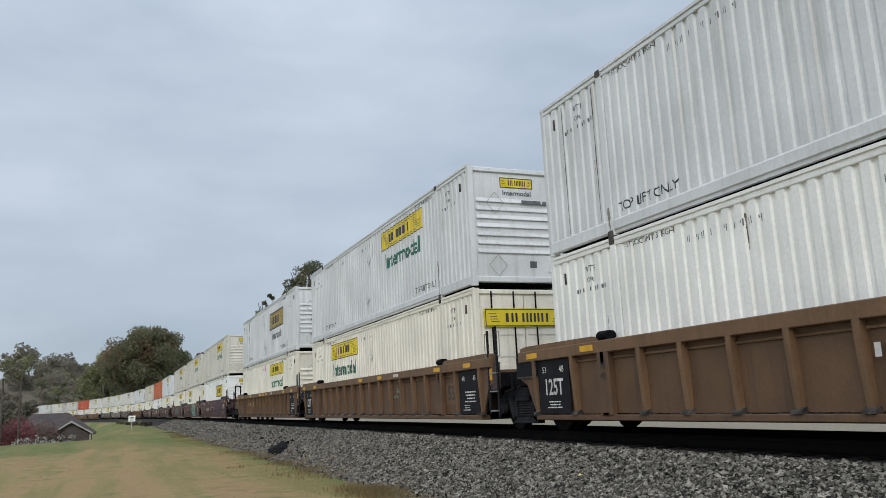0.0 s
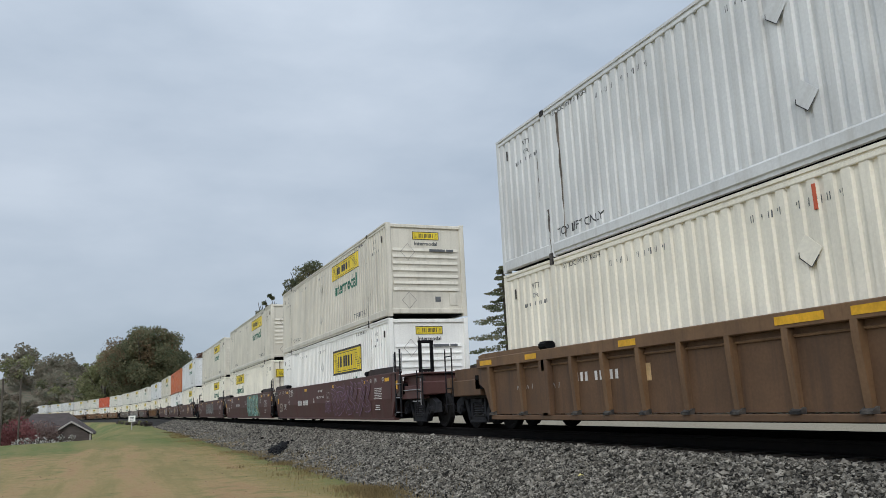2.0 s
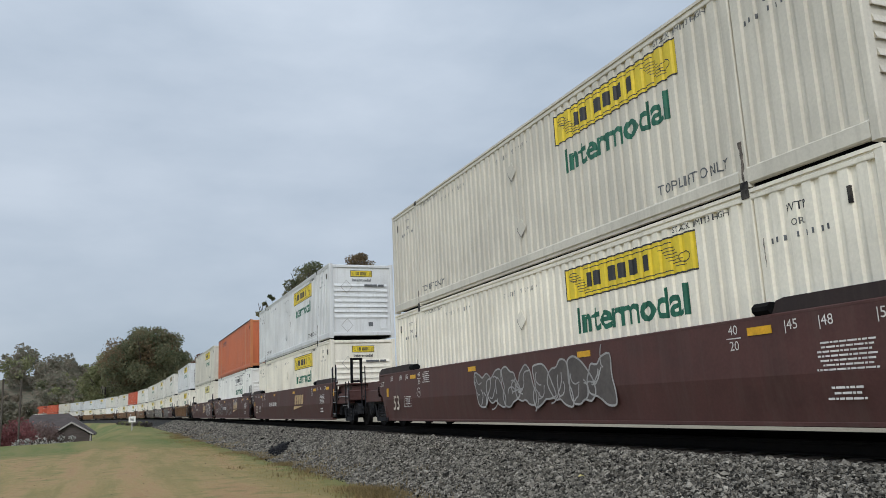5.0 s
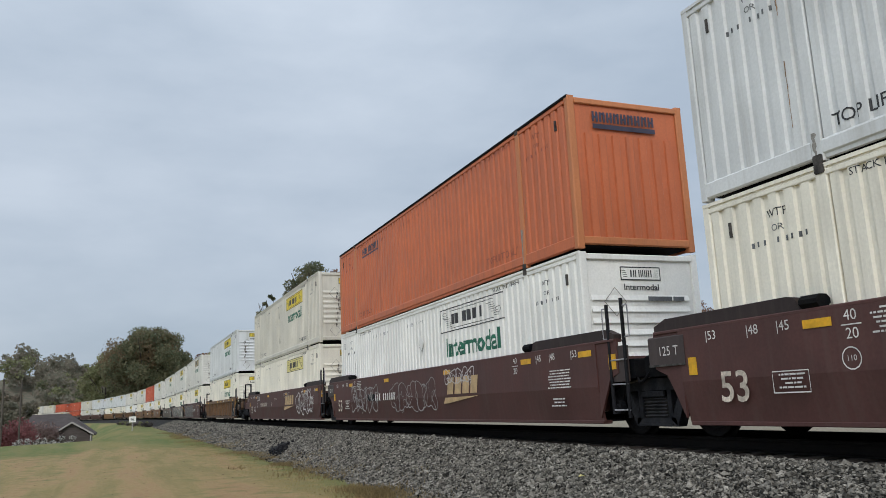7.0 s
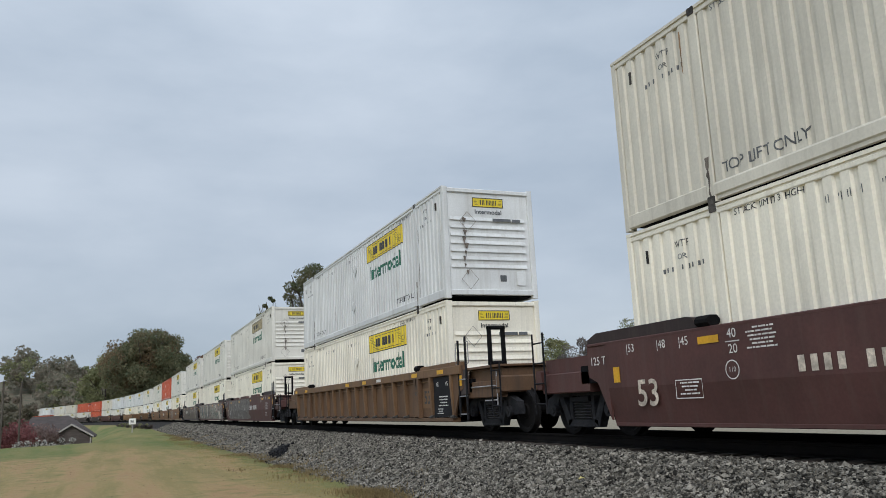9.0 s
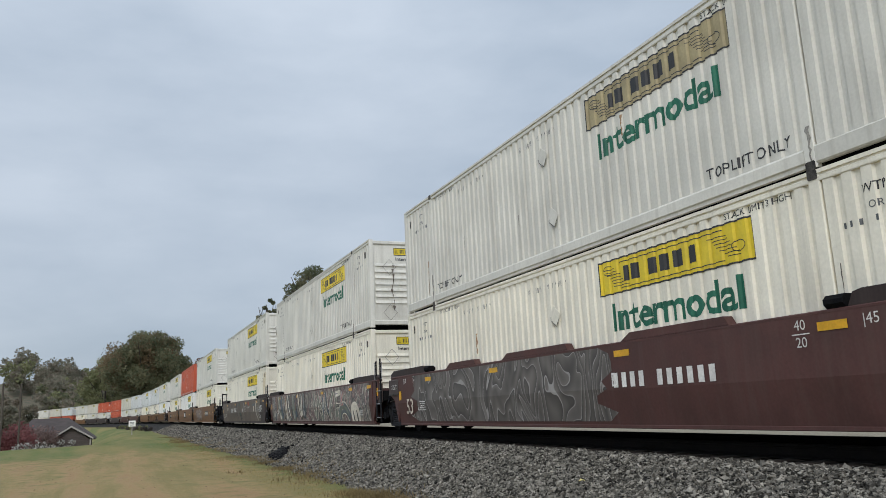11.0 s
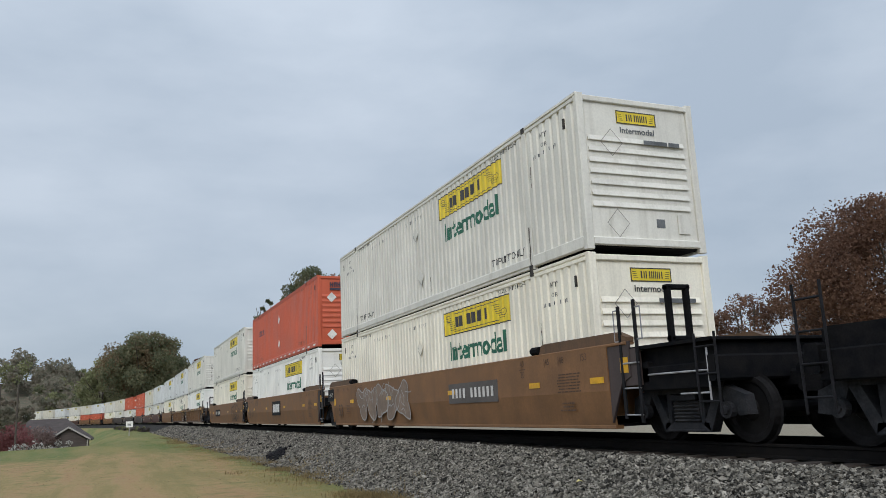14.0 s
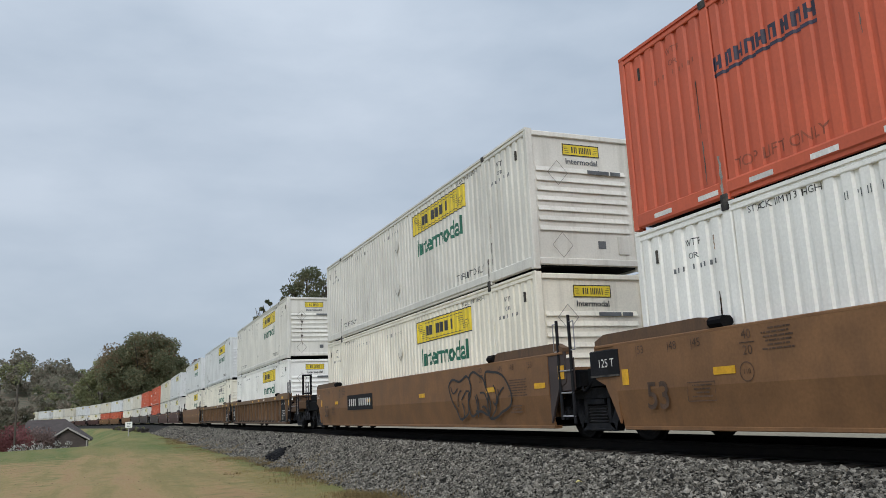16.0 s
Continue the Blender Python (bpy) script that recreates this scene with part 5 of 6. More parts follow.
def band(pts, w0, w1, lift):
    """A sprayed stroke that widens from w0 to w1 and follows the side's crease."""
    q = curve_through(pts)
    left, right = [], []
    for i, p in enumerate(q):
        d = Vector(q[min(len(q) - 1, i + 1)]) - Vector(q[max(0, i - 1)])
        nrm = Vector((-d.y, d.x)).normalized() * (w0 + (w1 - w0) * i / (len(q) - 1)) / 2
        for side, sg in ((left, 1), (right, -1)):
            u, v = p[0] + sg * nrm.x, max(.31, min(1.48, p[1] + sg * nrm.y))
            side.append((skin(v, lift + .0003 * i / len(q)), u, v))
    k = len(q)
    return Shape().add(left + right, [(i, i + 1, k + i + 1, k + i) for i in range(k - 1)])


def strokes(parent, forms, edge="bone", rim=.07):
    """Broad letter-like strokes, each with a pale edge, a body and a lighter shade within."""
    for i, (pts, w0, w1, body, shade) in enumerate(forms):
        lift = .0030 + .0014 * i
        part("spray_edge", band(pts, w0 + rim, w1 + rim, lift), SPRAY[edge], parent, "pale sprayed edge", fix=False)
        part("spray_body", band(pts, w0, w1, lift + .0004), SPRAY[body], parent, f"{body} sprayed stroke", fix=False)
        part("spray_shade", band([(u + .03, v + .02) for u, v in pts[:-1]] + [((pts[-2][0] + pts[-1][0]) / 2, (pts[-2][1] + pts[-1][1]) / 2)], w0 * .45, w1 * .3, lift + .0008), SPRAY[shade], parent, fix=False)


# two leaning letters, a ring, two more, a bar and a long tail, as ways along the side
MURAL_FORMS = (
    ([(-0.75, 1.4), (-0.95, .9), (-1.25, .4)], .22, .34, "olive", "grey"), ([(-1.2, .42), (-1.45, .9), (-1.5, 1.35)], .22, .16, "grime", "olive"),
    ([(-1.45, 1.35), (-1.8, .85), (-2.2, .4)], .18, .36, "olive", "grey"), ([(-2.2, .42), (-2.35, .9), (-2.3, 1.2)], .2, .14, "blue", "olive"),
    ([(-1.95, .62), (-1.75, .8), (-1.95, 1.0), (-2.15, .8), (-1.98, .62)], .12, .12, "grime", "olive"),
    ([(-2.75, 1.4), (-2.95, .8), (-3.25, .42)], .2, .34, "grime", "blue"), ([(-3.25, .45), (-3.5, .9), (-3.95, 1.38)], .26, .14, "olive", "silver"),
    ([(-4.2, 1.38), (-4.3, .9), (-4.25, .45)], .28, .3, "olive", "grey"), ([(-4.25, 1.25), (-4.9, 1.3)], .16, .1, "bone", "silver"),
    ([(-4.3, .86), (-4.85, .84)], .14, .1, "grime", "olive"), ([(-5.15, 1.3), (-5.0, 1.0), (-5.25, .78)], .26, .2, "rose", "silver"),
    ([(-4.6, .4), (-5.05, .74), (-5.6, .72), (-6.05, .38)], .34, .36, "slate", "olive"),
)


# a pale green piece of five leaning forms with yellow-green tips
TEAL_FORMS = (
    ([(-1.15, .5), (-1.35, 1.3), (-1.75, 1.1), (-1.6, .5)], .2, .26, "teal", "moss"), ([(-1.9, 1.32), (-2.0, .55)], .26, .32, "teal", "moss"),
    ([(-2.25, .45), (-2.4, 1.15), (-2.75, 1.3), (-2.95, .9)], .26, .2, "moss", "teal"), ([(-2.7, .85), (-2.95, .42)], .2, .3, "teal", "grime"),
    ([(-3.2, 1.4), (-3.35, .9), (-3.3, .42)], .3, .34, "teal", "moss"), ([(-3.4, 1.25), (-4.0, 1.36)], .22, .14, "teal", "yellow"), ([(-3.5, .85), (-4.05, .95)], .2, .16, "moss", "teal"),
    ([(-3.5, .48), (-4.1, .42)], .2, .16, "teal", "moss"), ([(-4.25, 1.42), (-4.4, .95), (-4.35, .42)], .26, .3, "teal", "moss"), ([(-4.45, .9), (-5.0, 1.4)], .26, .08, "teal", "yellow"),
    ([(-4.5, .85), (-5.0, .6), (-5.3, .4)], .28, .08, "moss", "yellow"),
)


def sprayed_panel(parent, y0, y1, material, label, seed, ragged=.35):
    """Paint over a stretch of a well's side, upright and leaning part, with ragged ends."""
    r = random.Random(seed)
    zs = [.31, .45, .6, .72, .83, .95, 1.1, 1.25, 1.38, 1.49]
    left = [(skin(z, .0016), y0 + r.uniform(-1, 1) * ragged, z) for z in zs]
    right = [(skin(z, .0016), y1 + r.uniform(-1, 1) * ragged, z) for z in zs]
    k = len(zs)
    part("spray_mural", Shape().add(left + right, [(i, i + 1, k + i + 1, k + i) for i in range(k - 1)]), material, parent, label, fix=False)


# ---- the train ----
FIRST, INNER, OUTER = -3.445, 19.453, 23.667      # the first container's lead, pitch inside a car set, pitch over a coupling
SEATING = {1: 0.18, 3: 0.12, 6: 0.07, 7: -0.03, 10: 0.1, 11: 0.25, 13: -0.08, 14: 0.1}      # slack in the drawbars
COUPLED = {3, 6, 9, 10, 13, 16, 19, 22, 25, 28, 31, 34}
SPEED, GAIN = 18.471, 0.0027
Iv = (IVORY, "ivory")
W, Br, C, Be, O, R = (WHITE, "white"), (BRIGHT, "bright white"), (CREAM, "cream"), (BEIGE, "weathered beige"), (ORANGE, "faded orange"), (RED, "bright red")
# well style; upper: paint, emblem, doors leading, end, soot; lower: the same
UNITS = [
    ("ribbed", (W, "", 0, "ribs", 0), (Br, "", 0, "ribs", 0)),
    ("ribbed", (W, "standard", 0, "ribs", 0), (C, "standard", 1, "ribs", 0)),
    ("ribbed", (W, "big", 0, "ribs", 1), (C, "standard", 0, "ribs", 0)),
    ("maroon", (Be, "standard", 0, "ribs", 0), (Br, "big", 0, "ribs", 0)),
    ("maroon", (Be, "standard", 0, "ribs", 0), (C, "standard", 1, "ribs", 0)),
    ("maroon", (Be, "standard", 0, "ribs", 1), (C, "standard", 0, "ribs", 0)),
    ("maroon", (W, "standard", 0, "ribs", 0), (C, "standard", 0, "ribs", 0)),
    ("maroon", (O, "orange", 0, "upright", 0), (Br, "outline", 0, "ribs", 0)),
    ("maroon", (Be, "standard", 0, "ribs", 2), (C, "plate", 0, "ribs", 1)),
    ("ribbed", (W, "standard", 0, "ribs", 1), (C, "standard", 0, "ribs", 0)),
    ("maroon", (Iv, "dull", 0, "ribs", 1), (C, "standard", 0, "ribs", 0)),
    ("maroon", (Iv, "standard", 0, "ribs", 1), (C, "standard", 0, "ribs", 0)),
    ("dark", (Iv, "standard", 0, "ribs", 2), (C, "standard", 0, "ribs", 0)),
    ("brown", (Iv, "standard", 0, "ribs", 0), (C, "standard", 0, "ribs", 0)),
    ("brown", (R, "red", 0, "ribs", 0), (Br, "standard", 0, "ribs", 0)),
    ("brown", (Iv, "standard", 0, "ribs", 0), (C, "standard", 0, "ribs", 0)),
    ("ribbed", (Iv, "standard", 0, "ribs", 1), (Br, "standard", 0, "ribs", 0)),
    ("ribbed", (W, "standard", 0, "ribs", 0), (C, "outline", 0, "ribs", 0)),
    ("brown", (W, "standard", 0, "ribs", 0), (C, "standard", 0, "ribs", 0)),
]
FAR_ORANGE = {21: "b", 22: "u", 25: "l", 26: "l"}
for _i in range(len(UNITS), 37):
    _f = FAR_ORANGE.get(_i, "")
    UNITS.append((("maroon", "dark", "brown")[(_i // 3) % 3],
                  (R, "red", 0, "ribs", 0) if _f in ("u", "b") else ((Iv, W, Be)[_i % 3], "plate", 0, "ribs", _i % 2),
                  (R, "red", 0, "ribs", 0) if _f in ("l", "b") else ((C, Iv, Iv)[_i % 3], "plate", 0, "ribs", 0)))

TRAIN = []                                          # (thing, its place along the train, height)


def build_train():
    s = FIRST + HL
    for i, (style, up, low) in enumerate(UNITS):
        if i:
            s += OUTER if i in COUPLED else INNER
        at = s + SEATING.get(i, 0.0)
        note = {3: " with purple sprayed lines", 4: " with teal paint", 7: " with white sprayed scribbles", 8: " with silver sprayed forms", 10: " with grey sprayed forms",
                11: " under sprayed murals", 12: " with pale sprayed forms", 13: " with dun sprayed forms", 14: " with a black panel", 15: " with black sprayed scribbles"}.get(i, "")
        w = well_car(style, i in COUPLED, i + 1 in COUPLED, seed=i, note=note, near=i < 23)
        TRAIN.append((w, at, 0.0))
        for spec, z, where in ((low, 0.285, "lower"), (up, 3.225, "upper")):
            (colour, word), logo, back, end, soot = spec
            TRAIN.append((container(colour, logo, bool(back), end, soot, i, where, word, i < 23), at, z))
        sprayed(i, w)


def sprayed(i, w):
    """Paint on the single wells that pass the camera."""
    if i == 0:
        code_bars(w, 0.6, 1.0, .2, 10, PALE_INK, -1.475)
    elif i == 1:
        r = random.Random(17)
        for k in range(7):
            u, v = -2.7 + r.uniform(-.28, .28), r.choice((1.02, .82, .64))
            way = [(u + .09 * math.sin(j * 1.9 + k) - .05 * j, v + .07 * math.cos(j * 2.3 + k)) for j in range(6)]
            part("spray_tag", band(way, .02, .026, -.085 + .0012 * k), SPRAY["teal"], w, "faded teal scrawl", fix=False)
    elif i == 2:
        code_bars(w, 4.77, .98, .2, 10, PALE_INK, -1.416)
        part("stencil_box", Shape().box(-1.418, -1.412, 3.22, 3.5, .84, 1.1).box(-1.421, -1.417, 3.3, 3.42, .92, 1.02), GOLD_INK, w, "tan stencilled square")
        for y in (3.6, 6.7, 8.75, .1, -.7):
            part("reflector", Shape().box(-1.537, -1.531, y - .22, y + .22, 1.38, 1.48), AMBER, w, "amber reflector")
        for k, u in enumerate((7.2, 7.6, 6.2, 6.5)):
            part("spray_tag", band([(u, .7), (u - .1, .9), (u - .2, .68), (u - .3, .92)], .02, .02, -.085), SPRAY["silver"], w, "faint pale scrawl", fix=False)
    elif i == 3:
        code_bars(w, 2.95, .85, .26, 10, PALE_INK)
        for t, size, y, z in (("A", .28, .95, .9), ("WELL LD LMT 118,000", .13, -.15, 1.02), ("H", .16, -1.32, .98)):
            part("stencil_figure", side_words(Shape(), t, size, -1.499, y, z, .006), PALE_INK, w)
        part("stencil_frame", ribbon(Shape(), [(-1.14, .84), (-1.5, .84), (-1.5, 1.16), (-1.14, 1.16), (-1.14, .84)], .018, -1.499), PALE_INK, w)
        code_bars(w, -.1, 1.26, .1, 10, PALE_INK)
        r = random.Random(31)
        forms = []
        for k in range(11):                                            # outlined letter-like forms, hooked and looped
            u, a = -1.9 - .44 * k, r.uniform(-.2, .2)
            forms.append(([(u + .12, r.uniform(1.2, 1.42)), (u - .22 + a, r.uniform(1.0, 1.25)), (u + .1 + a, r.uniform(.75, .95)), (u - .25, r.uniform(.5, .75)), (u + .15 * (k % 3), r.uniform(.38, .55))],
                          r.uniform(.09, .2), r.uniform(.1, .22), "plum", "plum"))
        strokes(w, forms, "purple", .055)
        graffiti(w, -1.7, -.9, .42, .9, (), "purple", 34, .02, 3)
    elif i == 4:
        code_bars(w, 2.7, .98, .2, 10, PALE_INK)
        part("stencil_figure", side_words(Shape(), "C", .26, -1.499, .45, .9, .01), PALE_INK, w)
        sprayed_panel(w, -4.9, -1.2, TEAL_FLOW, "teal and dark green sprayed ground", 44, .3)
        strokes(w, TEAL_FORMS, "bone", .04)
        graffiti(w, -.9, -.3, .95, 1.2, (), "silver", 42, .02, 2)
        graffiti(w, -6.1, -5.6, 1.0, 1.25, (), "silver", 43, .02, 2)
    elif i == 5:
        graffiti(w, -3.0, 2.2, .45, 1.35, ("grime",), "silver", 51, .035)
    elif i == 6:
        code_bars(w, 2.85, .92, .24, 11, PALE_INK)
        rail_emblem(w, -3.1, .84, .62)
    elif i == 7:
        graffiti(w, -1.5, 2.0, .42, 1.3, (), "silver", 71, .02)
        graffiti(w, -3.8, -2.1, 1.05, 1.44, (), "white", 73, .025, 5)
        graffiti(w, 3.3, 6.1, .42, 1.35, (), "silver", 72, .03, 5)
        code_bars(w, 2.7, .9, .26, 11, PALE_INK)
        part("number_panel", Shape().box(-1.4985, -1.4965, 3.55, 4.3, .8, 1.0), BLACK, w, "black panel behind its number")
        rail_emblem(w, -2.9, .84, .62)
    elif i == 8:
        graffiti(w, -7.4, -4.5, .4, 1.42, (), "white", 81, .05, 4)
        graffiti(w, -3.0, -1.7, 1.2, 1.42, (), "silver", 82, .02, 4)
        code_bars(w, 3.75, .95, .25, 11, CREAM_INK)
        rail_emblem(w, -2.8, .86, .66)
        part("stencil_figure", side_words(Shape(), "B", .26, -1.5, 1.4, .92, .01), CREAM_INK, w)
        part("stencil_figure", side_words(Shape(), "WELL LD LMT", .13, -1.5, .35, 1.16, .006), CREAM_INK, w)
    elif i == 10:
        code_bars(w, -3.1, .95, .3, 11, PALE_INK)
        sprayed_panel(w, -1.7, 7.3, FLOW, "grey-brown flowing sprayed forms", 101)
        part("stencil_figure", side_words(Shape(), "B", .3, -1.5, -1.95, .95, .01), PALE_INK, w)
    elif i == 11:
        sprayed_panel(w, -8.3, 8.3, MURAL, "olive grey and rose sprayed mural", 112, 0.05)
        r = random.Random(111)
        left = []
        for k in range(13):                                            # broad leaning letter-like bars, some hooked
            u, k2 = 7.6 - .55 * k, r.uniform(-.3, .3)
            left.append(([(u, 1.42), (u - .15 + k2 * .5, r.uniform(.8, 1.0)), (u - .25 + k2, r.uniform(.38, .55))] + ([(u - .6 + k2, r.uniform(.6, .95))] if k % 2 == 0 else []), r.uniform(.2, .36), r.uniform(.2, .4),
                         ("slate", "dun", "olive", "blue", "umber", "bone")[k % 6], ("silver", "buff", "bone", "slate")[k % 4]))
        strokes(w, left, "black", .05)
        strokes(w, MURAL_FORMS)
        dome = Shape()
        rows = [(.31, .5), (.45, .5), (.6, .49), (.7, .46), (.78, .41), (.83, .36), (.88, .29), (.92, .2), (.945, .08)]
        for (v0, h0), (v1, h1) in zip(rows, rows[1:]):
            dome.add([(skin(v0, .0042), -6.62 - h0, v0), (skin(v0, .0042), -6.62 + h0, v0), (skin(v1, .0042), -6.62 + h1, v1), (skin(v1, .0042), -6.62 - h1, v1)], [(0, 1, 2, 3)])
        part("spray_dome", dome, SPRAY["bone"], w, "cream sprayed dome", fix=False)
        for u in (-6.42, -6.84):
            part("spray_bar", Shape().add([(skin(v, .006), u + k + .12 * (v - .3), v) for k, v in ((.07, .31), (.045, .66), (-.045, .66), (-.07, .31))], [(0, 1, 2, 3)]), SPRAY["grime"], w, fix=False)
    elif i == 12:
        code_bars(w, 3.0, 1.0, .34, 10, PALE_INK, -1.512)
        sprayed_panel(w, -7.0, 8.5, SPRAY["taupe"], "washed-out grey-brown sprayed paint", 121, .1)
        part("stencil_figure", side_words(Shape(), "A", .34, -1.506, -.95, .98, .012), PALE_INK, w)
        part("stencil_figure", side_words(Shape(), "LD LMT 115,600", .15, -1.506, -3.1, 1.1, .004), PALE_INK, w)
        part("stencil_ring", ribbon(Shape(), [(-1.95 + .17 * math.cos(a * .45), 1.05 + .17 * math.sin(a * .45)) for a in range(15)], .03, -1.506), PALE_INK, w)
        part("spray_panel", Shape().add([(skin(v, .002), u, v) for u, v in ((-5.75, 1.47), (-5.8, .95), (-5.95, .83), (-6.9, .83), (-7.4, 1.47))], [(0, 1, 2, 3, 4)]), SPRAY["umber"], w, "umber sprayed patch", fix=False)
        part("spray_panel", Shape().add([(skin(v, .002), u, v) for u, v in ((-5.95, .83), (-6.5, .32), (-7.1, .32), (-6.9, .83))], [(0, 1, 2, 3)]), SPRAY["umber"], w, fix=False)
        part("spray_edge", band([(-5.65, 1.42), (-5.8, 1.15), (-5.9, .86), (-6.15, .6), (-6.5, .33)], .2, .05, .004), SPRAY["bone"], w, "cream sprayed edge", fix=False)
        graffiti(w, -7.1, -6.1, .5, 1.45, (), "silver", 122, .02, 3)
        strokes(w, (([(-1.2, 1.4), (-1.45, .9), (-1.38, .36)], .3, .05, "grime", "silver"), ([(-4.5, 1.2), (-5.55, 1.24)], .1, .12, "slate", "slate"), ([(-5.1, 1.14), (-5.2, .86)], .12, .16, "bone", "bone"),
                    ([(-3.4, 1.1), (-3.65, .8)], .1, .16, "grime", "grey"), ([(1.2, 1.4), (.9, .7)], .22, .12, "slate", "grey"), ([(2.6, 1.35), (2.2, .6)], .14, .3, "grime", "ash"), ([(4.8, 1.3), (4.3, .6)], .3, .14, "grime", "grey"),
                    ([(1.9, 1.42), (1.5, .95), (1.1, .36)], .28, .06, "black", "grime"), ([(.2, .9), (-.1, .6), (-.05, .36)], .34, .22, "black", "moss"), ([(-.1, .8), (-.7, .4)], .1, .05, "black", "grime"),
                    ([(.6, 1.44), (.2, 1.3)], .2, .24, "moss", "grime"), ([(6.1, 1.1), (5.7, 1.12)], .14, .2, "bone", "buff"), ([(-2.9, 1.35), (-3.6, 1.3)], .2, .24, "rust", "rust")), "ash", .03)
    elif i == 13:
        code_bars(w, -3.35, .95, .28, 11, PALE_INK, plate_material=SPRAY["grime"])
        graffiti(w, .7, 5.4, .34, 1.46, ("dun",), "silver", 131, .035)
    elif i == 14:
        part("emblem_panel", Shape().box(-1.5, -1.49, -1.25, .8, .62, 1.28), BLACK, w, "black panel")
        for z in (.84, .91, .98, 1.05):
            part("emblem_line", side_bar(Shape(), -1.5018, -.95, .5, z, z + .022), PALE_INK, w, "thin white stripe")
        for y in (-.8, -.22, .36):
            part("emblem_block", Shape().box(-1.504, -1.499, y - .22, y + .22, .76, 1.14), PALE_INK, w, "white block in place of an emblem")
    elif i == 15:
        code_bars(w, 3.4, .95, .3, 11, PALE_INK, plate_material=BLACK)
        graffiti(w, -7.0, -4.2, .34, 1.44, (), "black", 151, .05)


build_train()


# ---- plants ----
def leaf_cloud(rng, centres, radii, per, size, squash=0.85):
    """Small bent leaves in ragged clumps: points and faces."""
    vs, fs, n = [], [], 0
    for c, r in zip(centres, radii):
        d = rng.normal(size=(per, 3))
        d /= np.linalg.norm(d, axis=1)[:, None]
        p = np.asarray(c) + d * (r * rng.uniform(0.35, 1.08, per) ** 0.6)[:, None] * np.array((1, 1, squash))
        a = rng.normal(size=(per, 3))
        a /= np.linalg.norm(a, axis=1)[:, None]
        b = np.cross(a, rng.normal(size=(per, 3)))
        b /= np.linalg.norm(b, axis=1)[:, None]
        s = (size * rng.uniform(0.6, 1.4, per))[:, None]
        quad = np.stack((p - a * s, p - b * s * .55, p + a * s, p + b * s * .55), axis=1).reshape(-1, 3)
        vs.append(quad)
        fs.append(np.arange(per * 4).reshape(-1, 4) + n)
        n += per * 4
    return np.concatenate(vs).tolist(), np.concatenate(fs).tolist()


def foliage(name, a, b, island=.35):
    """Leaves: diffuse and translucent in about equal parts, each leaf a little different."""
    m = mat(name, a, b, rough=.8, scale=.35, fine=3, spread=.15, island=island * .7, bump=0, spec=.15)
    nt = m.node_tree
    bs = nt.nodes["Principled BSDF"]
    src = bs.inputs["Base Color"].links[0].from_socket
    tr = nt.nodes.new("ShaderNodeBsdfTranslucent")
    nt.links.new(src, tr.inputs["Color"])
    mx = nt.nodes.new("ShaderNodeMixShader")
    mx.inputs[0].default_value = .5
    out = nt.nodes["Material Output"]
    nt.links.new(bs.outputs[0], mx.inputs[1])
    nt.links.new(tr.outputs[0], mx.inputs[2])
    nt.links.new(mx.outputs[0], out.inputs[0])
    return m


# these two greens are lightened to stand in for haze on far trees
DARK_GREEN = foliage("dark_green_leaves", (0.122, 0.142, 0.084), (0.22, 0.205, 0.122))
OLIVE = foliage("olive_leaves", (0.188, 0.206, 0.104), (0.300, 0.290, 0.160))
RUSSET = foliage("russet_leaves", (0.145, 0.084, 0.061), (0.232, 0.131, 0.087))
BROWN_LEAF = foliage("brown_green_leaves", (0.17, 0.128, 0.078), (0.26, 0.19, 0.115))
# red with its saturation lowered, as haze would do
RED_LEAF = foliage("red_leaves", (.17, .065, .065), (.26, .11, .11))
GREY_BRUSH = foliage("grey_brown_twigs", (0.134, 0.119, 0.112), (0.216, 0.190, 0.172))
# distance haze is put into this colour: paler and greyer than the leaves
HAZED_WOOD = foliage("haze_paled_autumn_wood", (.20, .205, .15), (.30, .25, .195), .2)
BROWN_BRUSH = foliage("maroon_brown_twigs", (.17, .115, .105), (.25, .18, .16))
PALE = foliage("pale_seed_heads", (.42, .41, .38), (.6, .58, .54))
BARK = mat("bark", (.05, .04, .032), (.10, .085, .07), rough=.9, scale=3, fine=18, stretch=(3, 3, .6), bump=.6, depth=.03)


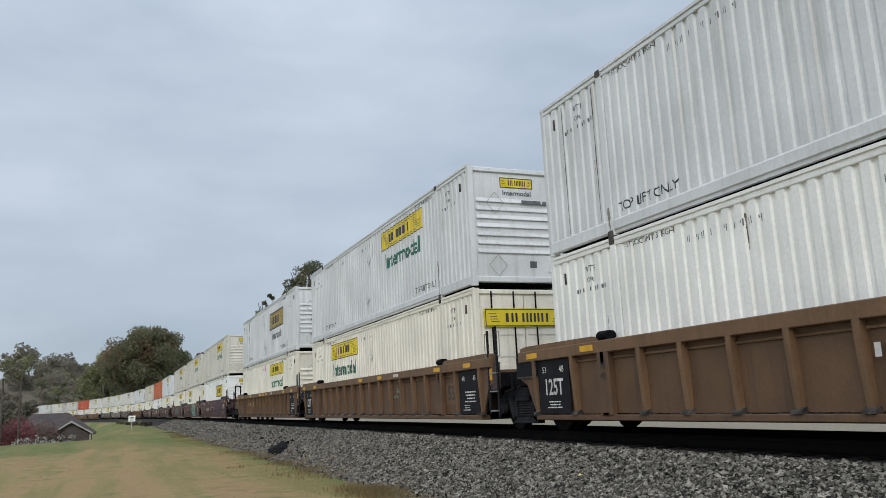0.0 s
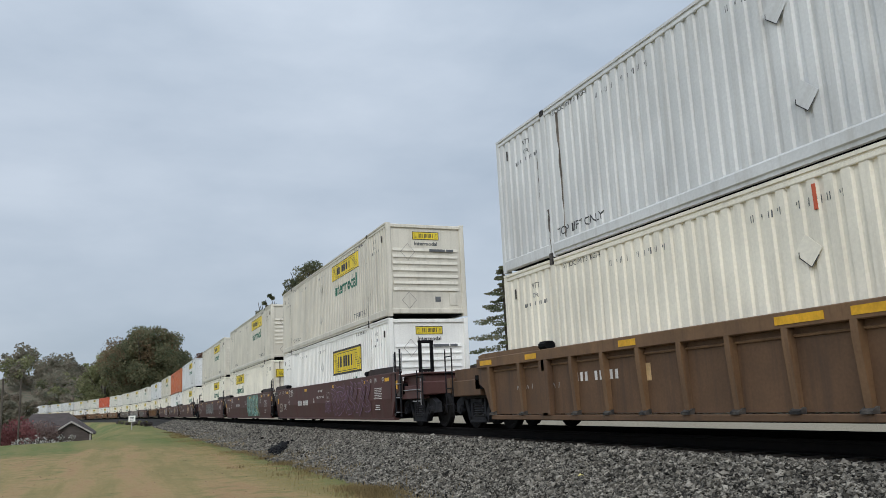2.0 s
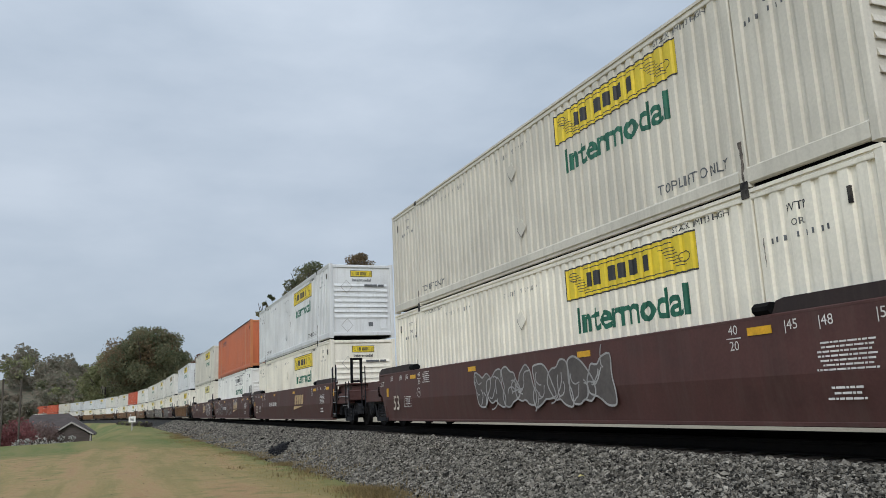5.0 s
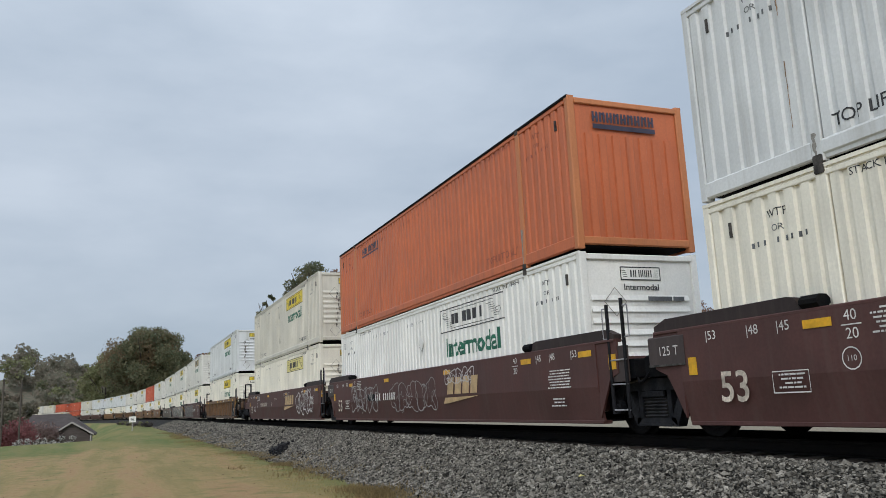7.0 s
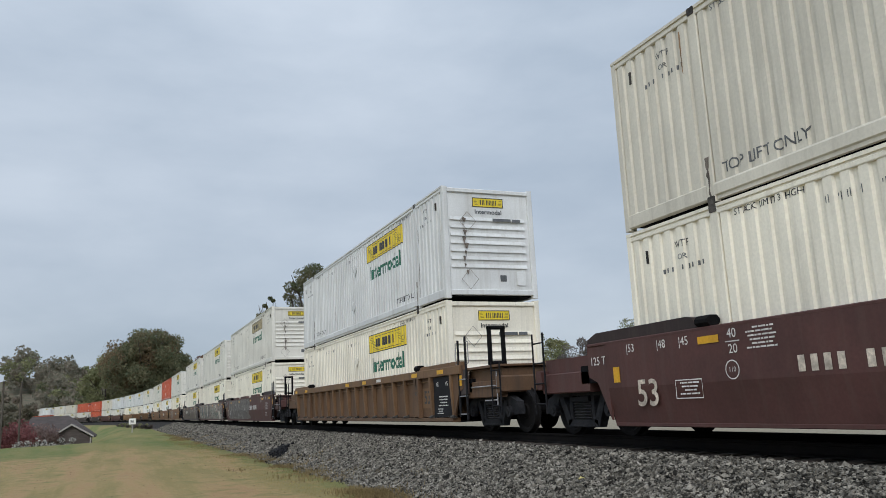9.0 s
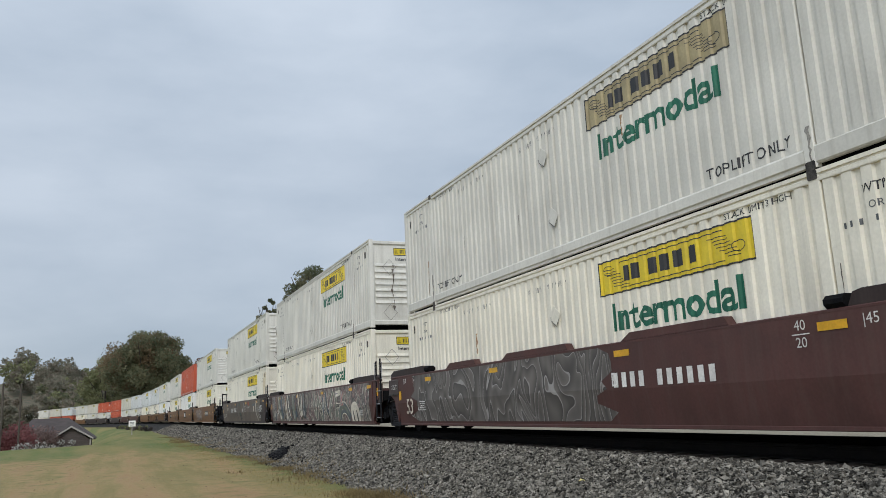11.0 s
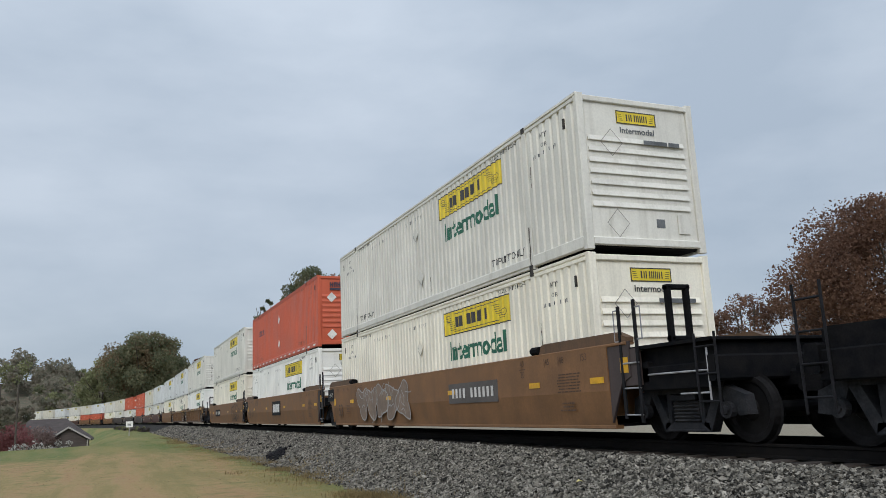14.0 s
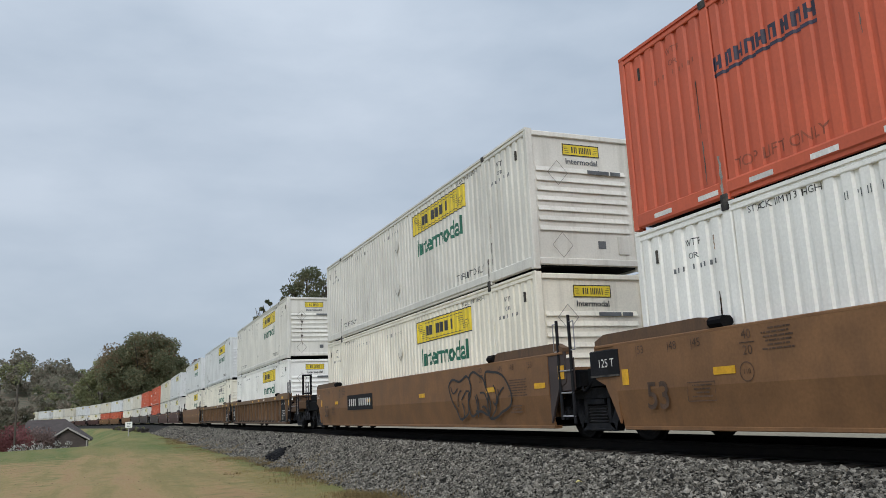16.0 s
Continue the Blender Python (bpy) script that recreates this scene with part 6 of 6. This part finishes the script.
def tree(x, y, height, spread, leaf, seed, label, clumps=60, per=150, size=.3, low=.25, name="tree", second=None):
    """A tapered, forked trunk and a ragged crown of leaf clumps."""
    r = random.Random(seed)
    rng = np.random.default_rng(seed)
    z0 = ground_height(x, y)
    root = new(name)
    root.location = (x, y, z0)
    tagged(root, label, "tree")
    s = Shape()
    base = height * .024
    fork = height * (low + .12)
    n = 9

    def limb(p, q, r0, r1):
        p, q = Vector(p), Vector(q)
        d = (q - p).normalized()
        a = d.orthogonal().normalized()
        b = d.cross(a)
        vs = [c + k * (a * math.cos(2 * math.pi * i / n) + b * math.sin(2 * math.pi * i / n)) for c, k in ((p, r0), (q, r1)) for i in range(n)]
        s.add(vs, [(i, (i + 1) % n, n + (i + 1) % n, n + i) for i in range(n)])
    limb((0, 0, -.2), (0, 0, fork), base * 1.25, base * .8)
    tips = []
    for i in range(7):
        a = 6.28 * i / 7 + r.uniform(-.3, .3)
        q = (math.cos(a) * spread * .45, math.sin(a) * spread * .45, fork + (height - fork) * r.uniform(.3, .65))
        limb((0, 0, fork * r.uniform(.85, 1)), q, base * .5, base * .22)
        for _ in range(2):
            e = (q[0] * r.uniform(1.3, 1.9), q[1] * r.uniform(1.3, 1.9), q[2] + (height - q[2]) * r.uniform(.2, .7))
            limb(q, e, base * .2, base * .07)
            tips.append(e)
    limb((0, 0, fork), (r.uniform(-.4, .4), r.uniform(-.4, .4), height * .93), base * .75, base * .1)
    part("trunk", s, BARK, root, "dark bark")
    cs, rs = [], []
    mid = height * (1 + low) / 2
    for _ in range(clumps):
        a, v = r.uniform(0, 6.28), r.uniform(-1, 1)
        k = math.sqrt(max(0, 1 - v * v)) * (1 if v > -.2 else .9) * r.uniform(.45, .98)
        cr = spread * r.uniform(.16, .3)
        cs.append((math.cos(a) * k * spread * .86, math.sin(a) * k * spread * .86, mid + v * (height - mid - cr * .7)))
        rs.append(cr)
    cut = len(cs) if second is None else int(len(cs) * .7)
    for leafm, c0, c1 in ((leaf, 0, cut), (second, cut, len(cs))):
        if c1 > c0:
            vs, fs = leaf_cloud(rng, cs[c0:c1], rs[c0:c1], per, size)
            sh = Shape()
            sh.v, sh.f = vs, fs
            part("crown", sh, leafm, root, "", fix=False)
    return root


def conifer(x, y, height, seed):
    rng = np.random.default_rng(seed)
    root = tagged(new("conifer"), "dark green pine with thin layered boughs behind the train", "tree")
    root.location = (x, y, ground_height(x, y))
    part("trunk", Shape().rod((0, 0, -.2), (0, 0, height * .97), height * .012), BARK, root)
    cs, rs = [], []
    for i in range(34):                                               # flat boughs of uneven length at uneven heights
        z = height * (.2 + .77 * (i + rng.uniform(-.5, .5)) / 33)
        for j in range(2):
            k = height * .38 * (1 - i / 36) * rng.uniform(.55, 1.1)
            a = i * 2.4 + j * 3.1 + rng.uniform(-.4, .4)
            for f in (.35, .7, 1.0):
                cs.append((math.cos(a) * k * f, math.sin(a) * k * f, z - .12 * k * f))
                rs.append(.3 + k * .2 * (1.2 - f * .5))
    sh = Shape()
    sh.v, sh.f = leaf_cloud(rng, cs, rs, 60, .13, .22)
    part("crown", sh, DARK_GREEN, root, fix=False)


def bush(x, y, w, h, leaf, seed, label, n=14, per=160, size=.12, name="bush"):
    rng = np.random.default_rng(seed)
    root = tagged(new(name), label, "bush")
    root.location = (x, y, ground_height(x, y))
    s = Shape()
    for i in range(7):
        a = i * .9
        s.rod((0, 0, -.1), (math.cos(a) * w * .3, math.sin(a) * w * .3, h * .7), .03, 6)
    part("stem", s, BARK, root)
    cs = np.stack((rng.uniform(-.5, .5, n) * w, rng.uniform(-.5, .5, n) * w, rng.uniform(.25, .85, n) * h), axis=1)
    cs[:, 2] *= 1 - .5 * (np.hypot(cs[:, 0], cs[:, 1]) / w)
    sh = Shape()
    sh.v, sh.f = leaf_cloud(rng, cs, np.full(n, h * .24), per, size)
    part("foliage", sh, leaf, root, fix=False)


tree(10.5, 300, 32.5, 16.5, DARK_GREEN, 3, "tall broad tree with dark green and rusty autumn leaves", 150, 330, .42, .08, second=BROWN_LEAF)
tree(-3.5, 335, 23.0, 10.0, OLIVE, 4, "olive green tree beside a taller one", 60, 220, .45, .05)
tree(27.0, 260, 20.0, 8.5, OLIVE, 5, "yellowish green tree behind the train", 50, 220, .42, .08, second=RUSSET)
tree(30.2, 130, 25.8, 5.6, DARK_GREEN, 6, "tall dark green tree above the containers", 60, 200, .19, .3)
tree(35.0, 134, 25.0, 4.0, RUSSET, 16, "thin brown-leaved tree above the containers", 40, 130, .2, .35)
tree(41.5, 140, 29.6, 5.4, BROWN_LEAF, 36, "round brown-green tree behind the containers", 70, 190, .2, .15)
tree(22.5, 128, 20.0, 2.0, DARK_GREEN, 26, "slender green treetop above the containers", 24, 100, .2, .5)
tree(58.6, 44, 16.6, 10.6, RUSSET, 7, "broad oak with dry russet leaves", 165, 760, .125, .05)
tree(72.0, 46, 15.0, 8.0, RUSSET, 8, "russet-leaved oak beside another", 70, 420, .14, .08)
for _i, (_x, _y, _h, _w, _m) in enumerate(((66, 70, 13.0, 5.0, RUSSET), (63, 74, 11.6, 4.5, RUSSET), (62, 80, 10.6, 4.5, GREY_BRUSH), (60, 84, 11.0, 4.0, OLIVE),
                                           (58, 90, 9.5, 4.5, GREY_BRUSH), (70, 66, 12.0, 5.0, RUSSET), (56, 96, 9.5, 4.5, OLIVE), (70, 62, 11.5, 4.5, GREY_BRUSH))):
    tree(_x, _y, _h, _w, _m, 40 + _i, "thin autumn tree in a row beyond the track", 36, 260, .13, .08)
conifer(41.0, 80.0, 16.6, 9)


def build_far_woods():
    """Wooded hills that close the view beyond the bend."""
    rng = np.random.default_rng(12)

    def rise(x, y):
        top = 27 * smooth(370, 520, y) * (0.55 + 0.45 * math.cos((x - 20) / 95.0)) if abs(x + 40) < 290 else 0
        return ground_height(x, y) + max(0, top) * (1 + .18 * math.sin(x * .09) + .1 * math.sin(x * .23 + 1))
    xs, ys = [-330 + 15 * i for i in range(43)], [345 + 15 * j for j in range(26)]
    sh = Shape()
    sh.v = [(x, y, rise(x, y) - (1.0 if 345 < y < 720 else 2)) for y in ys for x in xs]
    n = len(xs)
    sh.f = [(j * n + i, j * n + i + 1, (j + 1) * n + i + 1, (j + 1) * n + i) for j in range(len(ys) - 1) for i in range(n - 1)]
    hill = new("wooded_hill", sh.mesh("wooded_hill"))
    hill.data.materials.append(HAZED_WOOD)
    tagged(hill, "low hill under autumn woods beyond the railway bend", "hill", kind="structure")
    for leaf, count, seed in ((HAZED_WOOD, 330, 1), (DARK_GREEN, 30, 2), (OLIVE, 110, 3)):
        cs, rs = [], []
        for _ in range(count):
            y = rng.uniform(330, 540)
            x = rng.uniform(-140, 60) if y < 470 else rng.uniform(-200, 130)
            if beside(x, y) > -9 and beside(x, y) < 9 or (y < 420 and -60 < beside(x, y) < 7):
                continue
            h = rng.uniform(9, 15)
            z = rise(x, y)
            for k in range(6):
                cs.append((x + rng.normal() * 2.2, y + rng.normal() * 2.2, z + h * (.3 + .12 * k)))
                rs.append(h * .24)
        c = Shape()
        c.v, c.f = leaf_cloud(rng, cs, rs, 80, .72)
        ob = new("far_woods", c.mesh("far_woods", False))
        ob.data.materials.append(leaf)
        tagged(ob, "distant autumn woods on the hills", "woods", kind="stuff")


build_far_woods()
for _i, (_x, _y, _h, _w, _m) in enumerate(((-29.5, 300, 13, 7, HAZED_WOOD), (-36, 300, 15, 7, HAZED_WOOD), (-43, 305, 14, 8, HAZED_WOOD), (-30, 270, 10, 6, HAZED_WOOD), (-52, 300, 14, 8, HAZED_WOOD))):
    tree(_x, _y, _h, _w, _m, 140 + _i, "autumn tree inside the railway bend, haze painted into its pale leaves", 50, 150, .45, .04)


# ---- the low yard beyond the grass ----
def build_dark_heap():
    """A small heap of near-black stones on the shoulder."""
    rng = np.random.default_rng(31)
    c = Shape()
    for _ in range(260):
        a, b = rng.normal() * .42, rng.normal() * .13
        r = rng.uniform(.03, .06)
        x, y = 5.5 + b + a * .25, 29.0 + a * 1.3
        z = -.21 - .355 * max(0, X0 - x - 1.75) + .06 + .05 * math.exp(-a * a * 4)
        c.box(x - r, x + r * .8, y - r * 1.2, y + r, z - r * .5, z + r * .6)
    ob = new("dark_heap", c.mesh("dark_heap"))
    ob.data.materials.append(BLACK)
    tagged(ob, "small heap of near-black stones on the ballast shoulder", "stones", kind="stuff")


build_dark_heap()
ROOF = mat("grey_brown_shingles", (0.052, 0.042, 0.040), (0.078, 0.064, 0.060), rough=.85, scale=1.5, fine=14, stretch=(1, 1, 3), bump=.4)
SIDING = mat("dark_siding", (.075, .06, .055), (.11, .09, .082), rough=.8, scale=1, fine=10, stretch=(1, 1, 5))
TRIM = mat("weathered_pale_trim", (0.30, 0.28, 0.26), (0.38, 0.36, 0.33), rough=.7, scale=2, fine=20)


def build_house():
    root = tagged(new("house"), "low house with a dark shingled roof and a pale-edged gable", "house")
    x, y = -6.5, 100.0
    root.location = (x, y, -3.6)
    part("wall", Shape().box(-3.1, 4.1, -.5, 7.5, 0, 2.5), SIDING, root)
    part("roof", Shape().add([(-3.6, -1.0, 2.5), (4.6, -1.0, 2.5), (4.6, 8.0, 2.5), (-3.6, 8.0, 2.5), (-2.2, 3.5, 4.9), (1.6, 3.5, 4.9),
                              (-3.6, -1.0, 2.35), (4.6, -1.0, 2.35), (4.6, 8.0, 2.35), (-3.6, 8.0, 2.35)],
                             [(0, 1, 5, 4), (1, 2, 5), (2, 3, 4, 5), (3, 0, 4), (0, 6, 7, 1), (1, 7, 8, 2), (2, 8, 9, 3), (3, 9, 6, 0), (9, 8, 7, 6)]), ROOF, root, "dark hipped shingle roof")
    px = 2.3                                                       # the gabled porch, towards the track
    part("porch_wall", Shape().box(px - 1.8, px + 1.8, -4.4, -.5, 0, 2.5).sweep([(px - 1.8, 2.5), (px + 1.8, 2.5), (px, 3.75)], 1, -4.38, -.6), SIDING, root, "dark gable wall")
    for w in (-1, 1):
        part("porch_roof", Shape().add([(px, -4.7, 3.95), (px + w * 2.15, -4.7, 2.62), (px + w * 2.15, 2.5, 2.62), (px, 2.5, 3.95), (px, -4.7, 3.83), (px + w * 2.15, -4.7, 2.5), (px + w * 2.15, 2.5, 2.5), (px, 2.5, 3.83)],
                                       [(0, 1, 2, 3), (4, 7, 6, 5), (0, 4, 5, 1), (1, 5, 6, 2), (2, 6, 7, 3)]), ROOF, root)
        part("barge_board", Shape().add([(px, -4.72, 3.98), (px + w * 2.2, -4.72, 2.62), (px + w * 2.2, -4.72, 2.44), (px, -4.72, 3.78), (px, -4.76, 3.98), (px + w * 2.2, -4.76, 2.62), (px + w * 2.2, -4.76, 2.44), (px, -4.76, 3.78)],
                                        [(0, 1, 2, 3), (4, 7, 6, 5), (0, 4, 5, 1), (3, 2, 6, 7), (1, 5, 6, 2)]), TRIM, root, "pale weathered board")
        part("porch_post", Shape().box(px + w * 1.9 - .07, px + w * 1.9 + .07, -4.7, -4.56, 0, 2.5, .01), TRIM, root)


build_house()
for _i, (_x, _y, _w, _h) in enumerate(((-12.5, 101, 6, 4.2), (-9.6, 98, 4, 3.4), (-14.5, 94, 5, 3.6))):
    bush(_x, _y, _w, _h, GREY_BRUSH, 60 + _i, "bare grey-brown brush beyond the grass", 20, 170, .16)
for _i, (_x, _y, _w, _h) in enumerate(((-9.0, 95.5, 3.4, 4.9), (-7.6, 96, 3.0, 4.8), (-6.9, 93.5, 1.8, 4.4))):
    bush(_x, _y, _w, _h, BROWN_BRUSH, 64 + _i, "maroon-brown leafless brush before the house", 24, 190, .11)
for _i, (_x, _y, _w, _h) in enumerate(((-10.4, 88, 3.2, 5.0), (-8.8, 89, 2.8, 4.8), (-13.0, 89, 3.4, 5.2))):
    bush(_x, _y, _w, _h, RED_LEAF, 70 + _i, "bush with dull red autumn leaves", 16, 150, .13)
for _i, (_x, _y) in enumerate(((-7.0, 72), (-6.4, 72.5), (-5.9, 72), (-5.2, 72.6), (-4.7, 72), (-3.2, 73), (-5.5, 71.6), (-3.9, 72.4))):
    bush(_x, _y, .5, 1.15 - .1 * (_i % 3), PALE, 80 + _i, "tuft of pale seed heads at the edge of the grass", 5, 22, .07, "weed_tuft")
for _i in range(9):
    bush(4.2 - .35 * _i, 118 + 7 * _i, 1.6, .7, OLIVE if _i % 2 else GREY_BRUSH, 90 + _i, "scrub beside the track", 9, 120, .16)
for _x, _y, _h in ((-8.0, 70, 5.4), (-7.25, 75, 6.0)):
    _p = tagged(new("utility_pole"), "thin dark wooden pole standing beyond the grass", "pole")
    _p.location = (_x, _y, ground_height(_x, _y))
    part("shaft", Shape().rod((0, 0, -.3), (0, 0, _h), .075), BARK, _p)


def build_sign():
    root = tagged(new("track_sign"), "small white square board on a post beside the track", "sign")
    z = ground_height(1.85, 95)
    root.location = (1.85, 95, z)
    part("post", Shape().box(-.05, .05, -.04, .04, -.3, .2 - z, .01), TRIM, root)
    b = part("board", Shape().box(-.36, .36, -.07, -.045, -.02 - z, .62 - z, .01), BRIGHT, root, "white painted board")
    part("writing", Shape().box(-.2, .2, -.075, -.072, .4 - z, .46 - z).box(-.2, .16, -.075, -.072, .26 - z, .32 - z).box(-.2, .2, -.075, -.072, .12 - z, .18 - z), GREY_INK, b)


build_sign()


def tufts(name, rng, x, y, tall, wide, material, label):
    """Upright bent blades at the given places, as one mesh."""
    n = len(x)
    z = np.array([ground_height(a, b) for a, b in zip(x, y)])
    ang, lean = rng.uniform(0, 6.28, n), rng.uniform(.1, .8, n)
    h = tall * rng.uniform(.5, 1.3, n)
    w = wide * rng.uniform(.6, 1.3, n)
    dx, dy = np.cos(ang), np.sin(ang)
    p = np.stack((x, y, z - .01), axis=1)
    side = np.stack((-dy, dx, np.zeros(n)), axis=1) * w[:, None]
    up = np.stack((dx * lean * h, dy * lean * h, h), axis=1)
    vs = np.stack((p - side, p + side, p + up * .55 + side * .6 * 1 + np.array((0, 0, .0)), p + up), axis=1).reshape(-1, 3)
    me = bpy.data.meshes.new(name)
    me.from_pydata(vs.tolist(), [], [(4 * i, 4 * i + 1, 4 * i + 2, 4 * i + 3) for i in range(n)])
    me.materials.append(material)
    tagged(new(name, me), label, "grass", kind="stuff")


def build_grass():
    rng = np.random.default_rng(5)
    dry = foliage("dry_grass", (0.272, 0.200, 0.088), (0.448, 0.320, 0.160), .3)
    green = foliage("green_grass", (0.135, 0.158, 0.045), (0.255, 0.240, 0.083), .35)
    weed = foliage("brown_weeds", (0.19, 0.14, 0.065), (0.31, 0.235, 0.12), .35)
    n = 14000
    y = 12 + 34 * rng.random(n) ** 1.4
    tufts("dry_grass", rng, rng.uniform(-9, 5.0, n), y, .022, .006, dry, "short dry mown grass")
    n = 16000
    y = rng.uniform(30, 66, n)
    tufts("green_grass", rng, rng.uniform(-20, 3.5, n) - .0, y, .022, .012, green, "short green mown grass")
    xs, ys = [], []
    for _ in range(420):                                          # ragged clumps along the toe of the ballast
        cx, cy = 4.75 + .5 * rng.normal(), rng.uniform(12, 75)
        if noise.noise((cx * .6, cy * .22, 3.0)) < -.08:
            continue
        k = int(rng.integers(18, 60))
        xs.append(cx + .16 * rng.normal(size=k))
        ys.append(cy + .3 * rng.normal(size=k))
    for cx, cy in ((4.45, 14.2), (4.2, 13.9), (4.7, 14.6), (4.35, 14.9), (4.6, 13.7), (4.3, 15.4), (4.75, 20.5), (4.8, 23.5), (4.7, 27.0)):
        xs.append(cx + .22 * rng.normal(size=420))
        ys.append(cy + .3 * rng.normal(size=420))
    tufts("weeds", rng, np.concatenate(xs), np.concatenate(ys), .10, .008, weed, "brown dry weeds along the edge of the stones")
    n = 9000
    tufts("yellow_grass", rng, 3.9 + .5 * rng.normal(size=n), rng.uniform(12, 60, n), .035, .007, foliage("yellow_green_grass", (0.224, 0.196, 0.063), (0.336, 0.266, 0.098), .3), "yellowish grass beside the stones")


build_grass()


def build_leaf_litter():
    """Small brown leaves and clods strewn over the worn dirt."""
    rng = np.random.default_rng(77)
    n = 380
    x, y = rng.uniform(-7, 4.6, n), 11 + 30 * rng.random(n) ** 1.5
    s = Shape()
    for a, b in zip(x, y):
        r, h, z = rng.uniform(.008, .032), rng.uniform(.006, .018), ground_height(a, b)
        t = rng.uniform(0, 3.1)
        c, d = math.cos(t) * r, math.sin(t) * r
        s.add([(a - c, b - d, z), (a + d * .7, b - c * .7, z), (a + c, b + d, z), (a - d * .7, b + c * .7, z), (a, b, z + h)], [(0, 1, 4), (1, 2, 4), (2, 3, 4), (3, 0, 4)])
    ob = new("leaf_litter", s.mesh("leaf_litter", False))
    ob.data.materials.append(mat("brown_litter", (.06, .038, .022), (.16, .10, .055), rough=.9, scale=4, fine=30, island=.5))
    tagged(ob, "small brown leaves and clods strewn over dry dirt", "litter", kind="stuff")


build_leaf_litter()


def build_litter():
    leaf = new("fallen_leaf", Shape().add([(-.05, 0, .01), (-.01, -.04, .03), (.05, 0, .012), (.01, .045, .035), (-.05, 0, 0), (-.01, -.04, .02), (.05, 0, 0), (.01, .045, .025)],
                                          [(0, 1, 2, 3), (7, 6, 5, 4), (0, 4, 5, 1), (1, 5, 6, 2), (2, 6, 7, 3), (3, 7, 4, 0)]).mesh("fallen_leaf"))
    leaf.data.materials.append(FADED)
    leaf.location = (6.17, 10.00, -0.46)
    tagged(leaf, "curled pale yellow leaf lying on the crushed stone", "leaf")


build_litter()


# ---- what moves: the train runs past the camera ----
def motions():
    times = [0.0, 1.0, 2.0, 3.0, 4.0, 5.0, 6.0, 7.0, 8.0, 9.0, 10.0, 11.0, 12.0, 13.0, 14.0, 15.0, 16.0]
    for thing, at, z in TRAIN:
        rows = []
        for t in times:
            x, y, heading = on_track(at - SPEED * t - GAIN * t * t)
            rows.append((t, pose(x, y, z, 0, 0, heading)))
        walk(thing, rows)


motions()
